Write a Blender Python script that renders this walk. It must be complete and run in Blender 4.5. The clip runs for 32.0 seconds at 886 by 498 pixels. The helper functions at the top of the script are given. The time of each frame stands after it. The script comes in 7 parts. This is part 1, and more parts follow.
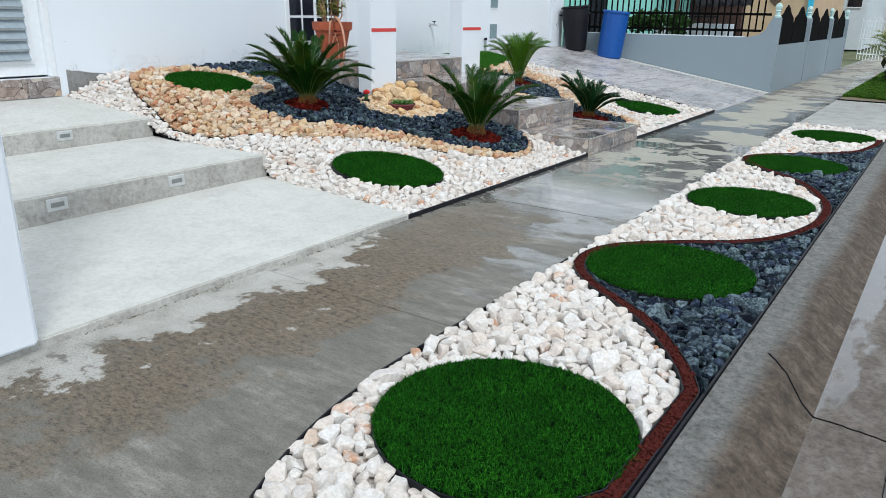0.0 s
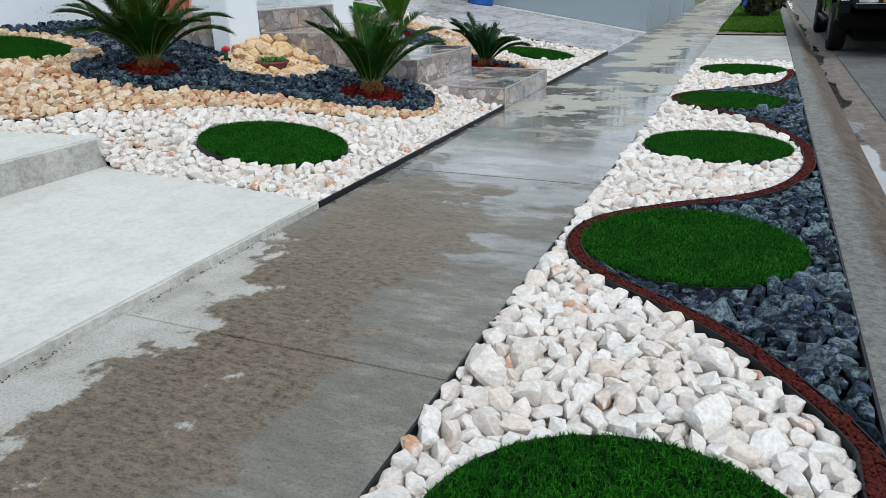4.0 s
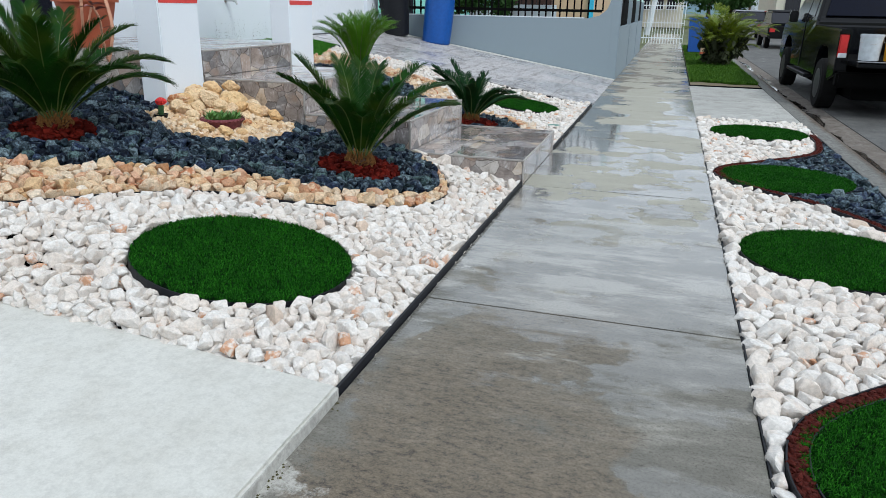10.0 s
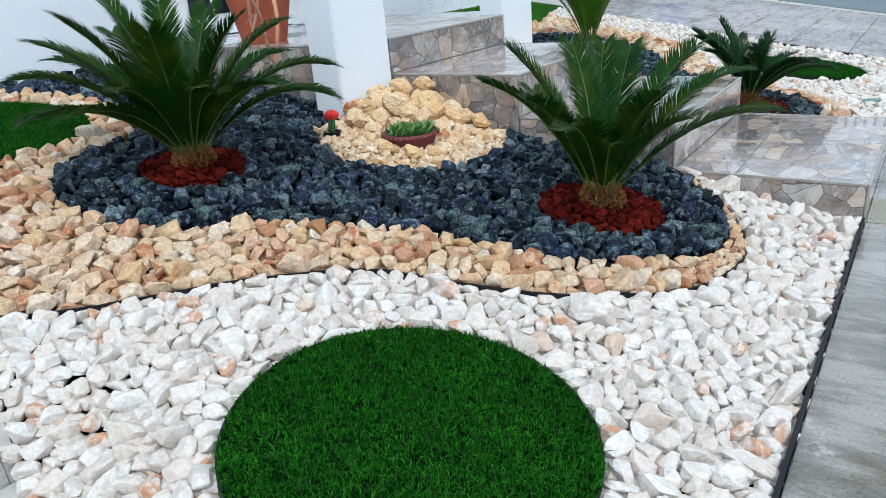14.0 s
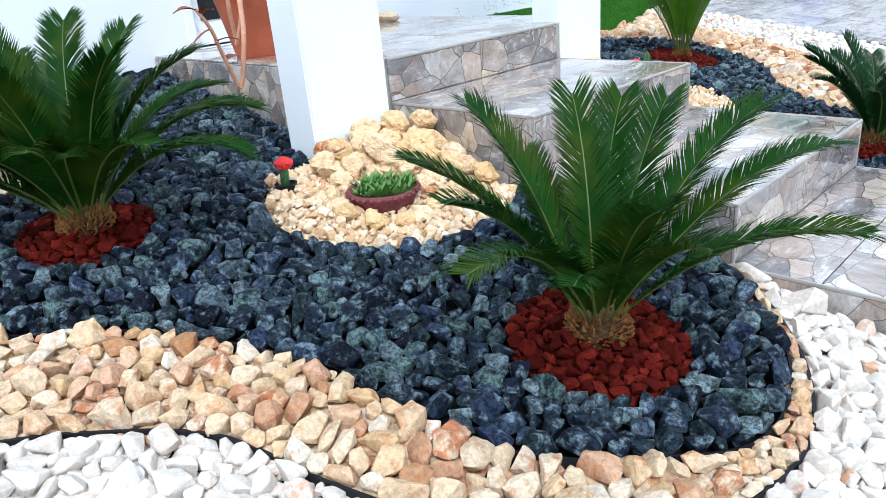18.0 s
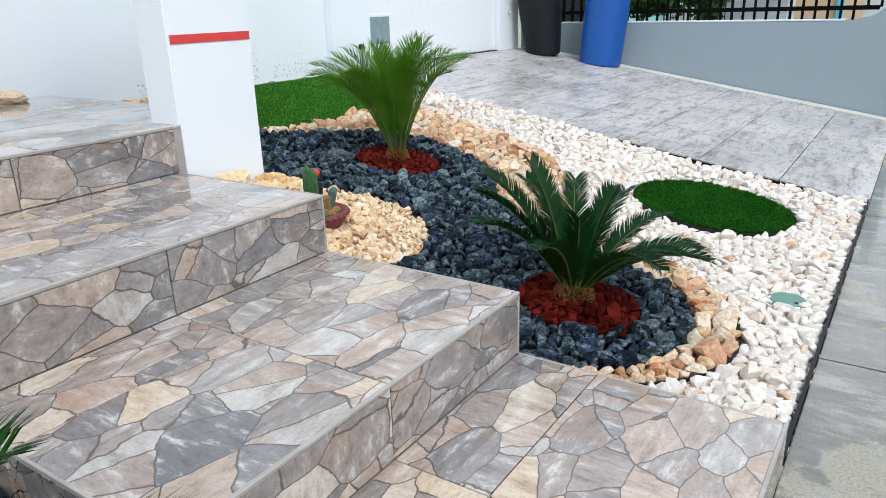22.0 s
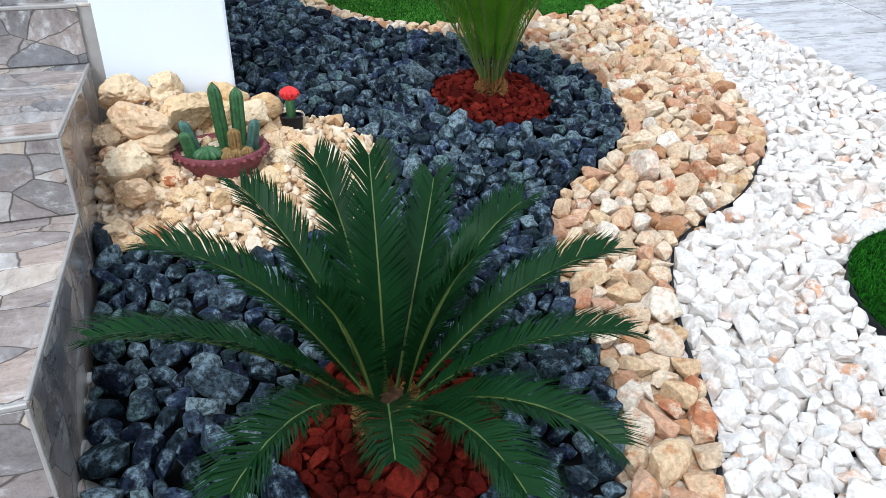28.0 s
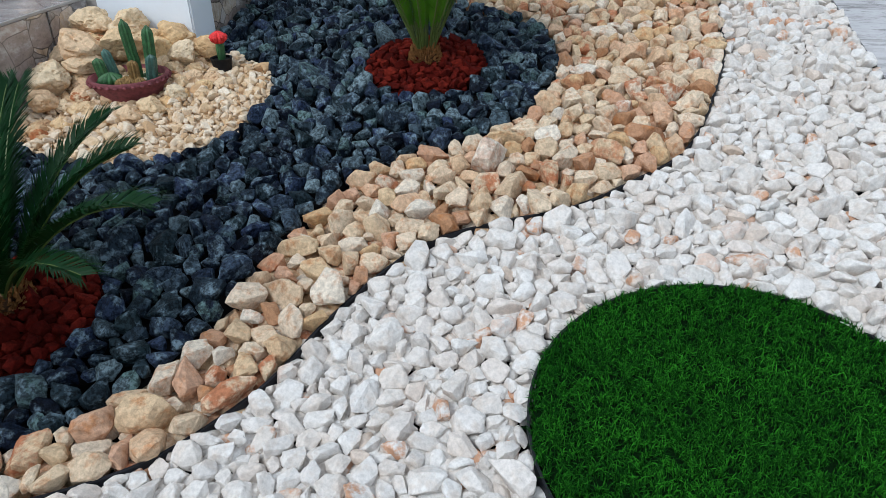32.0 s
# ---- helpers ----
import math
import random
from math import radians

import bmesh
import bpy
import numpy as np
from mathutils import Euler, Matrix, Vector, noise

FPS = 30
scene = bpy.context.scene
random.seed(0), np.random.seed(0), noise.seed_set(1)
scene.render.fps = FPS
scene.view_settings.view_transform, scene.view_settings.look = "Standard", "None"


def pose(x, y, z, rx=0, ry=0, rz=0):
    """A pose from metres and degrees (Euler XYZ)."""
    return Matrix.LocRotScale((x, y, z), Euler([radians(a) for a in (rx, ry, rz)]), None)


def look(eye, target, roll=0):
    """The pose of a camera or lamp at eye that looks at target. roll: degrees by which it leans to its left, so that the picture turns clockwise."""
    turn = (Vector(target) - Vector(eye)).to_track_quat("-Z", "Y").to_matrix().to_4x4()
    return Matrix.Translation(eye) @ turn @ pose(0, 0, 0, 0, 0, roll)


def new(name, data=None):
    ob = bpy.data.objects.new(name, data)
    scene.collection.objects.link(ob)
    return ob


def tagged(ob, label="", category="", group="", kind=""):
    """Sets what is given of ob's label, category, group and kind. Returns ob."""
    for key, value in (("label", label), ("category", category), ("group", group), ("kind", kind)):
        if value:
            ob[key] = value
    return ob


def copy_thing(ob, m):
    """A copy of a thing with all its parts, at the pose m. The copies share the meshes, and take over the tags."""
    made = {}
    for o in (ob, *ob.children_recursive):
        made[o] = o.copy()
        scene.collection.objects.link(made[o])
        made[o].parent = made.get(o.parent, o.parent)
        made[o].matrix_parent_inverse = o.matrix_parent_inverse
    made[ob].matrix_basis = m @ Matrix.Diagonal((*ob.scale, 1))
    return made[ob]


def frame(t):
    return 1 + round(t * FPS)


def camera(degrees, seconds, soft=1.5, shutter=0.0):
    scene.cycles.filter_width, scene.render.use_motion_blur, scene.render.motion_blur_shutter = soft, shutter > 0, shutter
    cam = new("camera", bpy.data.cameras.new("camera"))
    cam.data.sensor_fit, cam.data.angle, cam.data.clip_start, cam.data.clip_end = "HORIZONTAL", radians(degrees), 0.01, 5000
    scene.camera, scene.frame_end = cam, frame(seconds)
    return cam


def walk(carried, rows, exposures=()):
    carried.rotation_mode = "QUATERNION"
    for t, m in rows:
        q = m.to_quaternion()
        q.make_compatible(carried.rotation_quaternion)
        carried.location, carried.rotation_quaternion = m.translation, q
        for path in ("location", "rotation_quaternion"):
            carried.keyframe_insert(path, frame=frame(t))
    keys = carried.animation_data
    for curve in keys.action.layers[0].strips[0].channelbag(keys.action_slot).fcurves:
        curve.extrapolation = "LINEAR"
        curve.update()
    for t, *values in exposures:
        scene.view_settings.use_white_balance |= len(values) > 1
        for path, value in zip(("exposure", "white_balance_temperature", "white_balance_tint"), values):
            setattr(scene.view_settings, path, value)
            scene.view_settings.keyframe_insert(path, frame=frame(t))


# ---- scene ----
cam = camera(63.9, 32.0, 0.65)
PATH = [
    (0, (3.19, 2.382, 1.482), (2.102, 3.938, 0.854), 0.9),
    (0.5, (3.083, 2.496, 1.452), (2.05, 4.075, 0.79), 1.3),
    (1, (2.875, 2.58, 1.389), (1.964, 4.234, 0.731), -3.5),
    (1.5, (2.752, 2.656, 1.356), (1.967, 4.362, 0.669), -0.9),
    (2, (2.655, 2.724, 1.352), (1.938, 4.467, 0.683), -2.4),
    (2.5, (2.604, 2.853, 1.336), (1.78, 4.54, 0.646), -0.4),
    (4.5, (2.081, 3.383, 1.181), (1.347, 5.097, 0.458), -1.6),
    (5, (2.087, 3.466, 1.249), (1.291, 5.165, 0.557), -2.0),
    (5.1, (2.081, 3.483, 1.251), (1.284, 5.199, 0.602), -2.8),
    (5.5, (2.039, 3.45, 1.227), (1.313, 5.214, 0.627), -4.2),
    (6, (1.927, 3.449, 1.252), (1.174, 5.235, 0.759), -0.2),
    (6.5, (1.709, 3.553, 1.224), (1.074, 5.374, 0.693), 2.1),
    (7, (1.515, 3.613, 1.264), (0.952, 5.432, 0.654), 0.8),
    (7.5, (1.448, 3.773, 1.253), (0.689, 5.529, 0.669), -0.9),
    (8, (1.369, 3.894, 1.257), (0.612, 5.638, 0.638), -0.5),
    (8.5, (1.179, 3.975, 1.27), (0.601, 5.791, 0.665), 0.3),
    (9, (0.997, 4.116, 1.287), (0.547, 5.972, 0.693), -0.5),
    (9.5, (1.027, 4.367, 1.292), (0.486, 6.186, 0.661), 1.5),
    (9.7, (1.001, 4.428, 1.286), (0.444, 6.239, 0.648), 1.2),
    (10, (0.952, 4.531, 1.274), (0.405, 6.343, 0.628), 1.1),
    (10.5, (0.768, 4.697, 1.275), (0.453, 6.554, 0.602), 1.1),
    (11, (0.688, 4.922, 1.278), (0.199, 6.746, 0.62), -0.7),
    (11.5, (0.698, 5.144, 1.276), (0.029, 6.897, 0.584), -1.7),
    (12, (0.572, 5.311, 1.296), (-0.05, 7.088, 0.621), -2.0),
    (12.5, (0.369, 5.494, 1.293), (-0.243, 7.249, 0.555), -3.7),
    (13, (0.343, 5.732, 1.286), (-0.674, 7.296, 0.565), -4.9),
    (13.5, (0.301, 5.903, 1.285), (-0.857, 7.353, 0.538), -4.6),
    (14, (0.164, 6.059, 1.293), (-0.911, 7.575, 0.554), -5.0),
    (14.5, (0.112, 6.198, 1.27), (-1.198, 7.532, 0.562), -6.5),
    (16.5, (0.088, 6.822, 1.337), (-1.443, 7.886, 0.614), -5.7),
    (17, (0.145, 6.997, 1.372), (-1.375, 8.098, 0.68), -4.1),
    (17.5, (0.122, 7.124, 1.366), (-1.36, 8.28, 0.684), -4.9),
    (18, (0.061, 7.3, 1.348), (-1.264, 8.593, 0.589), -5.2),
    (18.5, (0.178, 7.476, 1.303), (-1.306, 8.561, 0.515), -5.7),
    (19, (0.314, 7.651, 1.373), (-1.132, 8.795, 0.598), -3.0),
    (19.5, (0.28, 7.859, 1.374), (-1.023, 9.181, 0.631), -2.3),
    (20, (0.162, 8.109, 1.374), (-1.0, 9.539, 0.596), -3.2),
    (20.5, (0.268, 8.38, 1.355), (-1.014, 9.743, 0.65), -2.2),
    (21, (0.355, 8.55, 1.409), (-0.956, 9.908, 0.748), -0.9),
    (21.5, (0.246, 8.865, 1.405), (-0.882, 10.382, 0.753), 0.0),
    (22, (0.173, 9.129, 1.403), (-0.879, 10.7, 0.753), -1.6),
    (22.5, (0.286, 9.39, 1.397), (-0.981, 10.796, 0.75), 0.2),
    (23, (0.337, 9.614, 1.405), (-0.861, 11.09, 0.785), 0.7),
    (23.5, (0.268, 9.887, 1.409), (-0.791, 11.449, 0.745), 0.0),
    (24, (0.275, 10.164, 1.358), (-0.881, 11.647, 0.676), -2.9),
    (24.5, (0.399, 10.382, 1.364), (-0.889, 11.742, 0.664), -1.2),
    (26.5, (0.426, 11.054, 1.291), (-1.05, 12.179, 0.546), 1.4),
    (27, (0.34, 11.23, 1.289), (-1.176, 12.273, 0.504), 2.2),
    (27.5, (0.212, 11.391, 1.268), (-1.271, 12.361, 0.342), 3.1),
    (28, (0.346, 11.617, 1.306), (-1.334, 12.195, 0.388), 0.2),
    (28.5, (0.433, 11.853, 1.305), (-1.299, 12.335, 0.428), 0.6),
    (29, (0.349, 12.094, 1.305), (-1.367, 12.601, 0.412), 0.5),
    (29.5, (0.254, 12.332, 1.324), (-1.504, 12.816, 0.502), -0.9),
    (30, (0.424, 12.569, 1.389), (-1.412, 12.725, 0.612), 1.2),
    (30.5, (0.511, 12.769, 1.402), (-1.33, 12.918, 0.635), 1.8),
    (31, (0.417, 13.052, 1.344), (-1.361, 13.172, 0.436), 0.2),
    (31.5, (0.361, 13.342, 1.336), (-1.386, 13.375, 0.364), -0.2),
    (32, (0.499, 13.562, 1.312), (-1.203, 13.245, 0.311), -1.0),
]
walk(cam, [(t, look(*p)) for t, *p in PATH], [(0, 0.1, 6200, 7), (3, 0.05, 6200, 7), (5, 0.02, 6150, 7), (6, 0.10, 6050, 6), (7, -0.1, 6200, 6), (8, 0.14, 6250, 7), (9, -0.2, 6150, 6), (10, 0.05, 6150, 7), (11, 0.03, 6150, 6), (12, 0.0, 6250, 6), (13, 0.08, 6200, 7), (14, 0.22, 5950, 6), (16.5, 0.65, 5850, 7), (18, 0.75, 5850, 7), (19, 0.8, 5780, 5), (20, 0.68, 6250, 9), (21, 0.52, 6450, 8), (22, 0.4, 6350, 8), (23, 0.36, 6250, 8), (24, 0.44, 6480, 9), (27, 0.44, 5950, 8), (28, 0.55, 5900, 8), (29, 0.52, 5900, 8), (30, 0.52, 5900, 8), (31, 0.2, 5900, 8), (32, 0.0, 5900, 7)])

# ---- light ----
world = bpy.data.worlds.new("overcast_sky")
scene.world = world
world.use_nodes = True
wt = world.node_tree
wt.nodes.clear()
SUN_EL, SUN_AZ = 50.0, 128.0
sky = wt.nodes.new("ShaderNodeTexSky")
sky.sky_type, sky.sun_disc = "NISHITA", False
sky.sun_elevation, sky.sun_rotation = radians(SUN_EL), radians(SUN_AZ)
sky.dust_density, sky.air_density = 3.0, 1.2
desat = wt.nodes.new("ShaderNodeHueSaturation")
desat.inputs["Saturation"].default_value = 0.42
tc = wt.nodes.new("ShaderNodeTexCoord")
cl = wt.nodes.new("ShaderNodeTexNoise")
cl.inputs["Scale"].default_value, cl.inputs["Detail"].default_value = 3.2, 6.0
cr = wt.nodes.new("ShaderNodeValToRGB")
cr.color_ramp.elements[0].position, cr.color_ramp.elements[1].position = 0.36, 0.62
cr.color_ramp.elements[0].color = (0.6, 0.6, 0.6, 1)
mixc = wt.nodes.new("ShaderNodeMixRGB")
mixc.inputs["Color2"].default_value = (8.0, 8.5, 9.2, 1)
bgn = wt.nodes.new("ShaderNodeBackground")
bgn.inputs["Strength"].default_value = 0.115
wo = wt.nodes.new("ShaderNodeOutputWorld")
wt.links.new(sky.outputs[0], desat.inputs["Color"])
wt.links.new(tc.outputs["Generated"], cl.inputs["Vector"])
wt.links.new(cl.outputs["Fac"], cr.inputs["Fac"])
wt.links.new(cr.outputs["Color"], mixc.inputs["Fac"])
wt.links.new(desat.outputs[0], mixc.inputs["Color1"])
wt.links.new(mixc.outputs[0], bgn.inputs["Color"])
wt.links.new(bgn.outputs[0], wo.inputs["Surface"])
sun = new("sun", bpy.data.lights.new("sun", "SUN"))
sun.data.energy, sun.data.angle, sun.data.color = 1.5, radians(14), (1.0, 0.985, 0.96)
sun.rotation_euler = (radians(90 - SUN_EL), 0, radians(180 - SUN_AZ))

# ---- materials ----


class Nodes:
    """A short way to write a node material."""

    def __init__(self, name, rough=0.8, metal=0.0):
        self.mat = bpy.data.materials.new(name)
        self.mat.use_nodes = True
        self.t = self.mat.node_tree
        self.bsdf = self.t.nodes["Principled BSDF"]
        self.bsdf.inputs["Roughness"].default_value = rough
        self.bsdf.inputs["Metallic"].default_value = metal
        self.co = self.t.nodes.new("ShaderNodeTexCoord")

    def n(self, kind, **ins):
        node = self.t.nodes.new(kind)
        for k, v in ins.items():
            node.inputs[k.replace("_", " ")].default_value = v
        return node

    def l(self, a, b):
        self.t.links.new(a, b)

    def noise(self, scale, detail=4.0, rough=0.55, stretch=None, world_space=True):
        nz = self.n("ShaderNodeTexNoise", Scale=scale, Detail=detail, Roughness=rough)
        src = self.geo() if world_space else self.co.outputs["Object"]
        if stretch:
            mp = self.n("ShaderNodeMapping")
            mp.inputs["Scale"].default_value = stretch
            self.l(src, mp.inputs["Vector"])
            src = mp.outputs["Vector"]
        self.l(src, nz.inputs["Vector"])
        return nz.outputs["Fac"]

    def geo(self):
        g = self.n("ShaderNodeNewGeometry")
        return g.outputs["Position"]

    def ramp(self, fac, stops):
        r = self.n("ShaderNodeValToRGB")
        e = r.color_ramp.elements
        while len(e) < len(stops):
            e.new(0.5)
        for el, (pos, col) in zip(e, stops):
            el.position = pos
            el.color = (*col, 1) if len(col) == 3 else col
        self.l(fac, r.inputs["Fac"])
        return r.outputs["Color"]

    def mix(self, fac, a, b, kind="MIX"):
        m = self.n("ShaderNodeMixRGB")
        m.blend_type = kind
        for s, v in ((0, fac), (1, a), (2, b)):
            if isinstance(v, (int, float)):
                m.inputs[s].default_value = v if s == 0 else (v, v, v, 1)
            elif isinstance(v, tuple):
                m.inputs[s].default_value = (*v, 1)
            else:
                self.l(v, m.inputs[s])
        return m.outputs[0]

    def math(self, op, a, b=0.0):
        m = self.n("ShaderNodeMath")
        m.operation = op
        for s, v in ((0, a), (1, b)):
            if isinstance(v, (int, float)):
                m.inputs[s].default_value = v
            else:
                self.l(v, m.inputs[s])
        return m.outputs[0]

    def rnd(self):
        """A random number for each piece, be it an object or an island of a joined mesh."""
        o = self.n("ShaderNodeObjectInfo")
        g = self.n("ShaderNodeNewGeometry")
        return self.math("FRACT", self.math("ADD", o.outputs["Random"], g.outputs["Random Per Island"]))

    def color(self, c):
        if isinstance(c, tuple):
            self.bsdf.inputs["Base Color"].default_value = (*c, 1)
        else:
            self.l(c, self.bsdf.inputs["Base Color"])
        return self

    def rough(self, r):
        self.l(r, self.bsdf.inputs["Roughness"])
        return self

    def film(self, amount, rough=0.03):
        """A clear film of water over the surface, as thick as amount says."""
        self.bsdf.inputs["Coat Roughness"].default_value = rough
        self.bsdf.inputs["Coat IOR"].default_value = 1.45
        self.l(amount, self.bsdf.inputs["Coat Weight"])
        return self

    def bump(self, h, strength=0.3, dist=0.01):
        b = self.n("ShaderNodeBump", Strength=strength, Distance=dist)
        self.l(h, b.inputs["Height"])
        self.l(b.outputs["Normal"], self.bsdf.inputs["Normal"])
        return self


def plain(name, col, rough=0.6, metal=0.0, var=0.12, scale=18.0, bump=0.1, gloss=0.5):
    m = Nodes(name, rough, metal)
    m.bsdf.inputs["Specular IOR Level"].default_value = gloss
    f = m.noise(scale, 5)
    dark = tuple(c * (1 - var) for c in col)
    light = tuple(min(1, c * (1 + var)) for c in col)
    m.color(m.ramp(f, [(0.3, dark), (0.7, light)]))
    if bump:
        m.bump(m.noise(scale * 6, 4), bump, 0.004)
    return m.mat


def stone_mat(name, stops, grain_scale, spots, rough, bump=0.5, contrast=0.3, gloss=0.25, hard=(0.36, 0.64), spot=(0.48, 0.63), strong=0.65, rare=None):
    """Broken stone: a colour for each stone, veins and grain on it, and on rare stones a patch of another colour."""
    m = Nodes(name, rough)
    m.bsdf.inputs["Specular IOR Level"].default_value = gloss
    one = m.rnd()
    base = m.ramp(one, stops)
    v = m.noise(grain_scale, 6, 0.65)
    c = m.mix(m.ramp(v, [(spot[0], (0, 0, 0)), (spot[1], (1, 1, 1))]), base, m.mix(strong, base, spots))
    if rare:
        other = m.math("FRACT", m.math("MULTIPLY", one, 37.7))
        patch = m.math("MULTIPLY", m.ramp(other, [(1 - rare[0] - 0.03, (0, 0, 0)), (1 - rare[0], (1, 1, 1))]), m.ramp(m.noise(17, 5, 0.7), [(0.44, (0, 0, 0)), (0.56, (1, 1, 1))]))
        c = m.mix(patch, c, rare[1])
    fine = m.noise(grain_scale * 3, 6, 0.75)
    c = m.mix(contrast, c, m.ramp(fine, [(hard[0], (0.25, 0.25, 0.25)), (hard[1], (1, 1, 1))]), "MULTIPLY")
    m.color(c)
    m.bump(m.mix(0.5, v, fine), bump, 0.008)
    return m.mat


M_WHITE_STONE = stone_mat("white_marble_chip", [(0.0, (0.68, 0.635, 0.59)), (0.2, (0.78, 0.755, 0.72)), (0.42, (0.72, 0.66, 0.60)), (0.62, (0.79, 0.77, 0.74)), (0.82, (0.74, 0.695, 0.65)), (0.97, (0.72, 0.645, 0.58)), (1.0, (0.66, 0.52, 0.41))], 22, (0.66, 0.57, 0.49), 0.7, 0.9, 0.32, 0.2, (0.36, 0.60), strong=0.6, rare=(0.04, (0.60, 0.34, 0.21)))
M_TAN_STONE = stone_mat("tan_limestone", [(0.0, (0.70, 0.50, 0.29)), (0.22, (0.81, 0.67, 0.50)), (0.38, (0.68, 0.46, 0.25)), (0.55, (0.83, 0.75, 0.63)), (0.75, (0.77, 0.56, 0.36)), (0.88, (0.68, 0.42, 0.28)), (1.0, (0.46, 0.24, 0.12))], 22, (0.52, 0.20, 0.06), 0.8, 1.0, 0.55, 0.15, spot=(0.52, 0.66), rare=(0.09, (0.54, 0.22, 0.11)))
M_BLACK_STONE = stone_mat("dark_blue_green_stone", [(0.0, (0.006, 0.009, 0.017)), (0.2, (0.013, 0.021, 0.042)), (0.4, (0.026, 0.042, 0.058)), (0.55, (0.018, 0.032, 0.038)), (0.7, (0.034, 0.050, 0.105)), (0.84, (0.060, 0.088, 0.112)), (1.0, (0.20, 0.27, 0.30))], 22, (0.26, 0.36, 0.43), 0.55, 1.0, 1.0, 0.07, (0.44, 0.56), (0.51, 0.62), 0.6, (0.08, (0.12, 0.19, 0.19)))
M_RED_STONE = stone_mat("red_lava", [(0.0, (0.065, 0.006, 0.004)), (0.5, (0.125, 0.011, 0.007)), (1.0, (0.20, 0.022, 0.013))], 30, (0.04, 0.006, 0.005), 0.9, 0.9, 0.6, 0.05)
M_PEA = stone_mat("pea_gravel", [(0.0, (0.58, 0.37, 0.20)), (0.3, (0.74, 0.55, 0.35)), (0.6, (0.81, 0.65, 0.47)), (1.0, (0.84, 0.73, 0.58))], 30, (0.62, 0.40, 0.21), 0.8, 0.6, 0.32)
M_ROCK = stone_mat("honey_limestone", [(0.0, (0.78, 0.55, 0.29)), (0.3, (0.83, 0.68, 0.48)), (0.5, (0.76, 0.50, 0.25)), (0.75, (0.83, 0.65, 0.43)), (1.0, (0.76, 0.52, 0.32))], 18, (0.52, 0.28, 0.12), 0.85, 1.0, 0.42, 0.15, spot=(0.53, 0.68), rare=(0.1, (0.46, 0.17, 0.07)))

M_SOIL = plain("dark_soil", (0.010, 0.010, 0.011), 0.95, gloss=0.05)
M_EDGING = plain("black_plastic_edging", (0.010, 0.011, 0.015), 0.55, gloss=0.25)
M_BROWN_EDGE = plain("brown_rubber_edging", (0.062, 0.012, 0.009), 0.85, var=0.6, scale=90, bump=0.6, gloss=0.1)
M_STEEL_BLACK = plain("black_painted_iron", (0.006, 0.006, 0.008), 0.5, gloss=0.25)
M_WHITE_PAINT = plain("white_door_paint", (0.78, 0.81, 0.84), 0.35, var=0.03)
M_CHROME = plain("dull_chrome", (0.6, 0.6, 0.6), 0.3, 1.0)
M_RED_PAINT = plain("red_band_paint", (0.62, 0.05, 0.045), 0.6)
M_TERRACOTTA = plain("terracotta", (0.42, 0.10, 0.045), 0.7, var=0.2, scale=7)
M_BLUE_DRUM = plain("blue_plastic", (0.003, 0.075, 0.33), 0.45, var=0.12)
M_BLACK_BIN = plain("black_plastic_bin", (0.010, 0.011, 0.014), 0.5, gloss=0.2)
M_GLASS_DARK = plain("dark_window_glass", (0.012, 0.013, 0.02), 0.08, bump=0)
M_GREY_PLASTIC = plain("grey_fixture", (0.38, 0.40, 0.40), 0.5)
M_MINT = plain("mint_paint", (0.35, 0.78, 0.70), 0.7, var=0.06, scale=3)
M_TAN_WALL = plain("tan_render", (0.52, 0.38, 0.25), 0.85, var=0.08, scale=2)
M_CYAN = plain("cyan_trim", (0.05, 0.45, 0.68), 0.6)
M_ORANGE = plain("orange_trim", (0.75, 0.25, 0.04), 0.6)
M_CREAM = plain("cream_render", (0.62, 0.60, 0.50), 0.85, var=0.08, scale=2)
M_PALE = plain("pale_grey_render", (0.62, 0.68, 0.72), 0.85, var=0.06, scale=2)
M_THATCH = plain("dry_thatch", (0.06, 0.06, 0.07), 0.95, var=0.5, scale=40)
M_MORTAR_GREEN = plain("pale_green_cast_stone", (0.50, 0.68, 0.66), 0.8)
M_TEAL_LID = plain("teal_green_lid", (0.11, 0.23, 0.19), 0.6)


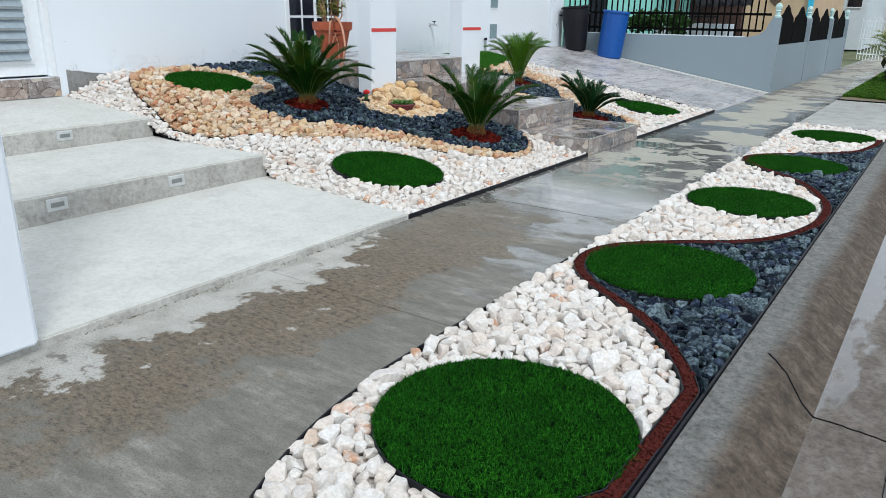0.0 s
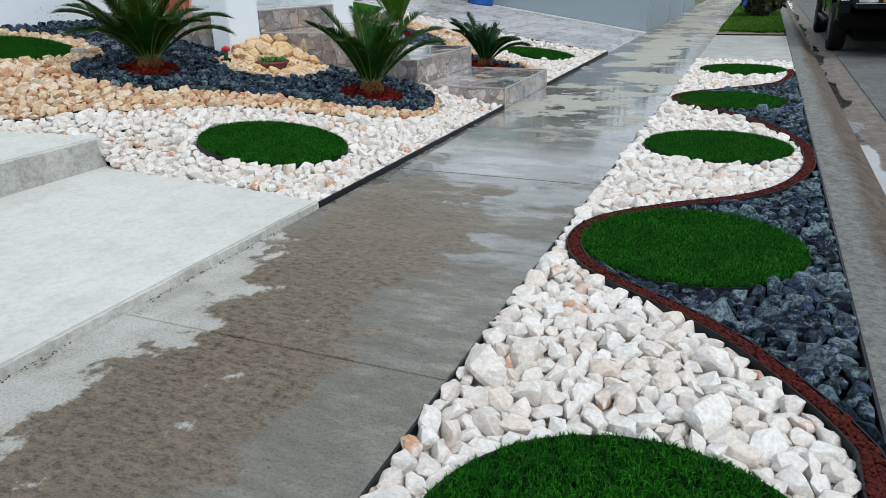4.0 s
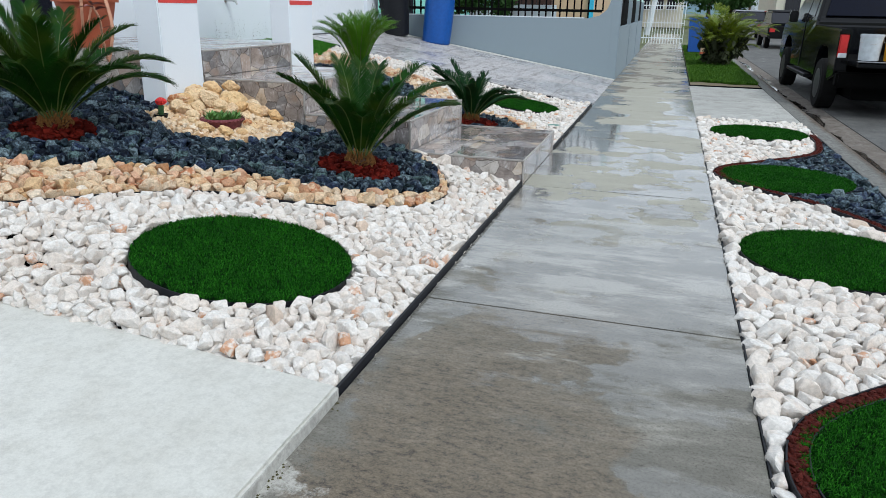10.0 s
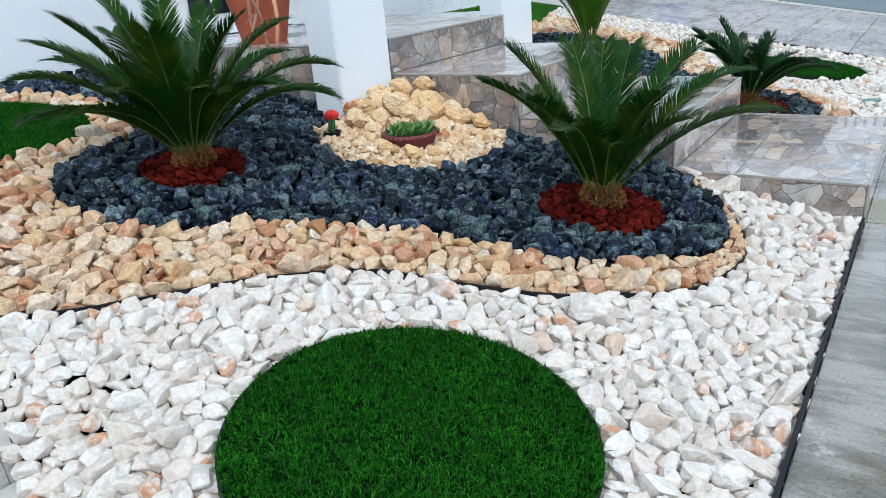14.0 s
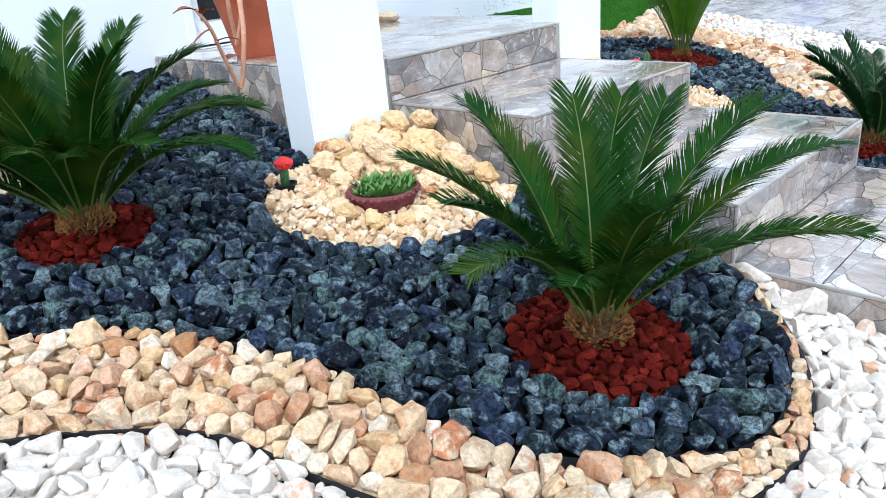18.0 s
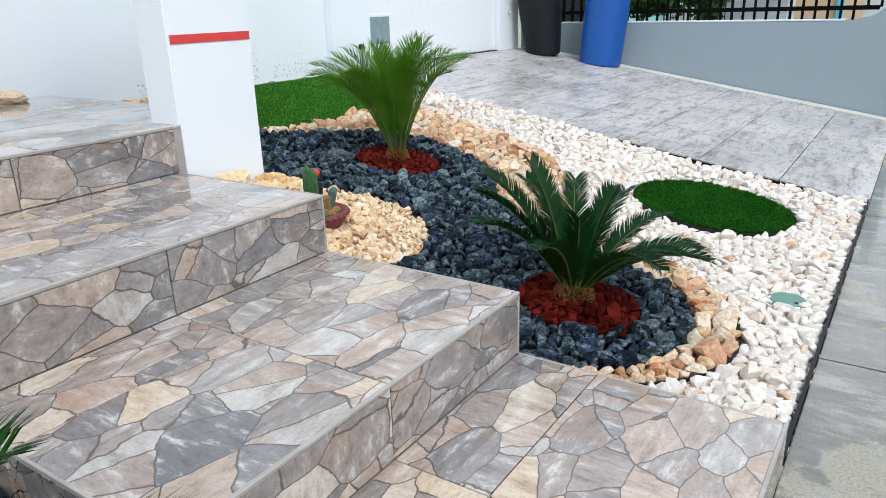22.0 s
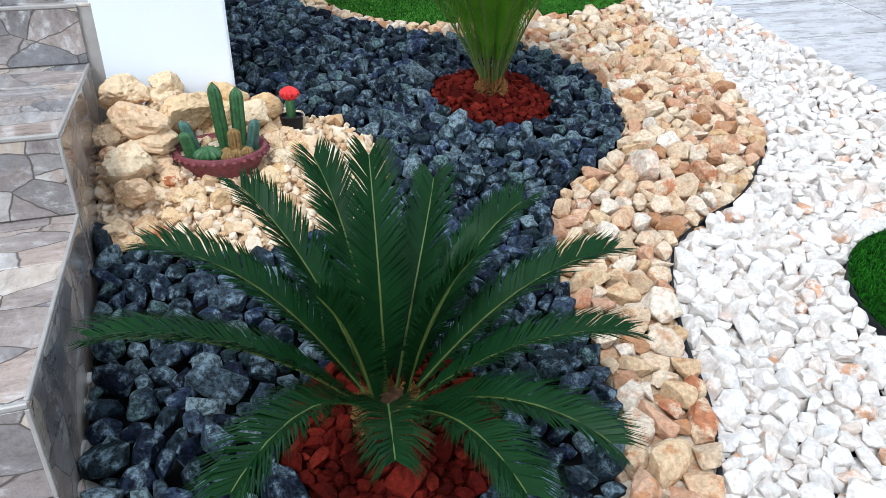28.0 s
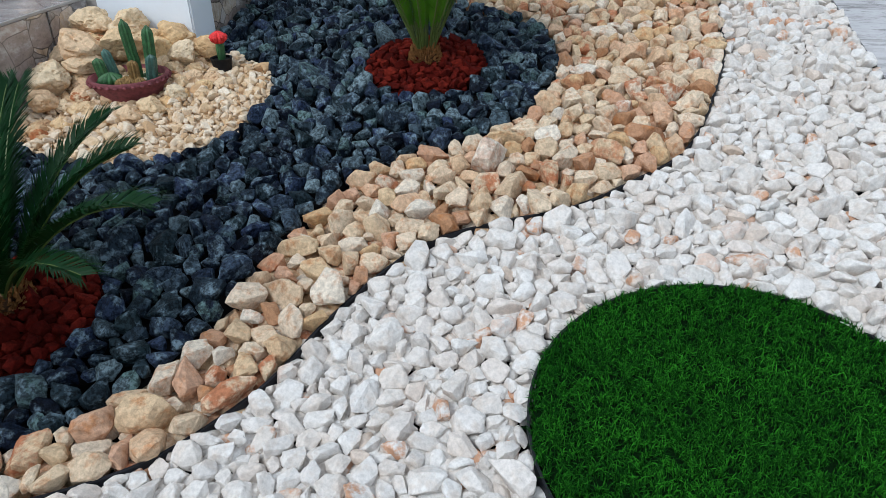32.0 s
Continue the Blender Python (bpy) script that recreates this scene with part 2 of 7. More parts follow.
def make_concrete(name, tones, wet, dirt=(0.09, 0.07, 0.05), speckle=0.5, along=(1.0, 1.0, 1.0)):
    """Weathered concrete or asphalt: broad tone, blotches, pits and speckle, and wet streaks where wet gives two thresholds."""
    m = Nodes(name, 0.85)
    big = m.noise(0.9, 6, 0.6, along)
    mid = m.noise(4.5, 7, 0.7, along)
    pits = m.noise(30, 5, 0.7)
    fine = m.noise(110, 3, 0.7)
    c = m.mix(m.ramp(big, [(0.38, (0, 0, 0)), (0.62, (1, 1, 1))]), tones[0], tones[1])
    c = m.mix(m.ramp(mid, [(0.46, (0, 0, 0)), (0.66, (0.85, 0.85, 0.85))]), c, tones[2])
    c = m.mix(speckle, c, m.ramp(pits, [(0.36, (0.45, 0.45, 0.45)), (0.56, (1.0, 1.0, 1.0))]), "MULTIPLY")
    c = m.mix(speckle, c, m.ramp(fine, [(0.32, (0.5, 0.5, 0.5)), (0.66, (1.0, 1.0, 1.0))]), "MULTIPLY")
    rough_h = m.mix(0.5, m.mix(0.5, mid, pits), fine)
    if wet:
        streak = m.noise(1.3, 5, 0.6, (2.2, 0.45, 1.0))
        lo, hi = wet
        w = m.ramp(streak, [(lo, (0, 0, 0)), (hi, (1, 1, 1))])
        c = m.mix(m.math("MULTIPLY", w, 0.6), c, m.mix(0.6, c, dirt))
        m.rough(m.math("SUBTRACT", 0.82, m.math("MULTIPLY", w, 0.74)))
        m.bump(m.mix(m.math("MULTIPLY", w, 0.9), rough_h, 0.5), 0.5, 0.008)
    else:
        m.bump(rough_h, 0.6, 0.008)
    m.color(c)
    return m.mat


def make_sidewalk():
    """Old sidewalk concrete: brown pitted patches, smooth brushed grey, pale worn margins and islands, and wet ground between them."""
    m = Nodes("wet_sidewalk_concrete", 0.8)
    sep = m.n("ShaderNodeSeparateXYZ")
    m.l(m.geo(), sep.inputs[0])
    X, Y = sep.outputs["X"], sep.outputs["Y"]

    def ramp_y(a, b):
        return m.math("MINIMUM", m.math("MAXIMUM", m.math("MULTIPLY", m.math("SUBTRACT", Y, a), 1 / (b - a)), 0.0), 1.0)

    big = m.noise(1.15, 8, 0.62)
    blot = m.noise(3.1, 8, 0.66)
    brush = m.noise(6, 8, 0.74, (0.7, 2.0, 1.0))
    fine = m.noise(105, 4, 0.75)
    pits = m.noise(30, 7, 0.86, (0.75, 1.35, 1.0))
    base = m.ramp(brush, [(0.30, (0.135, 0.128, 0.108)), (0.5, (0.23, 0.22, 0.19)), (0.68, (0.37, 0.355, 0.315))])
    base = m.mix(m.ramp(blot, [(0.42, (0.55, 0.55, 0.55)), (0.6, (0, 0, 0))]), base, (0.13, 0.124, 0.105))
    # brown, rough ground on the near slabs, away from the pads
    side = m.math("ADD", m.math("MULTIPLY", big, 0.5), m.math("MULTIPLY", blot, 0.5))
    side = m.math("SUBTRACT", side, m.math("MULTIPLY", m.math("MAXIMUM", m.math("SUBTRACT", m.math("ABSOLUTE", m.math("SUBTRACT", X, 0.52)), 0.27), 0.0), 0.46))
    side = m.math("ADD", side, m.math("MULTIPLY", m.math("SUBTRACT", 1.0, ramp_y(6.4, 8.2)), 0.13))
    side = m.math("SUBTRACT", side, m.math("MULTIPLY", m.math("SUBTRACT", 1.0, ramp_y(2.6, 4.2)), 0.035))
    side = m.math("ADD", side, m.math("MULTIPLY", ramp_y(15.0, 18.0), 0.12))
    brown = m.ramp(side, [(0.525, (0, 0, 0)), (0.565, (0.75, 0.75, 0.75)), (0.66, (1, 1, 1))])
    brown = m.math("MULTIPLY", brown, m.math("SUBTRACT", 1.0, m.math("MULTIPLY", ramp_y(5.6, 7.4), 0.55)))
    grit = m.ramp(pits, [(0.42, (0.030, 0.021, 0.012)), (0.47, (0.125, 0.092, 0.058)), (0.60, (0.25, 0.195, 0.132))])
    c = m.mix(brown, base, m.mix(m.ramp(blot, [(0.35, (0, 0, 0)), (0.62, (0.6, 0.6, 0.6))]), grit, m.mix(0.5, grit, (0.28, 0.245, 0.195))))
    c = m.mix(m.math("MULTIPLY", m.ramp(pits, [(0.36, (1, 1, 1)), (0.42, (0, 0, 0))]), 0.8), c, (0.04, 0.036, 0.03))
    # pale worn margin along the pads and islands farther on
    margin = m.math("SUBTRACT", m.math("ADD", blot, m.math("MULTIPLY", m.math("SUBTRACT", big, 0.5), 0.5)), m.math("MULTIPLY", X, 0.42))
    margin = m.math("SUBTRACT", margin, m.math("MULTIPLY", ramp_y(5.4, 6.6), 0.3))
    margin = m.math("SUBTRACT", margin, m.math("MULTIPLY", brown, 0.03))
    pale = m.math("ADD", m.noise(2.6, 8, 0.7, (0.5, 1.6, 1.0)), m.math("SUBTRACT", m.math("MULTIPLY", ramp_y(6.4, 7.6), 0.2), 0.2))
    pale = m.math("SUBTRACT", pale, m.math("MULTIPLY", ramp_y(9.6, 10.6), 0.05))
    c = m.mix(m.ramp(pale, [(0.47, (0, 0, 0)), (0.56, (0.8, 0.8, 0.8))]), c, (0.45, 0.435, 0.39))
    c = m.mix(m.ramp(margin, [(0.32, (0, 0, 0)), (0.36, (0.85, 0.85, 0.85))]), c, m.mix(m.ramp(blot, [(0.4, (0, 0, 0)), (0.6, (1, 1, 1))]), (0.40, 0.39, 0.35), (0.60, 0.59, 0.55)))
    island = m.math("ADD", m.noise(0.95, 7, 0.6), m.math("MULTIPLY", m.math("SUBTRACT", blot, 0.5), 0.3))
    island = m.math("SUBTRACT", island, m.math("MULTIPLY", m.math("ABSOLUTE", m.math("SUBTRACT", X, 0.75)), 0.16))
    island = m.ramp(m.math("ADD", island, m.math("MULTIPLY", ramp_y(8.0, 10.0), 0.06)), [(0.50, (0, 0, 0)), (0.525, (1, 1, 1))])
    island = m.math("MULTIPLY", island, ramp_y(8.0, 9.5))
    c = m.mix(m.math("MULTIPLY", island, 0.8), c, (0.42, 0.41, 0.345))
    c = m.mix(0.55, c, m.ramp(fine, [(0.36, (0.35, 0.34, 0.32)), (0.52, (1, 1, 1))]), "MULTIPLY")
    wet = m.math("ADD", m.noise(1.25, 9, 0.66, (0.7, 1.5, 1.0)), m.math("MULTIPLY", m.math("SUBTRACT", brush, 0.5), 0.30))
    wet = m.math("ADD", wet, m.math("SUBTRACT", m.math("MULTIPLY", ramp_y(5.0, 8.4), 0.26), 0.12))
    wet = m.math("SUBTRACT", wet, m.math("MULTIPLY", ramp_y(15.0, 17.5), 0.12))
    wet = m.math("SUBTRACT", wet, m.math("MULTIPLY", m.math("ADD", island, brown), 0.25))
    wet = m.ramp(wet, [(0.47, (0, 0, 0)), (0.52, (0.8, 0.8, 0.8)), (0.58, (1, 1, 1))])
    c = m.mix(m.math("MULTIPLY", wet, 0.8), c, m.mix(1.0, c, (0.66, 0.66, 0.66), "MULTIPLY"))
    m.color(c)
    m.rough(m.math("SUBTRACT", 0.78, m.math("MULTIPLY", wet, 0.62)))
    m.film(m.math("MULTIPLY", wet, 0.95), 0.08)
    relief = m.mix(m.math("ADD", 0.25, m.math("MULTIPLY", brown, 0.5)), m.mix(0.5, fine, brush), pits)
    m.bump(m.mix(m.math("MULTIPLY", wet, 0.88), relief, 0.5), 0.9, 0.016)
    return m.mat


M_SIDEWALK = make_sidewalk()
M_PAD = make_concrete("pale_new_concrete", [(0.60, 0.595, 0.555), (0.65, 0.645, 0.605), (0.55, 0.54, 0.495)], None, speckle=0.22)


def make_kerb():
    """Pale trowelled kerb top with a brown exposed slope, and a wet line of water in the gutter."""
    m = Nodes("weathered_kerb_concrete", 0.85)
    sep = m.n("ShaderNodeSeparateXYZ")
    m.l(m.geo(), sep.inputs[0])
    big = m.noise(2.0, 7, 0.65, (1.0, 0.5, 1.0))
    mid = m.noise(10, 8, 0.74)
    pits = m.noise(32, 6, 0.8)
    fine = m.noise(130, 3, 0.75)
    across = m.math("ADD", sep.outputs["X"], m.math("ADD", m.math("MULTIPLY", big, 0.22), m.math("MULTIPLY", mid, 0.08)))
    brown = m.ramp(m.math("SUBTRACT", across, 2.37), [(0.50, (0, 0, 0)), (0.58, (1, 1, 1))])
    top = m.ramp(mid, [(0.32, (0.13, 0.13, 0.118)), (0.5, (0.21, 0.21, 0.195)), (0.68, (0.29, 0.29, 0.27))])
    low = m.ramp(mid, [(0.32, (0.05, 0.036, 0.025)), (0.5, (0.115, 0.085, 0.062)), (0.68, (0.20, 0.16, 0.125))])
    c = m.mix(brown, top, low)
    c = m.mix(0.65, c, m.ramp(pits, [(0.40, (0.32, 0.31, 0.30)), (0.54, (1, 1, 1))]), "MULTIPLY")
    c = m.mix(0.5, c, m.ramp(fine, [(0.3, (0.5, 0.5, 0.5)), (0.66, (1, 1, 1))]), "MULTIPLY")
    m.color(c)
    m.bump(m.mix(0.5, m.mix(0.5, mid, pits), fine), 1.0, 0.014)
    return m.mat


M_CEMENT = make_concrete("bare_cement", [(0.24, 0.24, 0.23), (0.33, 0.33, 0.32), (0.17, 0.17, 0.16)], None, speckle=0.5)
M_APRON = make_concrete("pale_dry_concrete", [(0.42, 0.42, 0.395), (0.52, 0.52, 0.49), (0.31, 0.30, 0.275)], None, speckle=0.45)
M_EDGE_CEMENT = make_concrete("chipped_grey_cement", [(0.48, 0.475, 0.44), (0.56, 0.55, 0.515), (0.34, 0.33, 0.30)], None, speckle=0.45)
M_KERB = make_kerb()


def make_gutter():
    """Gritty brown-grey gutter concrete with a line of standing water along the kerb."""
    m = Nodes("wet_gutter_concrete", 0.85)
    sep = m.n("ShaderNodeSeparateXYZ")
    m.l(m.geo(), sep.inputs[0])
    mid = m.noise(8, 8, 0.72, (1.0, 0.6, 1.0))
    pits = m.noise(30, 6, 0.78)
    c = m.ramp(mid, [(0.32, (0.085, 0.068, 0.054)), (0.5, (0.15, 0.128, 0.108)), (0.68, (0.22, 0.20, 0.178))])
    c = m.mix(0.7, c, m.ramp(pits, [(0.38, (0.45, 0.44, 0.43)), (0.54, (1, 1, 1))]), "MULTIPLY")
    pool = m.math("ADD", m.math("SUBTRACT", 3.02, sep.outputs["X"]), m.math("MULTIPLY", m.math("SUBTRACT", m.noise(1.6, 6, 0.6, (1.6, 0.5, 1.0)), 0.45), 0.75))
    w = m.ramp(pool, [(0.0, (0, 0, 0)), (0.035, (1, 1, 1))])
    c = m.mix(m.math("MULTIPLY", w, 0.45), c, (0.05, 0.042, 0.035))
    m.color(c)
    m.film(w, 0.02)
    m.rough(m.math("SUBTRACT", 0.85, m.math("MULTIPLY", w, 0.75)))
    m.bump(m.mix(m.math("MULTIPLY", w, 0.97), m.mix(0.5, mid, pits), 0.5), 0.7, 0.01)
    return m.mat


M_GUTTER = make_gutter()
M_ASPHALT = make_concrete("old_asphalt", [(0.10, 0.10, 0.096), (0.145, 0.145, 0.138), (0.07, 0.07, 0.069)], (0.60, 0.80), (0.03, 0.03, 0.03))


def make_wall(name, col):
    m = Nodes(name, 0.75)
    big = m.noise(0.7, 5)
    c = m.mix(big, col, tuple(x * 0.93 for x in col))
    p = m.noise(16, 5, 0.7)
    m.color(m.mix(m.ramp(p, [(0.70, (0, 0, 0)), (0.76, (0.35, 0.35, 0.35))]), c, (0.35, 0.35, 0.34)))
    m.bump(m.noise(45, 5), 0.18, 0.006)
    return m.mat


M_WALL = make_wall("white_house_render", (0.79, 0.84, 0.895))
M_GREY_WALL = make_wall("blue_grey_wall_paint", (0.26, 0.32, 0.36))


def make_tile():
    """Crazy-paving stone printed on glazed tile: irregular flagstones in greys, pinks and cream with thin dark joints."""
    m = Nodes("flagstone_tile", 0.3)
    pos = m.geo()
    ob = m.n("ShaderNodeObjectInfo")
    jump = m.n("ShaderNodeVectorMath")
    jump.operation = "MULTIPLY_ADD"
    jump.inputs[0].default_value = (7.3, 4.1, 5.7)
    m.l(ob.outputs["Random"], jump.inputs[1])
    m.l(pos, jump.inputs[2])
    mp = m.n("ShaderNodeMapping")
    mp.inputs["Scale"].default_value = (1.0, 0.6, 1.0)
    mp.inputs["Rotation"].default_value = (0.1, 0.1, 0.6)
    m.l(jump.outputs[0], mp.inputs["Vector"])
    warp = m.n("ShaderNodeTexNoise", Scale=9.0, Detail=3.0)
    m.l(pos, warp.inputs["Vector"])
    vm = m.n("ShaderNodeVectorMath")
    vm.operation = "MULTIPLY_ADD"
    vm.inputs[1].default_value = (0.035, 0.035, 0.035)
    m.l(warp.outputs["Color"], vm.inputs[0])
    m.l(mp.outputs["Vector"], vm.inputs[2])
    v = m.n("ShaderNodeTexVoronoi", Scale=8.0)
    m.l(vm.outputs[0], v.inputs["Vector"])
    e = m.n("ShaderNodeTexVoronoi", Scale=8.0)
    e.feature = "DISTANCE_TO_EDGE"
    m.l(vm.outputs[0], e.inputs["Vector"])
    sep = m.n("ShaderNodeSeparateColor")
    m.l(v.outputs["Color"], sep.inputs[0])
    cell = m.ramp(sep.outputs[0], [(0.0, (0.16, 0.16, 0.17)), (0.2, (0.37, 0.31, 0.28)), (0.38, (0.21, 0.205, 0.215)), (0.56, (0.47, 0.37, 0.31)), (0.72, (0.265, 0.245, 0.24)), (0.86, (0.53, 0.50, 0.475)), (0.96, (0.56, 0.45, 0.34))])
    shift = m.n("ShaderNodeVectorMath")
    shift.operation = "MULTIPLY_ADD"
    shift.inputs[1].default_value = (9.0, 7.0, 5.0)
    m.l(v.outputs["Color"], shift.inputs[0])
    m.l(pos, shift.inputs[2])

    def streak(scale, detail, rough, stretch):
        mp2 = m.n("ShaderNodeMapping")
        mp2.inputs["Scale"].default_value = stretch
        m.l(shift.outputs[0], mp2.inputs["Vector"])
        nz = m.n("ShaderNodeTexNoise", Scale=scale, Detail=detail, Roughness=rough)
        m.l(mp2.outputs["Vector"], nz.inputs["Vector"])
        return nz.outputs["Fac"]

    one, two = streak(6, 10, 0.74, (1.0, 3.6, 2.2)), streak(6, 10, 0.74, (3.4, 1.0, 1.8))
    grain = m.mix(m.ramp(sep.outputs[1], [(0.49, (0, 0, 0)), (0.51, (1, 1, 1))]), one, two)
    cell = m.mix(0.9, cell, m.ramp(grain, [(0.34, (0.45, 0.42, 0.40)), (0.46, (0.85, 0.84, 0.83)), (0.54, (1, 1, 1))]), "MULTIPLY")
    cell = m.mix(m.ramp(grain, [(0.54, (0, 0, 0)), (0.64, (0.75, 0.75, 0.75))]), cell, (0.60, 0.585, 0.57))
    rusty = streak(3.2, 6, 0.6, (1.0, 1.0, 1.0))
    cell = m.mix(m.ramp(rusty, [(0.58, (0, 0, 0)), (0.70, (0.5, 0.5, 0.5))]), cell, (0.34, 0.21, 0.13))
    tooth = m.noise(80, 5, 0.8)
    cell = m.mix(0.45, cell, m.ramp(tooth, [(0.34, (0.45, 0.43, 0.42)), (0.5, (1, 1, 1))]), "MULTIPLY")
    joint = m.ramp(e.outputs["Distance"], [(0.006, (0.95, 0.95, 0.95)), (0.019, (0, 0, 0))])
    m.color(m.mix(joint, cell, (0.075, 0.06, 0.05)))
    wet = m.noise(2.2, 4)
    m.rough(m.ramp(wet, [(0.4, (0.08, 0.08, 0.08)), (0.62, (0.40, 0.40, 0.40))]))
    m.film(m.ramp(wet, [(0.48, (0.9, 0.9, 0.9)), (0.64, (0.15, 0.15, 0.15))]))
    m.bump(m.mix(0.5, grain, e.outputs["Distance"]), 0.14, 0.004)
    return m.mat


M_TILE = make_tile()
M_TILE_TRIM = plain("grey_tile_trim", (0.34, 0.32, 0.30), 0.4)


def make_drive():
    """Slate-look driveway tile: pale grey with dark ragged streaks that run across the slope."""
    m = Nodes("driveway_tile", 0.45)
    g = m.noise(3.4, 9, 0.74, (3.0, 0.55, 1.0))
    h = m.noise(11, 8, 0.75, (3.4, 0.7, 1.0))
    c = m.ramp(g, [(0.34, (0.15, 0.135, 0.13)), (0.43, (0.33, 0.31, 0.31)), (0.52, (0.50, 0.485, 0.49)), (0.66, (0.42, 0.41, 0.42))])
    c = m.mix(m.ramp(h, [(0.53, (0, 0, 0)), (0.60, (0.85, 0.85, 0.85))]), c, (0.13, 0.115, 0.11))
    c = m.mix(0.22, c, m.ramp(m.rnd(), [(0.0, (0.28, 0.27, 0.27)), (1.0, (0.52, 0.51, 0.51))]))
    m.color(c)
    m.rough(m.ramp(m.noise(1.1, 5), [(0.42, (0.22, 0.22, 0.22)), (0.62, (0.6, 0.6, 0.6))]))
    m.bump(m.mix(0.5, g, h), 0.3, 0.005)
    return m.mat


M_DRIVE = make_drive()


def make_leaf(name, a, b, rough=0.4, old=None):
    m = Nodes(name, rough)
    c = m.mix(m.noise(9, 3), a, b)
    # olive patches stand in for pale undersides and light coming through them
    if old:
        c = m.mix(m.ramp(m.noise(4.5, 2), [(0.48, (0, 0, 0)), (0.62, (0.8, 0.8, 0.8))]), c, old)
    m.color(c)
    m.bsdf.inputs["Specular IOR Level"].default_value = 0.10
    glow = m.n("ShaderNodeBsdfTranslucent")
    m.l(m.mix(1.0, c, (1.0, 0.92, 0.45), "MULTIPLY"), glow.inputs["Color"])
    both = m.n("ShaderNodeMixShader")
    both.inputs[0].default_value = 0.22
    m.l(m.bsdf.outputs[0], both.inputs[1])
    m.l(glow.outputs[0], both.inputs[2])
    m.l(both.outputs[0], m.mat.node_tree.nodes["Material Output"].inputs["Surface"])
    return m.mat


def make_grass(name, a, b):
    m = Nodes(name, 0.75)
    m.bsdf.inputs["Specular IOR Level"].default_value = 0.05
    r = m.rnd()
    c = m.ramp(r, [(0.0, tuple(x * 0.5 for x in a)), (0.35, a), (0.75, b), (1.0, tuple(min(1, x * 1.9) for x in b))])
    m.color(m.mix(m.ramp(m.noise(4.5, 4), [(0.3, (0, 0, 0)), (0.7, (0.6, 0.6, 0.6))]), c, a))
    return m.mat


M_TURF = make_grass("turf_blade", (0.0045, 0.040, 0.003), (0.024, 0.142, 0.008))
M_TURF_LIGHT = make_grass("lawn_turf_blade", (0.030, 0.13, 0.014), (0.085, 0.27, 0.030))
M_TURF_BASE = plain("turf_backing", (0.002, 0.010, 0.002), 0.95, gloss=0.05)
M_LAWN = make_grass("lawn_blade", (0.035, 0.10, 0.012), (0.10, 0.20, 0.024))
M_CYCAD = make_leaf("cycad_leaflet", (0.003, 0.024, 0.003), (0.020, 0.084, 0.009), 0.4, (0.040, 0.074, 0.007))
M_CYCAD_DARK = make_leaf("cycad_leaflet_dark", (0.003, 0.018, 0.005), (0.014, 0.062, 0.018), 0.4)
M_CYCAD_LIGHT = make_leaf("cycad_leaflet_fresh", (0.016, 0.090, 0.007), (0.14, 0.32, 0.022))
M_RACHIS = plain("frond_midrib", (0.08, 0.115, 0.022), 0.5)
M_TRUNK = plain("cycad_scales", (0.085, 0.04, 0.016), 0.9, var=0.55, scale=70, bump=0.6)
M_SCALE = plain("dry_leaf_base", (0.25, 0.12, 0.042), 0.9, var=0.5, scale=70, bump=0.5, gloss=0.1)
M_CACTUS = plain("cactus_skin", (0.035, 0.11, 0.035), 0.55, var=0.4, scale=60)
M_CACTUS_BLUE = plain("blue_cactus_skin", (0.05, 0.12, 0.095), 0.5, var=0.3, scale=60)
M_CACTUS_BROWN = plain("brown_spined_cactus", (0.22, 0.13, 0.04), 0.8, var=0.4, scale=90)
M_RED_CACTUS = plain("red_grafted_cactus", (0.75, 0.03, 0.03), 0.6, var=0.3, scale=80, bump=0.8)
M_SUCCULENT = plain("succulent_leaf", (0.10, 0.22, 0.05), 0.5, var=0.4)
M_CROTON = plain("yellow_green_leaf", (0.26, 0.30, 0.06), 0.5, var=0.6, scale=14)
M_PINK_STEM = plain("pale_pink_stem", (0.55, 0.28, 0.18), 0.7)
M_RED_LEAF = plain("dull_red_leaf", (0.22, 0.06, 0.05), 0.55, var=0.4, scale=25)
M_POT_MAUVE = plain("mauve_bowl_clay", (0.17, 0.04, 0.048), 0.75, var=0.4, scale=60)
M_TREE_LEAF = make_leaf("tree_leaf", (0.015, 0.05, 0.012), (0.05, 0.11, 0.03), 0.6)
M_ARECA = make_leaf("areca_leaf", (0.05, 0.10, 0.010), (0.25, 0.31, 0.035))
M_BARK = plain("bark", (0.10, 0.07, 0.05), 0.95, var=0.4)
M_CAR_BLACK = plain("black_car_paint", (0.003, 0.0035, 0.005), 0.10, var=0.05, bump=0)
M_CAR_BLACK.node_tree.nodes["Principled BSDF"].inputs["Specular IOR Level"].default_value = 0.3
M_CAR_SILVER = plain("silver_car_paint", (0.30, 0.31, 0.33), 0.25, 0.6, bump=0)
M_TYRE = plain("tyre_rubber", (0.010, 0.010, 0.010), 0.85, gloss=0.15)
M_UNDER = plain("black_underbody", (0.004, 0.004, 0.004), 0.9, gloss=0.05)
M_TAIL = plain("red_tail_lens", (0.55, 0.02, 0.02), 0.25)
M_PLATE = plain("white_number_plate", (0.72, 0.74, 0.76), 0.4)
M_BUCKET_WHITE = plain("white_bucket", (0.55, 0.60, 0.64), 0.5)
M_BUCKET_YELLOW = plain("yellow_bucket", (0.80, 0.38, 0.01), 0.45)
M_HILL = plain("far_hill", (0.10, 0.17, 0.20), 1.0, var=0.3, scale=0.05, bump=0)
M_BIN_BLUE = plain("blue_wheelie_bin", (0.02, 0.10, 0.40), 0.45)
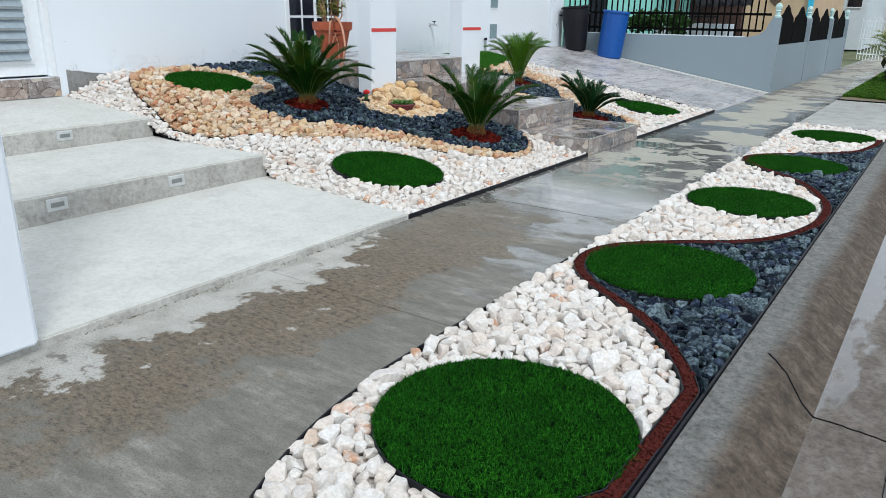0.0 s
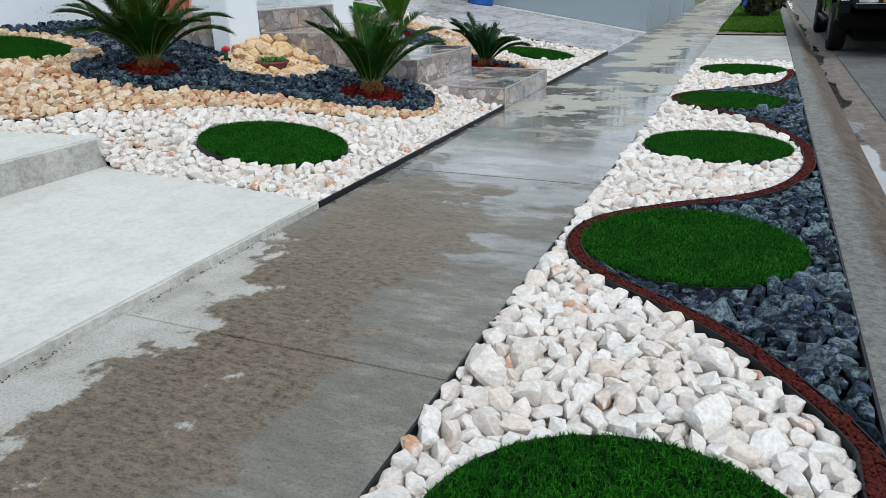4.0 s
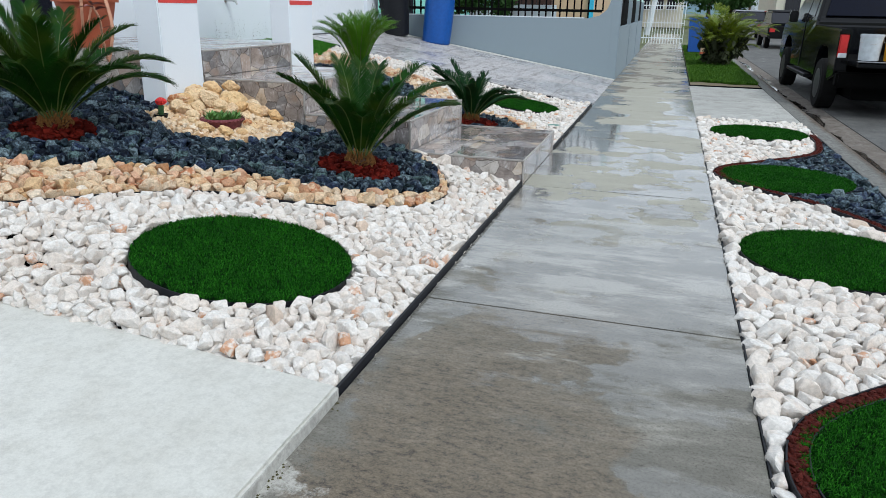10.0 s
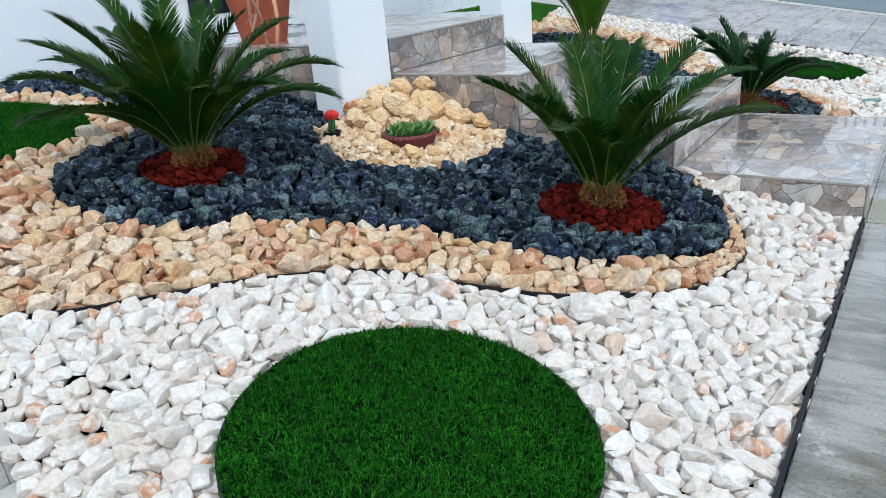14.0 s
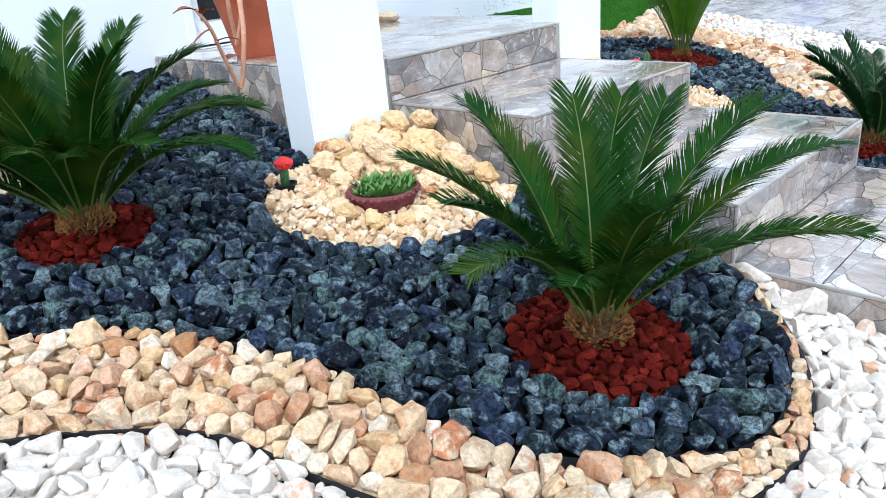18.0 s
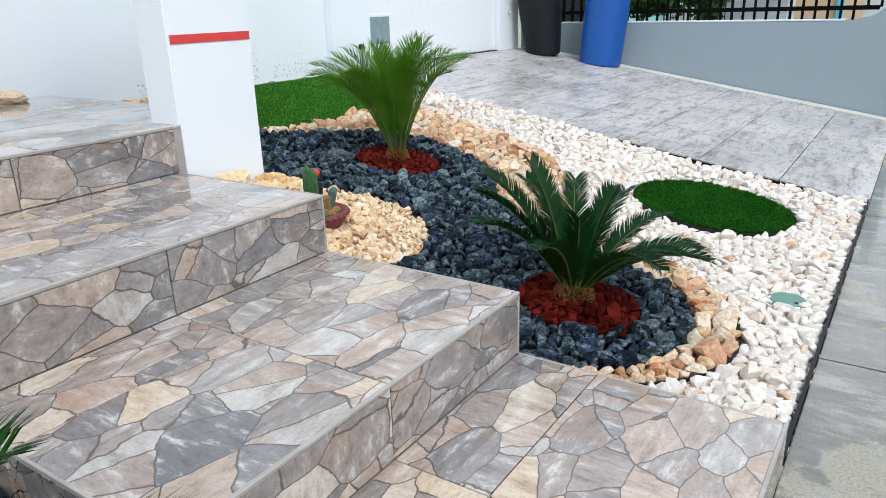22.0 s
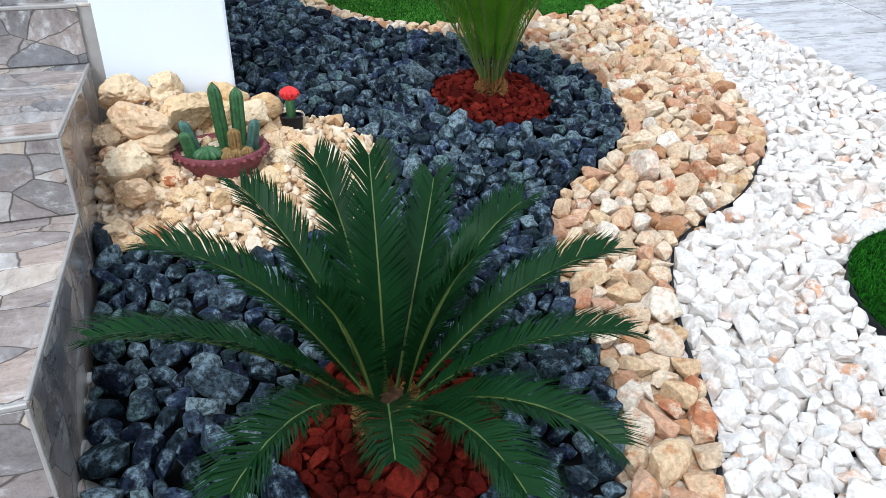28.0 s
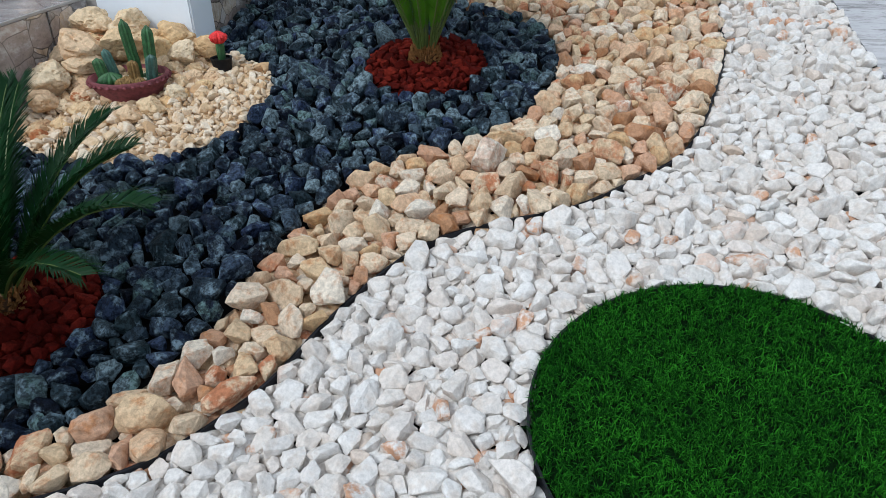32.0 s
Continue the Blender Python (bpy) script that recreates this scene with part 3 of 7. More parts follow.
M_RED_CAR = plain("red_car_paint", (0.35, 0.02, 0.02), 0.25)

# ---- mesh helpers ----


def part(name, bm, material, parent=None, label="", smooth=False):
    me = bpy.data.meshes.new(name)
    bm.to_mesh(me)
    bm.free()
    me.materials.append(material)
    if smooth:
        me.polygons.foreach_set("use_smooth", [True] * len(me.polygons))
    ob = new(name, me)
    if parent:
        ob.parent = parent
    if label:
        ob["label"] = label
    return ob


def thing(name, label, category, group="", kind="", at=(0, 0, 0)):
    ob = new(name)
    ob.location = at
    ob.empty_display_size = 0.1
    return tagged(ob, label, category, group, kind)


def box(x0, x1, y0, y1, z0, z1, bevel=0.0, seg=1, bm=None):
    b = bmesh.new()
    bmesh.ops.create_cube(b, size=1.0, matrix=Matrix.Translation(((x0 + x1) / 2, (y0 + y1) / 2, (z0 + z1) / 2)) @ Matrix.Diagonal((x1 - x0, y1 - y0, z1 - z0, 1)))
    if bevel:
        bmesh.ops.bevel(b, geom=b.edges[:], offset=bevel, segments=seg, affect="EDGES")
    return b if bm is None else merge(bm, b)


def merge(bm, other):
    me = bpy.data.meshes.new("tmp")
    other.to_mesh(me)
    other.free()
    bm.from_mesh(me)
    bpy.data.meshes.remove(me)
    return bm


def slab(poly, z0, z1, bevel=0.0):
    """An upright prism on a plan polygon; z0 and z1 are heights or functions of (x, y)."""
    fz0 = z0 if callable(z0) else (lambda x, y: z0)
    fz1 = z1 if callable(z1) else (lambda x, y: z1)
    b = bmesh.new()
    lo = [b.verts.new((x, y, fz0(x, y))) for x, y in poly]
    hi = [b.verts.new((x, y, fz1(x, y))) for x, y in poly]
    n = len(poly)
    b.faces.new(hi)
    b.faces.new(lo[::-1])
    for i in range(n):
        b.faces.new((lo[i], lo[(i + 1) % n], hi[(i + 1) % n], hi[i]))
    bmesh.ops.recalc_face_normals(b, faces=b.faces[:])
    if bevel:
        top = [e for e in b.edges if all(v in hi for v in e.verts)]
        bmesh.ops.bevel(b, geom=top, offset=bevel, segments=2, affect="EDGES")
    return b


def lathe(profile, seg=24, at=(0, 0, 0), tilt=None):
    """A body of revolution on (radius, height) pairs."""
    b = bmesh.new()
    rings = []
    for r, z in profile:
        rings.append([b.verts.new((r * math.cos(2 * math.pi * k / seg), r * math.sin(2 * math.pi * k / seg), z)) for k in range(seg)])
    for a, c in zip(rings, rings[1:]):
        for k in range(seg):
            b.faces.new((a[k], a[(k + 1) % seg], c[(k + 1) % seg], c[k]))
    b.faces.new(rings[0][::-1])
    b.faces.new(rings[-1])
    m = Matrix.Translation(at) @ (tilt or Matrix())
    bmesh.ops.transform(b, matrix=m, verts=b.verts[:])
    bmesh.ops.recalc_face_normals(b, faces=b.faces[:])
    return b


def tube(points, radius, seg=8, taper=None):
    """A round bar along points."""
    b = bmesh.new()
    pts = [Vector(p) for p in points]
    rings = []
    for i, p in enumerate(pts):
        d = (pts[min(i + 1, len(pts) - 1)] - pts[max(i - 1, 0)]).normalized()
        q = d.to_track_quat("Z", "Y")
        r = radius if taper is None else radius + (taper - radius) * i / (len(pts) - 1)
        rings.append([b.verts.new(p + q @ Vector((r * math.cos(2 * math.pi * k / seg), r * math.sin(2 * math.pi * k / seg), 0))) for k in range(seg)])
    for a, c in zip(rings, rings[1:]):
        for k in range(seg):
            b.faces.new((a[k], a[(k + 1) % seg], c[(k + 1) % seg], c[k]))
    b.faces.new(rings[0][::-1])
    b.faces.new(rings[-1])
    return b


def smooth_line(pts, step=0.04, closed=False):
    """Points at even steps along a rounded line through pts."""
    p = np.array(pts, float)
    n = len(p)
    out = []
    for i in range(n if closed else n - 1):
        a, b, c, d = (p[(i + k) % n] if closed else p[min(max(i + k, 0), n - 1)] for k in (-1, 0, 1, 2))
        m = max(2, int(np.linalg.norm(c - b) / step))
        for s in np.arange(m) / m:
            out.append(0.5 * (2 * b + (c - a) * s + (2 * a - 5 * b + 4 * c - d) * s**2 + (3 * b - a - 3 * c + d) * s**3))
    if not closed:
        out.append(p[-1])
    return np.array(out)


def ribbon(line, width, zlow, zhigh, closed=False):
    """An upright strip of the given thickness along a plan line; zlow and zhigh are functions of (x, y)."""
    b = bmesh.new()
    n = len(line)
    rows = []
    for i in range(n):
        a, c = (line[(i - 1) % n], line[(i + 1) % n]) if closed else (line[max(i - 1, 0)], line[min(i + 1, n - 1)])
        d = np.array(c) - np.array(a)
        d = d / (np.linalg.norm(d) + 1e-9)
        nx, ny = -d[1] * width / 2, d[0] * width / 2
        x, y = line[i]
        rows.append([b.verts.new((x + s * nx, y + s * ny, z(x, y))) for s, z in ((-1, zlow), (-1, zhigh), (1, zhigh), (1, zlow))])
    for i in range(n if closed else n - 1):
        a, c = rows[i], rows[(i + 1) % n]
        for k in range(4):
            b.faces.new((a[k], a[(k + 1) % 4], c[(k + 1) % 4], c[k]))
    bmesh.ops.recalc_face_normals(b, faces=b.faces[:])
    return b


def inside(poly, x, y):
    """Which of the points lie in the polygon."""
    x, y = np.asarray(x), np.asarray(y)
    hit = np.zeros(x.shape, bool)
    for (x0, y0), (x1, y1) in zip(poly, np.roll(np.asarray(poly), -1, axis=0)):
        cross = (y0 > y) != (y1 > y)
        hit ^= cross & (x < (x1 - x0) * (y - y0) / (y1 - y0 + 1e-12) + x0)
    return hit


def raw_mesh(name, verts, tris, material, smooth=False):
    me = bpy.data.meshes.new(name)
    verts, tris = np.asarray(verts, np.float32), np.asarray(tris, np.int32)
    me.vertices.add(len(verts))
    me.vertices.foreach_set("co", verts.ravel())
    me.loops.add(tris.size)
    me.loops.foreach_set("vertex_index", tris.ravel())
    me.polygons.add(len(tris))
    me.polygons.foreach_set("loop_start", np.arange(0, tris.size, 3, dtype=np.int32))
    me.polygons.foreach_set("use_smooth", np.full(len(tris), smooth))
    me.update(calc_edges=True)
    me.materials.append(material)
    return me


# ---- the lie of the ground ----
# heights over the distance from the pavement's edge into each bed, and the plan of the two beds
BED_A = ([0, 1, 1.5, 2, 2.7, 4.8], [0.0, 0.16, 0.225, 0.295, 0.44, 0.81])
BED_B = ([0, 0.6, 1, 1.5, 2.1, 3.9, 4.8], [0.0, 0.03, 0.08, 0.165, 0.28, 0.61, 0.78])


def height(x, y):
    x, y = np.asarray(x, float), np.asarray(y, float)
    edge = np.interp(-x, [0, 1.83, 3.46, 4.72], [6.48, 6.72, 6.66, 6.48])
    pad_z = np.interp(-x, [0, 1.64, 2.02, 3.2, 3.6, 4.72], [0.002, 0.035, 0.205, 0.255, 0.40, 0.54])
    mound = 0.036 * np.clip((y - 7.75) / 0.5, 0, 1) * np.clip((-x - 0.42) / 0.25, 0, 1) * np.clip((9.8 - y) / 0.12, 0, 1) * np.clip((2.9 + x) / 0.2, 0, 1)
    a = np.minimum(np.interp(-x, *BED_A) + mound, pad_z + 0.04 + 0.42 * np.maximum(y - edge, 0))
    b_side = np.interp(-x, *BED_B)
    b_side = b_side + (np.maximum(0.168 * -x, b_side) - b_side) * np.clip((y - 14.25) / 0.5, 0, 1)
    b_side = b_side - 0.032 * np.clip((y - 12.4) / 0.4, 0, 1) * np.clip((2.2 + x) / 0.6, 0, 1) * np.clip((-x - 0.05) / 0.4, 0, 1)
    b_side = b_side + 0.065 * np.exp(-(((x + 2.42) / 0.30) ** 4 + ((y - 11.45) / 0.42) ** 4))
    a = a + 0.025 * np.exp(-(((x + 2.42) / 0.30) ** 4 + ((y - 9.52) / 0.36) ** 4))
    return np.where(y < 10.5, a, b_side)


def gz(x, y, up=0.0):
    return float(height(x, y)) + up


def drive_z(x):
    return max(0.0, -0.168 * x)


HOUSE_X = -4.72
STEP_Y = (9.75, 11.22)
STEPS = [(0.0, 0.19), (-0.905, 0.43), (-1.815, 0.675), (-2.73, 0.895)]

# ---- ground, road, kerb ----
b = bmesh.new()
bmesh.ops.create_grid(b, x_segments=1, y_segments=1, size=600, matrix=Matrix.Translation((0, 100, -0.2)))
tagged(part("ground", b, plain("dry_earth_and_grass", (0.12, 0.14, 0.07), 0.95, var=0.4, scale=0.6)), "bare earth and rough grass to the horizon", "ground", kind="structure")
b = bmesh.new()
KERB = [(2.60, -0.2), (2.60, 0.0), (2.76, 0.0), (2.82, -0.014), (2.92, -0.095), (2.97, -0.118)]
GUT = [(2.97, -0.118), (3.26, -0.102), (3.26, -0.2), (2.97, -0.2)]


def along(profile, y0, y1, closed=True):
    b = bmesh.new()
    lo = [b.verts.new((x, y0, z)) for x, z in profile]
    hi = [b.verts.new((x, y1, z)) for x, z in profile]
    n = len(profile)
    for i in range(n if closed else n - 1):
        b.faces.new((lo[i], lo[(i + 1) % n], hi[(i + 1) % n], hi[i]))
    b.faces.new(lo)
    b.faces.new(hi[::-1])
    bmesh.ops.recalc_face_normals(b, faces=b.faces[:])
    return b


kerb = thing("kerb", "weathered sloping concrete kerb beside the street", "kerb", kind="structure")
for y in np.arange(-6, 90, 3.2):
    part("kerb_stone", along(KERB + [(2.97, -0.2)], y, y + 3.194), M_KERB, kerb)
tagged(part("gutter", along(GUT, -6, 90), M_GUTTER), "wet concrete gutter with standing water", "gutter", kind="structure")
tagged(part("road", slab([(3.262, -20), (11, -20), (11, 140), (3.262, 140)], -0.25, -0.094), M_ASPHALT), "worn grey asphalt street", "road", kind="structure")


def kerb_z(x, y):
    return float(np.interp(x, [2.60, 2.76, 2.82, 2.92, 2.97, 3.26], [0, 0, -0.014, -0.095, -0.118, -0.102]))


fis = smooth_line([(2.72, 5.72), (2.80, 5.62), (2.88, 5.53), (2.96, 5.46), (3.08, 5.44), (3.20, 5.41), (3.26, 5.39)], 0.02)
fis = [(x, y + 0.012 * noise.noise((x * 22, 0, 0))) for x, y in fis]
tagged(part("kerb_crack", ribbon(fis, 0.009, lambda x, y: kerb_z(x, y) - 0.02, lambda x, y: kerb_z(x, y) + 0.002), M_SOIL), "dark crack across the kerb and gutter", "crack", kind="structure")

# ---- pavement ----
pave = thing("pavement", "grey concrete sidewalk, wet in patches", "sidewalk", kind="structure")
JOINTS = [-4.3, -1.95, 0.4, 2.72, 5.07, 7.42, 9.77, 12.12, 14.47, 16.8, 19.15, 21.5, 23.9, 26.2, 28.6, 31, 34, 38, 44, 50]
for y0, y1 in zip(JOINTS, JOINTS[1:]):
    if y0 != 2.72:
        far = 2.596 if y0 < 2.7 else 1.366
        part("slab", slab([(0.0, y0 + 0.003), (far, y0 + 0.003), (far, y1 - 0.003), (0.0, y1 - 0.003)], -0.15, 0.0, 0.003), M_SIDEWALK, pave)
apron = thing("pavement_apron", "pale grey concrete slab between planting strip and lawn", "sidewalk", kind="structure")
for y0, y1 in ((14.15, 16.2), (16.2, 18.35)):
    part("slab", slab([(1.36, y0 + 0.006), (2.595, y0 + 0.006), (2.595, y1 - 0.006), (1.36, y1 - 0.006)], -0.15, 0.0, 0.006), M_APRON, apron)

# ---- entry pads ----
pad = thing("entry_steps", "broad pale concrete entry steps with grey lights in the risers", "steps")
part("lower_pad", slab([(0.0, -2), (0.0, 6.48), (-1.83, 6.72), (-1.83, -2)], -0.1, 0.045, 0.01), M_PAD, pad)
part("middle_pad", slab([(-1.83, -2), (-1.83, 6.71), (-3.46, 6.66), (-3.46, -2)], -0.1, 0.245, 0.012), M_PAD, pad)
part("landing", slab([(-3.46, -2), (-3.46, 6.65), (HOUSE_X, 6.48), (HOUSE_X, -2)], -0.1, lambda x, y: 0.43 + 0.14 * max(0, (-3.46 - x) / 1.26), 0.012), M_PAD, pad)
er = random.Random(12)
for x, z0, ya, yb, tall in ((0.0, 0.0, -2.0, 6.478, 0.038), (-1.83, 0.045, -2.0, 6.70, 0.188), (-3.46, 0.245, -2.0, 6.64, 0.172)):
    bm = bmesh.new()
    row = []
    for y in np.arange(ya, yb, 0.03):
        d = 0.0035 + 0.0025 * noise.noise((y * 5, x, 0))
        top = z0 + tall + 0.006 * noise.noise((y * 3.0, x, 3)) + 0.004 * noise.noise((y * 17.0, x, 7))
        row.append([bm.verts.new(c) for c in ((x + d + 0.004, y, z0 - 0.004), (x + d, y, top - 0.004), (x + 0.0008, y, top))])
    for a, c in zip(row, row[1:]):
        for k in range(2):
            bm.faces.new((a[k], c[k], c[k + 1], a[k + 1]))
    part("worn_edge", bm, M_EDGE_CEMENT, pad, "bare grey cement riser, rough and chipped")
gv, gt = [], []
for k in range(620):
    y, x = er.uniform(0.5, 6.45), 0.007 + abs(er.gauss(0, 0.012))
    if noise.noise((y * 2.3, 0, 9)) < -0.05:
        continue
    r0, j = er.uniform(0.0015, 0.006), len(gv)
    gv += [(x - r0, y, 0.0), (x, y - r0, 0.0), (x + r0, y, 0.0), (x, y + r0, 0.0), (x, y, r0 * 0.9)]
    gt += [(j, j + 1, j + 4), (j + 1, j + 2, j + 4), (j + 2, j + 3, j + 4), (j + 3, j, j + 4)]
tagged(new("joint_grit", raw_mesh("joint_grit", gv, gt, plain("mossy_grit", (0.075, 0.068, 0.03), 0.95, var=0.6, scale=30, gloss=0.1))), "mossy grit in the joint below the entry pads", "dirt", kind="stuff")
for x, y, z in ((-1.83, 4.79, 0.165), (-1.83, 5.76, 0.165), (-3.46, 5.74, 0.36), (-1.83, 3.8, 0.165)):
    li = part("step_light", box(x, x + 0.012, y - 0.075, y + 0.075, z - 0.045, z + 0.045, 0.004), plain("pale_grey_fixture", (0.50, 0.52, 0.52), 0.5) if "pale_grey_fixture" not in bpy.data.materials else bpy.data.materials["pale_grey_fixture"], pad, "recessed grey step light")
    part("light_window", box(x + 0.0125, x + 0.016, y - 0.048, y + 0.048, z - 0.016, z + 0.018, 0.002), plain("dull_light_window", (0.20, 0.21, 0.205), 0.4) if "dull_light_window" not in bpy.data.materials else bpy.data.materials["dull_light_window"], li, "dull grey light window")
tagged(part("entry_pillar", box(-0.32, 0.05, 3.3, 3.72, 0.04, 3.0, 0.015, 2), M_WALL), "white rendered pillar at the entry pads", "pillar", kind="structure")

# ---- house ----
DOORS = [(5.45, 6.36, 0.78, 2.8), (9.72, 11.05, 0.895, 2.9), (15.08, 17.96, 0.79, 3.0)]
TOP = 3.3
y = -2.0
n = 0
for y0, y1, z0, z1 in DOORS + [(18.5, 18.5, 0, 0)]:
    n += 1
    tagged(part("wall_front_%d" % n, box(HOUSE_X - 0.18, HOUSE_X, y, y0, -0.1, TOP), M_WALL), "white rendered house wall, stained near the ground", "wall", kind="structure")
    if y1 > y0:
        tagged(part("wall_sill_%d" % n, box(HOUSE_X - 0.18, HOUSE_X - 0.004, y0, y1, -0.1, z0), M_WALL), "white wall below a door", "wall", kind="structure")
        tagged(part("wall_lintel_%d" % n, box(HOUSE_X - 0.18, HOUSE_X, y0, y1, z1, TOP), M_WALL), "white wall above a door", "wall", kind="structure")
    y = y1
tagged(part("wall_back", box(-11, -10.8, -2, 18.5, -0.1, TOP), M_WALL), "white rear house wall", "wall", kind="structure")
tagged(part("wall_south", box(-10.8, HOUSE_X - 0.18, -2, -1.8, -0.1, TOP), M_WALL), "white side house wall", "wall", kind="structure")
tagged(part("wall_north", box(-10.8, HOUSE_X - 0.18, 18.3, 18.5, -0.1, TOP), M_WALL), "white side house wall", "wall", kind="structure")
tagged(part("roof", box(-11.2, HOUSE_X + 0.25, -2.2, 18.7, TOP, TOP + 0.15), M_WALL), "flat white concrete roof slab", "roof", kind="structure")
tagged(part("porch_beam", box(-2.96, -2.70, 9.2, 11.78, TOP, TOP + 0.25), M_WALL), "white beam across the porch columns", "beam", kind="structure")
tagged(part("wall_pilaster", box(HOUSE_X + 0.002, HOUSE_X + 0.10, 14.5, 15.07, 0.6, TOP - 0.005, 0.006), M_WALL), "white pilaster beside the garage door", "wall", kind="structure")

# louvred door at the landing
d = thing("door_1", "pale painted metal door with glass louvres", "door", kind="structure")
part("door_leaf", box(HOUSE_X - 0.10, HOUSE_X - 0.05, 5.47, 6.33, 0.80, 2.78, 0.006), M_WHITE_PAINT, d)
part("door_frame", merge(merge(box(HOUSE_X - 0.12, HOUSE_X + 0.012, 6.33, 6.40, 0.78, 2.85, 0.005), box(HOUSE_X - 0.12, HOUSE_X + 0.012, 5.42, 5.47, 0.78, 2.85, 0.005)), box(HOUSE_X - 0.12, HOUSE_X + 0.012, 5.47, 6.33, 2.78, 2.85, 0.005)), M_WHITE_PAINT, d)
part("louvre_frame", merge(merge(box(HOUSE_X - 0.05, HOUSE_X - 0.03, 5.62, 5.66, 0.92, 2.2, 0.003), box(HOUSE_X - 0.05, HOUSE_X - 0.03, 6.16, 6.20, 0.92, 2.2, 0.003)), box(HOUSE_X - 0.05, HOUSE_X - 0.03, 5.66, 6.16, 0.92, 0.96, 0.003)), M_WHITE_PAINT, d)
for k in range(12):
    bm = box(-0.055, 0.055, 5.66, 6.16, -0.003, 0.003)
    bmesh.ops.transform(bm, matrix=Matrix.Translation((HOUSE_X - 0.03, 0, 1.01 + 0.105 * k)) @ Matrix.Rotation(radians(58), 4, "Y"), verts=bm.verts[:])
    part("louvre", bm, plain("grey_louvre_glass", (0.30, 0.36, 0.40), 0.2, bump=0) if k == 0 else bpy.data.materials["grey_louvre_glass"], d)
base = thing("wall_tile_base", "band of flagstone tiles under the louvred door", "tiles", kind="structure")
for k in range(4):
    part("tile", box(HOUSE_X + 0.002, HOUSE_X + 0.014, 5.02 + 0.35 * k, 5.365 + 0.35 * k, 0.575, 0.775, 0.003), M_TILE, base)

# french door behind the porch
d = thing("door_2", "white french door with dark glass panes in a grid", "door", kind="structure")
part("door_leaf", box(HOUSE_X - 0.12, HOUSE_X - 0.08, 9.78, 10.98, 0.91, 2.85, 0.005), M_WHITE_PAINT, d)
part("door_frame", merge(merge(box(HOUSE_X - 0.15, HOUSE_X + 0.01, 9.72, 9.79, 0.90, 2.9, 0.006), box(HOUSE_X - 0.15, HOUSE_X + 0.01, 10.98, 11.05, 0.90, 2.9, 0.006)), box(HOUSE_X - 0.15, HOUSE_X + 0.01, 9.79, 10.98, 2.85, 2.9, 0.005)), M_WHITE_PAINT, d)
for k in range(4):
    for j in range(5):
        y0 = 9.88 + 0.255 * k + (0.03 if k > 1 else 0)
        part("pane", box(HOUSE_X - 0.08, HOUSE_X - 0.072, y0, y0 + 0.215, 1.075 + 0.36 * j, 1.40 + 0.36 * j), M_GLASS_DARK, d)
part("hinge", lathe([(0.008, 0), (0.008, 0.09)], 8, (HOUSE_X - 0.07, 10.975, 1.12)), M_STEEL_BLACK, d)

# garage door
d = thing("garage_door", "wide white garage door with small glass panels", "garage door", kind="structure")
part("door_leaf", box(HOUSE_X - 0.12, HOUSE_X - 0.06, 15.10, 17.94, 0.80, 2.98, 0.006), M_WHITE_PAINT, d)
for z in (1.02, 1.62, 2.22):
    fr = part("panel_frame", box(HOUSE_X - 0.062, HOUSE_X - 0.045, 15.16, 15.60, z - 0.03, z + 0.31, 0.004), M_WHITE_PAINT, d)
    part("pane", box(HOUSE_X - 0.0448, HOUSE_X - 0.04, 15.19, 15.57, z, z + 0.28), plain("grey_green_glass", (0.22, 0.30, 0.32), 0.12, bump=0) if z == 1.02 else bpy.data.materials["grey_green_glass"], fr)
part("bottom_gap", box(HOUSE_X - 0.14, HOUSE_X - 0.02, 15.08, 17.96, 0.790, 0.80), M_STEEL_BLACK, d)
db = thing("doorbell", "small round grey doorbell on the white wall", "doorbell")
part("ring", lathe([(0.035, 0), (0.035, 0.008), (0.026, 0.012)], 20, (HOUSE_X, 18.22, 1.28), Matrix.Rotation(radians(90), 4, "Y")), M_GREY_PLASTIC, db)
part("button", lathe([(0.018, 0.012), (0.018, 0.02), (0.012, 0.022)], 16, (HOUSE_X, 18.22, 1.28), Matrix.Rotation(radians(90), 4, "Y")), M_WHITE_PAINT, db)
pp = thing("drain_pipe", "short grey pipe stub against the white wall", "pipe")
part("pipe", lathe([(0.022, 0), (0.022, 0.24)], 12, (HOUSE_X + 0.14, 14.86, 0.76)), M_GREY_PLASTIC, pp)
part("cap", lathe([(0.03, 0), (0.03, 0.04), (0.02, 0.05)], 12, (HOUSE_X + 0.14, 14.86, 1.0)), M_STEEL_BLACK, pp)
fa = thing("tap", "chrome garden tap on the white wall", "tap")
part("body", tube([(HOUSE_X, 13.17, 1.30), (HOUSE_X + 0.10, 13.17, 1.30), (HOUSE_X + 0.16, 13.17, 1.285), (HOUSE_X + 0.17, 13.17, 1.25)], 0.014), M_CHROME, fa)
part("flange", lathe([(0.03, 0), (0.03, 0.01)], 16, (HOUSE_X, 13.17, 1.30), Matrix.Rotation(radians(90), 4, "Y")), M_CHROME, fa)
part("handle", merge(box(HOUSE_X + 0.085, HOUSE_X + 0.105, 13.125, 13.215, 1.345, 1.36, 0.004), lathe([(0.008, 0), (0.008, 0.05)], 8, (HOUSE_X + 0.095, 13.17, 1.305))), M_STEEL_BLACK, fa)

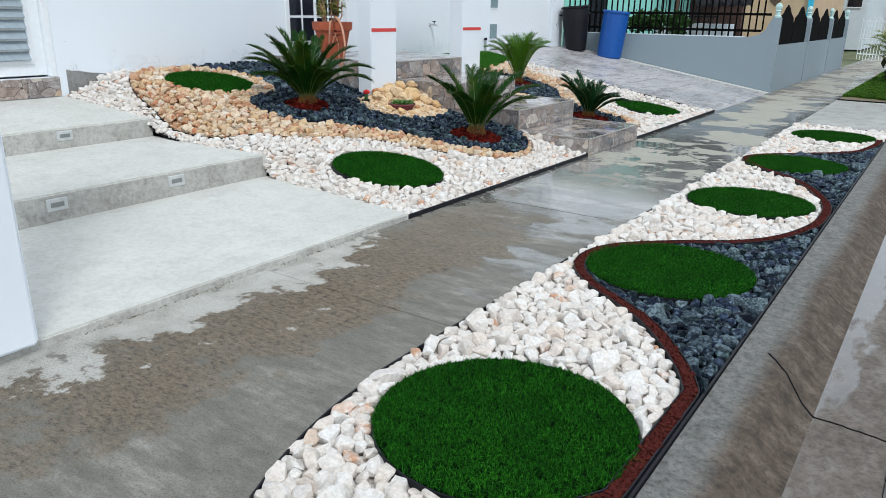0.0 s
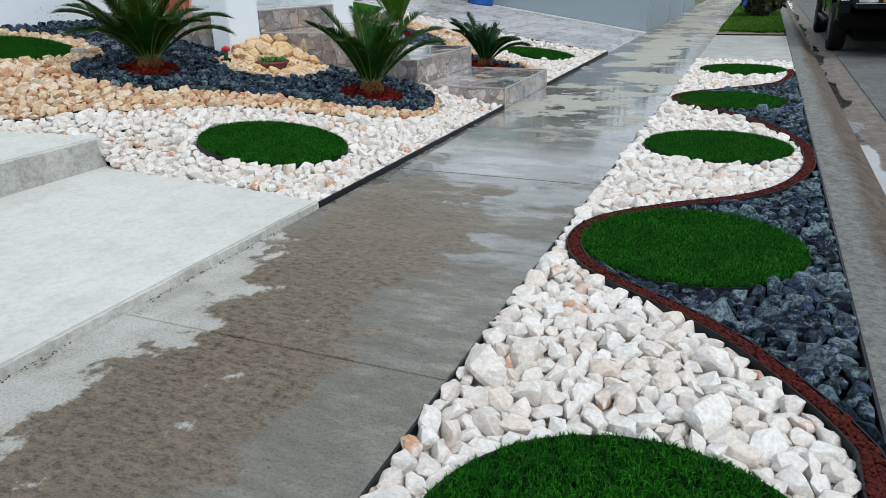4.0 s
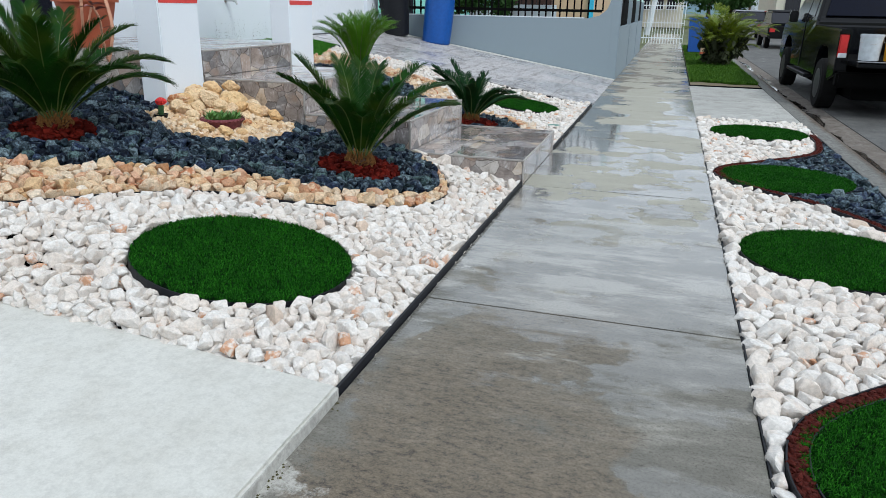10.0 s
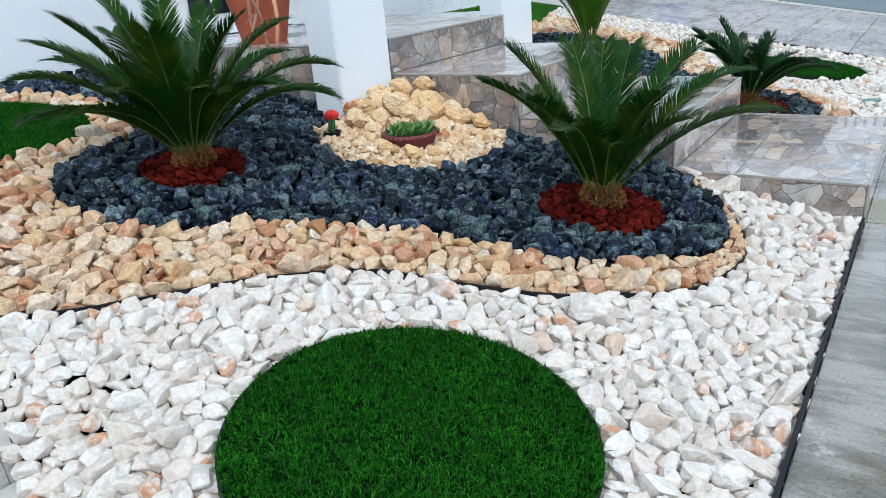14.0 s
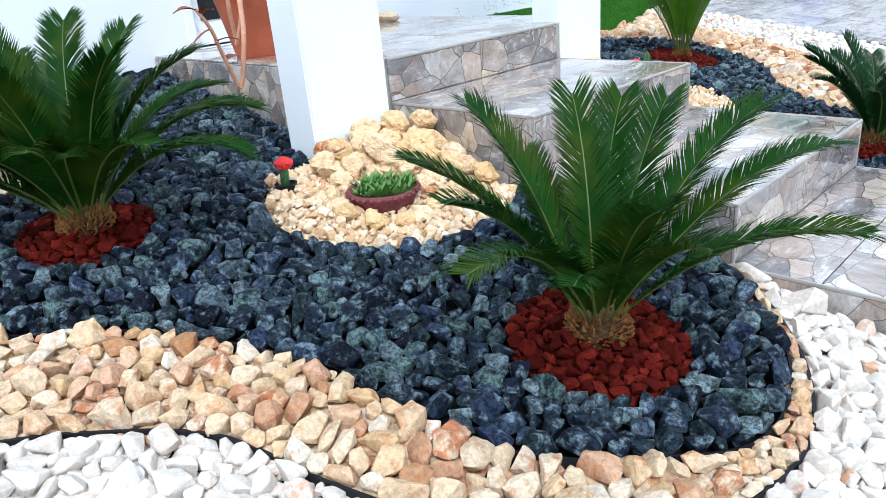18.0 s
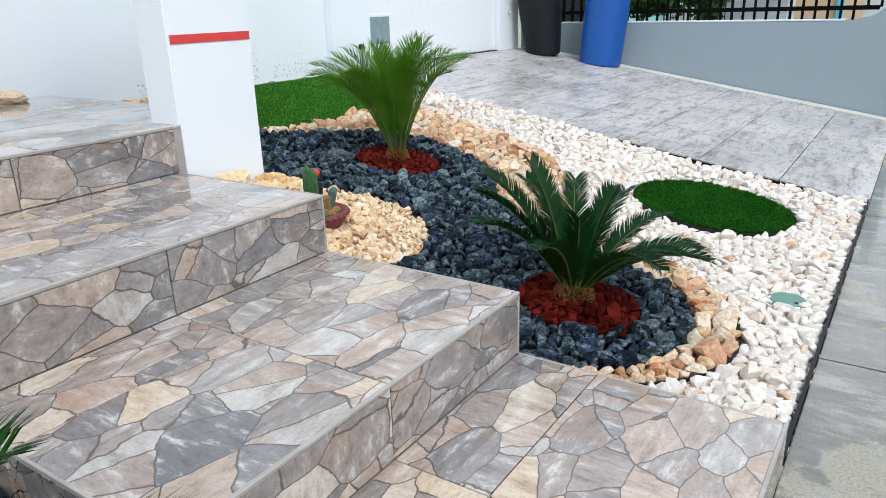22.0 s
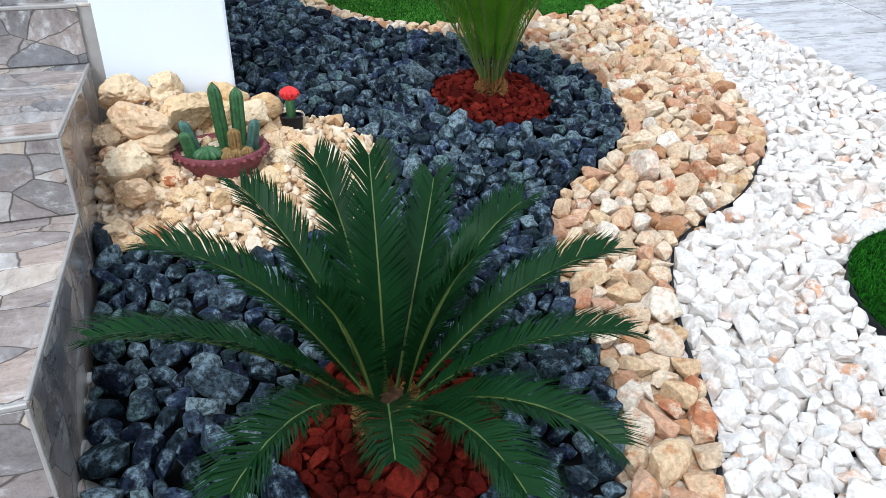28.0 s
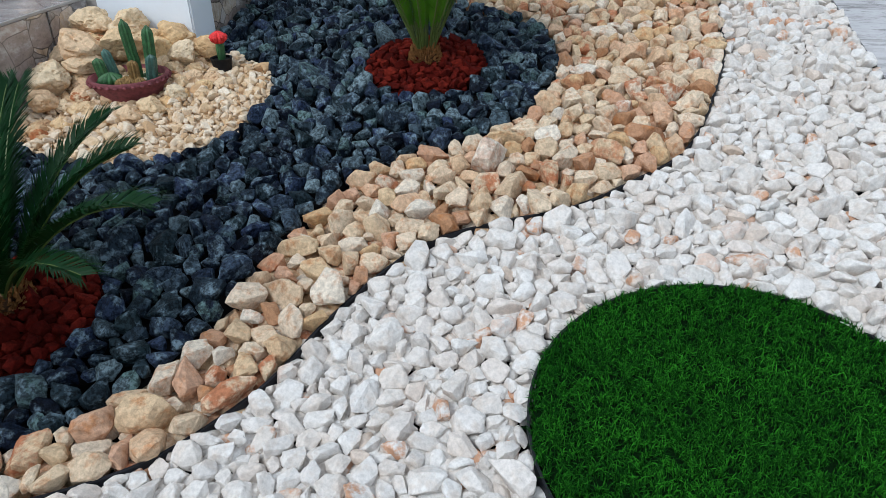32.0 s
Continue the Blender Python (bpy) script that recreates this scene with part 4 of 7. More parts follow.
# ---- porch, steps and columns ----
porch = thing("porch_floor", "raised porch floor of wet flagstone tiles", "porch", kind="structure")
part("porch_core", box(HOUSE_X + 0.001, -2.745, 9.46, 11.72, -0.1, 0.882), M_TILE_TRIM, porch)
for i in range(3):
    for j in range(2):
        x0 = -2.74 - 0.66 * (i + 1)
        y0 = 9.45 + 1.14 * j
        part("tile", box(x0 + 0.003, x0 + 0.657, y0 + 0.002, y0 + 1.137, 0.8825, 0.895, 0.003), M_TILE, porch)
for side, yy in ((9.448, 9.46), (11.72, 11.732)):
    for i in range(3):
        x0 = -2.74 - 0.66 * (i + 1)
        part("side_tile", box(x0 + 0.003, x0 + 0.657, side, yy, 0.30, 0.88, 0.002), M_TILE, porch)
steps = thing("tiled_steps", "broad wet steps clad in flagstone-pattern tiles", "steps")
for k in range(3):
    x1, z1 = STEPS[k]
    x0 = STEPS[k + 1][0]
    part("step_core", box(x0 - 0.02, x1 - 0.013, STEP_Y[0] + 0.013, STEP_Y[1] - 0.013, -0.1, z1 - 0.012), M_TILE_TRIM, steps)
    zlow = 0.0 if k == 0 else STEPS[k - 1][1]
    ym = (STEP_Y[0] + STEP_Y[1]) / 2 - 0.02
    for ya, yb in ((STEP_Y[0], ym), (ym, STEP_Y[1])):
        xs = x1 - 0.60
        for xa, xb in ((x0, xs), (xs, x1)):
            part("tread_tile", box(xa + 0.002, xb - 0.002, ya + 0.002, yb - 0.002, z1 - 0.012, z1, 0.002), M_TILE, steps)
        part("riser_tile", box(x1 - 0.013, x1 - 0.001, ya + 0.002, yb - 0.002, zlow + 0.001, z1 - 0.013, 0.002), M_TILE, steps)
    for ya in (STEP_Y[0], STEP_Y[1] - 0.012):
        for xa, xb in ((x0, x0 + 0.3), (x0 + 0.3, x1)):
            part("side_tile", box(xa + 0.002, xb - 0.014, ya + 0.0005, ya + 0.012, -0.05, z1 - 0.013, 0.002), M_TILE, steps)
    part("nosing", box(x1 - 0.012, x1 + 0.002, STEP_Y[0] - 0.001, STEP_Y[1] + 0.001, z1 - 0.012, z1 + 0.002, 0.003), M_TILE_TRIM, steps)
    for ya in (STEP_Y[0] - 0.001, STEP_Y[1] - 0.009):
        part("edge_trim", box(x0, x1 - 0.014, ya, ya + 0.010, z1 - 0.012, z1 + 0.002, 0.002), M_TILE_TRIM, steps)
        part("corner_trim", box(x1 - 0.011, x1 + 0.001, ya, ya + 0.010, zlow, z1 - 0.013, 0.002), M_TILE_TRIM, steps)
for ya, yb in ((STEP_Y[0], 10.47), (10.47, STEP_Y[1])):
    part("riser_tile", box(-2.743, -2.731, ya + 0.002, yb - 0.002, 0.677, 0.881, 0.002), M_TILE, steps)
part("nosing", box(-2.743, -2.729, STEP_Y[0], STEP_Y[1], 0.882, 0.897, 0.003), M_TILE_TRIM, steps)
for y0, y1, x1 in ((9.23, 9.72, -2.715), (11.26, 11.755, -2.738)):
    c = thing("porch_column", "square white rendered column with a red painted band", "column", "porch columns", "structure")
    part("shaft", box(x1 - 0.22, x1, y0, y1, 0.3, TOP, 0.008, 2), M_WALL, c)
    part("band", box(x1 - 0.0005, x1 + 0.003, y0 + 0.012, y1 - 0.006, 1.263, 1.304), M_RED_PAINT, c, "red painted band")

# black mould specks on the foot of the white wall
mr = np.random.default_rng(17)
for y0, y1, zb, n in ((6.5, 9.3, 0.80, 560), (12.4, 14.3, 0.82, 420)):
    sv, st = [], []
    for k in range(n):
        cy, cz = mr.uniform(y0, y1), zb + abs(mr.normal(scale=0.10))
        if noise.noise((cy * 1.7, 3.0, 0.0)) < -0.1:
            continue
        r0 = mr.uniform(0.002, 0.007)
        ang = np.sort(mr.uniform(0, 2 * math.pi, 7))
        j = len(sv)
        sv.append((HOUSE_X + 0.0015, cy, cz))
        sv += [(HOUSE_X + 0.001, cy + r0 * mr.uniform(0.5, 1.4) * math.cos(a), cz + r0 * mr.uniform(0.5, 1.2) * math.sin(a)) for a in ang]
        st += [(j, j + 1 + i, j + 1 + (i + 1) % 7) for i in range(7)]
    ob = new("mould_speck", raw_mesh("mould_speck", sv, st, plain("mould", (0.09, 0.095, 0.09), 0.9) if "mould" not in bpy.data.materials else bpy.data.materials["mould"]))
    tagged(ob, "dark mould specks at the foot of the white wall", "stain", kind="stuff")
    bm = bmesh.new()
    pts = [(y0 + (y1 - y0) * q, zb - 0.05 + 0.05 * max(0.0, noise.noise((q * 13.0 + y0, 0, 0))) + (0.10 * max(0.0, 1 - q * 4.5) if y0 < 10 else 0.0) + 0.02 * noise.noise((q * 60.0, 4, 0))) for q in np.linspace(0, 1, 40)]
    lo = [bm.verts.new((HOUSE_X + 0.002, y, zb - 0.4)) for y, _ in pts]
    hi = [bm.verts.new((HOUSE_X + 0.002, y, z)) for y, z in pts]
    for i in range(39):
        bm.faces.new((lo[i], lo[i + 1], hi[i + 1], hi[i]))
    tagged(part("flaked_render", bm, M_CEMENT), "bare cement where the white paint has flaked off", "stain", kind="structure")

# ---- stones ----


def stone_shape(seed, worn):
    """A broken stone: the hull of a few random points on a blocky body, with its edges worn where it is seen close."""
    rng = np.random.default_rng(seed)
    p = rng.normal(size=(16, 3))
    p /= (np.abs(p) ** 3.2).sum(1)[:, None] ** (1 / 3.2)
    p *= rng.uniform(0.82, 1.06, (16, 1))
    b = bmesh.new()
    vs = [b.verts.new(q) for q in p.tolist()]
    bmesh.ops.convex_hull(b, input=vs)
    bmesh.ops.delete(b, geom=[v for v in b.verts if not v.link_faces], context="VERTS")
    bmesh.ops.dissolve_limit(b, angle_limit=0.26, verts=b.verts[:], edges=b.edges[:])
    bmesh.ops.bevel(b, geom=b.edges[:], offset=0.08, segments=2 if worn > 1 else 1, profile=0.55, affect="EDGES", clamp_overlap=True)
    bmesh.ops.triangulate(b, faces=b.faces[:])
    if worn > 1:
        bmesh.ops.subdivide_edges(b, edges=[e for e in b.edges if e.calc_length() > 0.3], cuts=2, use_grid_fill=True)
        bmesh.ops.triangulate(b, faces=b.faces[:])
    for v in b.verts:
        v.co *= 1 + 0.07 * noise.noise(v.co * 2.6 + Vector((seed, 0, 0))) + (0.05 * noise.noise(v.co * 6.0 + Vector((seed, 5, 0))) if worn > 1 else 0.0)
    b.verts.index_update()
    v = np.array([w.co for w in b.verts])
    v = v - (v.max(0) + v.min(0)) / 2
    v = v / np.abs(v).max(0)
    f = np.array([[w.index for w in t.verts] for t in b.faces])
    b.free()
    return v, f


NEAR_SHAPES = [stone_shape(k, 2) for k in range(26)]
FAR_SHAPES = [stone_shape(k, 1) for k in range(26)]


def scatter(rng, x0, x1, y0, y1, gap, loose=0.21):
    """A loose hexagonal spread of points."""
    xs, ys = np.arange(x0, x1, gap), np.arange(y0, y1, gap * 0.87)
    gx, gy = np.meshgrid(xs, ys)
    gx = gx + (np.arange(len(ys)) % 2)[:, None] * gap / 2
    p = np.stack([gx.ravel(), gy.ravel()], 1)
    return p + rng.uniform(-loose, loose, p.shape) * gap


def turn(rng, tip):
    e = Euler((rng.uniform(-tip, tip), rng.uniform(-tip, tip), rng.uniform(0, 2 * math.pi)))
    return np.array(e.to_matrix())


def stone_cells(rng, seeds, samples, step, aspect, fit):
    """Share the samples of a zone out among seeds, each with a size and a long axis of its own; gives the middle, half axes and heading of each share."""
    n = len(seeds)
    grip, heading = np.exp(rng.normal(scale=0.23, size=n)), rng.uniform(0, math.pi, n)
    q = np.sqrt(rng.uniform(1.0, aspect, n))
    for again in (True, True, False):
        reach = 0.10
        lo = samples.min(0) - 2 * reach
        bins = {}
        for i, (bx, by) in enumerate(((seeds - lo) / reach).astype(int).tolist()):
            bins.setdefault((bx, by), []).append(i)
        deep = max(len(v) for v in bins.values())
        nx, ny = (((samples.max(0) - lo) / reach).astype(int) + 4).tolist()
        table = np.full((nx + 2, ny + 2, deep), -1)
        for (bx, by), v in bins.items():
            if 0 <= bx < nx + 2 and 0 <= by < ny + 2:
                table[bx, by, : len(v)] = v
        home = ((samples - lo) / reach).astype(int)
        best, owner = np.full(len(samples), 1e9), np.full(len(samples), -1)
        co, si = np.cos(heading), np.sin(heading)
        for dx in (-1, 0, 1):
            for dy in (-1, 0, 1):
                for k in range(deep):
                    idx = table[home[:, 0] + dx, home[:, 1] + dy, k]
                    d = samples - seeds[idx]
                    u, w = d[:, 0] * co[idx] + d[:, 1] * si[idx], d[:, 1] * co[idx] - d[:, 0] * si[idx]
                    far = np.where(idx >= 0, ((u / q[idx]) ** 2 + (w * q[idx]) ** 2) / grip[idx] ** 2, 1e9)
                    win = far < best
                    best[win], owner[win] = far[win], idx[win]
        got = owner >= 0
        own, pts = owner[got], samples[got]
        cnt = np.bincount(own, minlength=n).astype(float)
        safe = np.maximum(cnt, 1)
        mid = np.stack([np.bincount(own, pts[:, k], n) / safe for k in (0, 1)], 1)
        if again:
            seeds = np.where(cnt[:, None] > 0, seeds + 0.6 * (mid - seeds), seeds)
    off = pts - mid[own]
    xx, yy, xy = (np.bincount(own, v, n) / safe for v in (off[:, 0] ** 2, off[:, 1] ** 2, off[:, 0] * off[:, 1]))
    half, root = (xx + yy) / 2, np.sqrt(((xx - yy) / 2) ** 2 + xy**2)
    long, short = np.sqrt(half + root) * fit, np.sqrt(np.maximum(half - root, 1e-7)) * fit
    ok = cnt * step**2 > 0.00022
    return mid[ok], long[ok], short[ok], (0.5 * np.arctan2(2 * xy, xx - yy))[ok]


def packed(name, label, category, samples, gap, material, near, seed, z=None, single=290, step=0.008, aspect=1.85, tall=0.88, narrow=None, fill=True, sink=0.0, fit=1.83):
    """A bed of stones that lie close beside one another; those nearest the walk are stones of their own, the rest is joined."""
    rng = np.random.default_rng(seed)
    zf = height if z is None else (z if callable(z) else (lambda x, y: np.full(np.shape(x), z)))
    (x0, y0), (x1, y1) = samples.min(0), samples.max(0)
    keys = set(map(tuple, np.round(samples / step).astype(int).tolist()))

    def within(p):
        return p[[tuple(k) in keys for k in np.round(p / step).astype(int).tolist()]]

    seeds = within(scatter(rng, x0, x1, y0, y1, gap, 0.36))
    if narrow is not None:
        tight = within(scatter(rng, x0, x1, y0, y1, gap * 0.62, 0.3))
        seeds = np.vstack([seeds[narrow(seeds) > 2.0 * gap], tight[narrow(tight) <= 2.0 * gap]])
    mid, long, short, head = stone_cells(rng, seeds, samples, step, aspect, fit)
    zs = zf(mid[:, 0], mid[:, 1]) - sink
    verts, tris, count, alone = [], [], 0, []
    for rank, i in enumerate(np.argsort(near(mid[:, 0], mid[:, 1]))):
        a, b = long[i], short[i]
        c = tall * math.sqrt(a * b) * rng.uniform(0.72, 1.15)
        m = np.array(Euler((rng.uniform(-0.26, 0.26), rng.uniform(-0.26, 0.26), head[i] + rng.choice((0.0, math.pi)))).to_matrix())
        k = int(rng.integers(len(FAR_SHAPES)))
        place = np.array([mid[i, 0], mid[i, 1], zs[i] + c * 0.45 + rng.uniform(-0.002, 0.008)])
        if rank < single:
            alone.append((k, m, (a, b, c), place))
            continue
        v, f = FAR_SHAPES[k]
        verts.append((v * (a, b, c)) @ m.T + place)
        tris.append(f + count)
        count += len(v)
    for q in within(scatter(rng, x0, x1, y0, y1, gap * 0.72, 0.3)) if fill else ():
        s = gap * 0.5 * rng.uniform(0.8, 1.15)
        v, f = FAR_SHAPES[int(rng.integers(len(FAR_SHAPES)))]
        verts.append(v @ turn(rng, 1.0).T * s * (1, 1, 0.7) + np.array([q[0], q[1], float(zf(q[0], q[1])) - s * 0.72]))
        tris.append(f + count)
        count += len(v)
    ob = new(name, raw_mesh(name, np.concatenate(verts) if verts else np.zeros((0, 3)), np.concatenate(tris) if tris else np.zeros((0, 3), int), material))
    tagged(ob, label, category, kind="stuff")
    shared = {}
    for k, m, size, place in alone:
        if k not in shared:
            shared[k] = raw_mesh("stone", *NEAR_SHAPES[k], material)
        st = new("stone", shared[k])
        st.parent = ob
        st.matrix_basis = Matrix.LocRotScale(place.tolist(), Matrix(m.tolist()).to_quaternion(), size)
    return ob


def stones(name, label, category, pts, size, material, near, seed, lift=0.3, tip=0.4, spread=0.26, z=None, single=280):
    """A bed of stones at plan points: those nearest the walk are stones of their own, the rest is joined."""
    rng = np.random.default_rng(seed)
    pts, under = pts if isinstance(pts, tuple) else (pts, ())
    zs = height(pts[:, 0], pts[:, 1]) if z is None else np.full(len(pts), z)
    order = np.argsort(near(pts[:, 0], pts[:, 1]))
    verts, tris, count = [], [], 0
    alone = []
    for rank, i in enumerate(order):
        s = size * math.exp(rng.normal(scale=spread)) * 0.5
        s = min(s, size * 0.85)
        m = turn(rng, tip)
        k = int(rng.integers(len(FAR_SHAPES)))
        place = np.array([pts[i, 0], pts[i, 1], zs[i] + s * lift + rng.uniform(0, size * 0.07)])
        s = (s, s * rng.uniform(0.66, 0.92), s * rng.uniform(0.6, 0.84))
        if rank < single:
            alone.append((k, m, s, place))
            continue
        v, f = FAR_SHAPES[k]
        verts.append((v * s) @ m.T + place)
        tris.append(f + count)
        count += len(v)
    for q in under:
        s = size * 0.42 * rng.uniform(0.8, 1.2)
        v, f = FAR_SHAPES[int(rng.integers(len(FAR_SHAPES)))]
        verts.append(v @ turn(rng, 1.0).T * s + np.array([q[0], q[1], (height(q[0], q[1]) if z is None else z) - s * 0.75]))
        tris.append(f + count)
        count += len(v)
    ob = new(name, raw_mesh(name, np.concatenate(verts) if verts else np.zeros((0, 3)), np.concatenate(tris) if tris else np.zeros((0, 3), int), material))
    tagged(ob, label, category, kind="stuff")
    shared = {}
    for k, m, s, place in alone:
        if k not in shared:
            shared[k] = raw_mesh("stone", *NEAR_SHAPES[k], material)
        st = new("stone", shared[k])
        st.parent = ob
        st.matrix_basis = Matrix.LocRotScale(place.tolist(), Matrix(m.tolist()).to_quaternion(), s)
    return ob


# plan of the beds: lines between the white, tan and dark stones
A_WHITE_TAN = [(-4.70, 7.45), (-4.5, 7.12), (-4.1, 6.88), (-3.5, 6.75), (-3.0, 6.72), (-2.5, 6.78), (-2.2, 6.99), (-1.97, 7.38), (-1.78, 7.68), (-1.5, 7.93), (-1.15, 8.03), (-0.84, 8.15), (-0.63, 8.32), (-0.47, 8.56), (-0.40, 8.8), (-0.38, 9.0), (-0.42, 9.18), (-0.52, 9.38), (-0.68, 9.56), (-0.88, 9.74)]
A_TAN_DARK = [(-4.71, 7.7), (-4.66, 8.0), (-4.5, 8.3), (-4.2, 8.47), (-3.85, 8.48), (-3.42, 8.3), (-3.33, 7.97), (-3.18, 7.71), (-2.96, 7.57), (-2.73, 7.53), (-2.5, 7.58), (-2.3, 7.74), (-2.12, 7.96), (-1.84, 8.15), (-1.52, 8.28), (-1.22, 8.33), (-0.95, 8.38), (-0.74, 8.52), (-0.6, 8.7), (-0.5, 8.86), (-0.47, 9.01), (-0.49, 9.19), (-0.56, 9.36), (-0.66, 9.49), (-0.90, 9.73)]
A_PEA = [(-2.5, 8.78), (-2.38, 8.72), (-2.2, 8.72), (-2.03, 8.81), (-1.86, 8.98), (-1.78, 9.24), (-1.8, 9.5), (-1.9, 9.74)]
B_WHITE_TAN = [(-3.88, 14.5), (-3.75, 14.36), (-3.42, 14.28), (-2.95, 14.25), (-2.4, 14.12), (-2.1, 14.0), (-1.92, 13.82), (-1.75, 13.6), (-1.66, 13.38), (-1.55, 13.17), (-1.38, 13.03), (-1.12, 12.9), (-0.85, 12.8), (-0.58, 12.62), (-0.40, 12.38), (-0.31, 12.14), (-0.29, 11.92), (-0.36, 11.7), (-0.5, 11.52), (-0.66, 11.4), (-0.87, 11.24)]
B_TAN_DARK = [(-4.45, 12.12), (-4.25, 12.2), (-4.0, 12.28), (-3.72, 12.54), (-3.55, 12.78), (-3.35, 13.15), (-3.15, 13.4), (-2.86, 13.5), (-2.56, 13.48), (-2.31, 13.39), (-2.11, 13.2), (-2.0, 13.0), (-1.83, 12.81), (-1.6, 12.7), (-1.3, 12.62), (-1.02, 12.58), (-0.80, 12.5), (-0.61, 12.36), (-0.51, 12.16), (-0.48, 11.92), (-0.53, 11.73), (-0.62, 11.56), (-0.73, 11.44), (-0.95, 11.24)]
B_PEA = [(-2.68, 12.10), (-2.6, 12.17), (-2.4, 12.26), (-2.16, 12.25), (-1.97, 12.16), (-1.84, 12.0), (-1.79, 11.79), (-1.81, 11.55), (-1.92, 11.24)]
B_GRASS = [(-4.70, 12.42), (-4.40, 12.32), (-4.15, 12.36), (-3.94, 12.48), (-3.74, 12.68), (-3.64, 12.93), (-3.62, 13.3), (-3.66, 13.65), (-3.72, 14.0), (-3.84, 14.33), (-3.92, 14.66), (-3.94, 14.98), (-4.70, 14.98)]
STRIP_WAVE = [(2.62, 4.62), (2.60, 4.93), (2.48, 5.25), (2.22, 5.62), (1.98, 5.83), (1.7, 6.03), (1.52, 6.24), (1.45, 6.5), (1.53, 6.8), (1.83, 7.12), (2.2, 7.42), (2.42, 7.78), (2.54, 8.27), (2.54, 8.7), (2.46, 9.1), (2.2, 9.7), (1.76, 10.2), (1.47, 10.62), (1.51, 10.98), (1.85, 11.35), (2.36, 11.92), (2.52, 12.6), (2.54, 13.1)]
STRIP_START = [(1.66, 3.48), (1.85, 3.62), (2.1, 3.8), (2.34, 4.0), (2.52, 4.24), (2.60, 4.45), (2.62, 4.62)]
BED_A_PLAN = [(-0.017, 6.482), (-1.815, 6.68), (-1.84, 6.675), (-3.44, 6.62), (-3.47, 6.61), (-4.70, 6.455), (-4.70, 9.43), (-2.93, 9.43), (-2.93, 9.22), (-2.69, 9.22), (-2.69, 9.745), (-0.017, 9.745)]
BED_B_PLAN = [(-0.017, 11.225), (-2.69, 11.225), (-2.69, 11.77), (-2.93, 11.77), (-4.70, 11.75), (-4.70, 12.42), *B_GRASS[1:-1], (-3.94, 14.98), (-3.9, 14.815), (-0.017, 14.815)]
TURF = {"a": [(-0.855, 7.283), (-3.99, 7.81)], "b": [(-0.892, 14.05)], "s": [(2.03, 4.467), (1.967, 6.56), (1.957, 8.67), (1.956, 10.69), (1.995, 13.11)]}
TURF_R = 0.503
TURF_WIDE = {"a": 1.0, "b": 1.055, "s": 1.0}
RED = [(-2.76, 8.15, 0.25), (-1.0, 8.97, 0.28), (-2.70, 12.9, 0.28), (-0.98, 11.95, 0.275)]

a_wt, a_td, a_pea = smooth_line(A_WHITE_TAN), smooth_line(A_TAN_DARK), smooth_line(A_PEA)
b_wt, b_td, b_pea = smooth_line(B_WHITE_TAN), smooth_line(B_TAN_DARK), smooth_line(B_PEA)
wave = smooth_line(STRIP_WAVE)
start_line = smooth_line(STRIP_START)
wave[:, 0], start_line[:, 0] = np.minimum(wave[:, 0], 2.545), np.minimum(start_line[:, 0], 2.545)
A_IN = [*a_wt, (-2.7, 9.76), (-4.75, 9.76)]
A_DARK = [*a_td, (-2.7, 9.76), (-4.75, 9.76)]
A_PEA_IN = [*a_pea, (-2.72, 9.75), (-2.72, 8.95)]
B_IN = [*b_wt, (-2.7, 11.2), (-4.75, 11.7), (-4.75, 12.4), (-3.9, 12.6), (-3.9, 14.5)]
B_DARK = [*b_td, (-2.7, 11.2), (-4.75, 11.7), (-4.75, 12.2)]
B_PEA_IN = [*b_pea, (-2.72, 11.2), (-2.72, 12.0)]

rng = np.random.default_rng(5)


def line_gap(pts, line):
    """How far each point lies from a line."""
    q = np.asarray(line)
    out = [np.sqrt(((c[:, None, :] - q[None]) ** 2).sum(2).min(1)) for c in np.array_split(pts, len(pts) // 8000 + 1)]
    return np.concatenate(out)


def near_line(pts, line, d):
    return line_gap(pts, line) < d


def zone(plan, box4, keep, step=0.008):
    """Fine samples of the ground of one zone, with the turf and the red rings left out."""
    gx, gy = np.meshgrid(np.arange(box4[0], box4[1], step), np.arange(box4[2], box4[3], step))
    p = np.stack([gx.ravel(), gy.ravel()], 1)
    p = p[inside(plan, p[:, 0], p[:, 1])]
    for bed, places in TURF.items():
        for cx, cy in places:
            p = p[np.hypot(p[:, 0] - cx, p[:, 1] - cy) > TURF_R * TURF_WIDE[bed] + 0.003]
    for cx, cy, r in RED:
        p = p[np.hypot(p[:, 0] - cx, p[:, 1] - cy) > r]
    for test in keep:
        p = p[test(p)]
    return p


def in_(poly):
    return lambda p: inside(poly, p[:, 0], p[:, 1])


def out_(poly):
    return lambda p: ~inside(poly, p[:, 0], p[:, 1])


def off_(line, d):
    return lambda p: ~near_line(p, line, d)


BOX_A, BOX_B, BOX_S = (-4.75, 0.05, 6.4, 9.8), (-4.75, 0.05, 11.1, 15.1), (1.3, 2.7, 2.4, 14.2)
walk_a = lambda x, y: np.hypot(x + 0.2, y - 7.3)
walk_b = lambda x, y: np.hypot(x + 0.6, y - 13.0)
walk_s = lambda x, y: np.hypot(x - 2.0, y - 4.6)

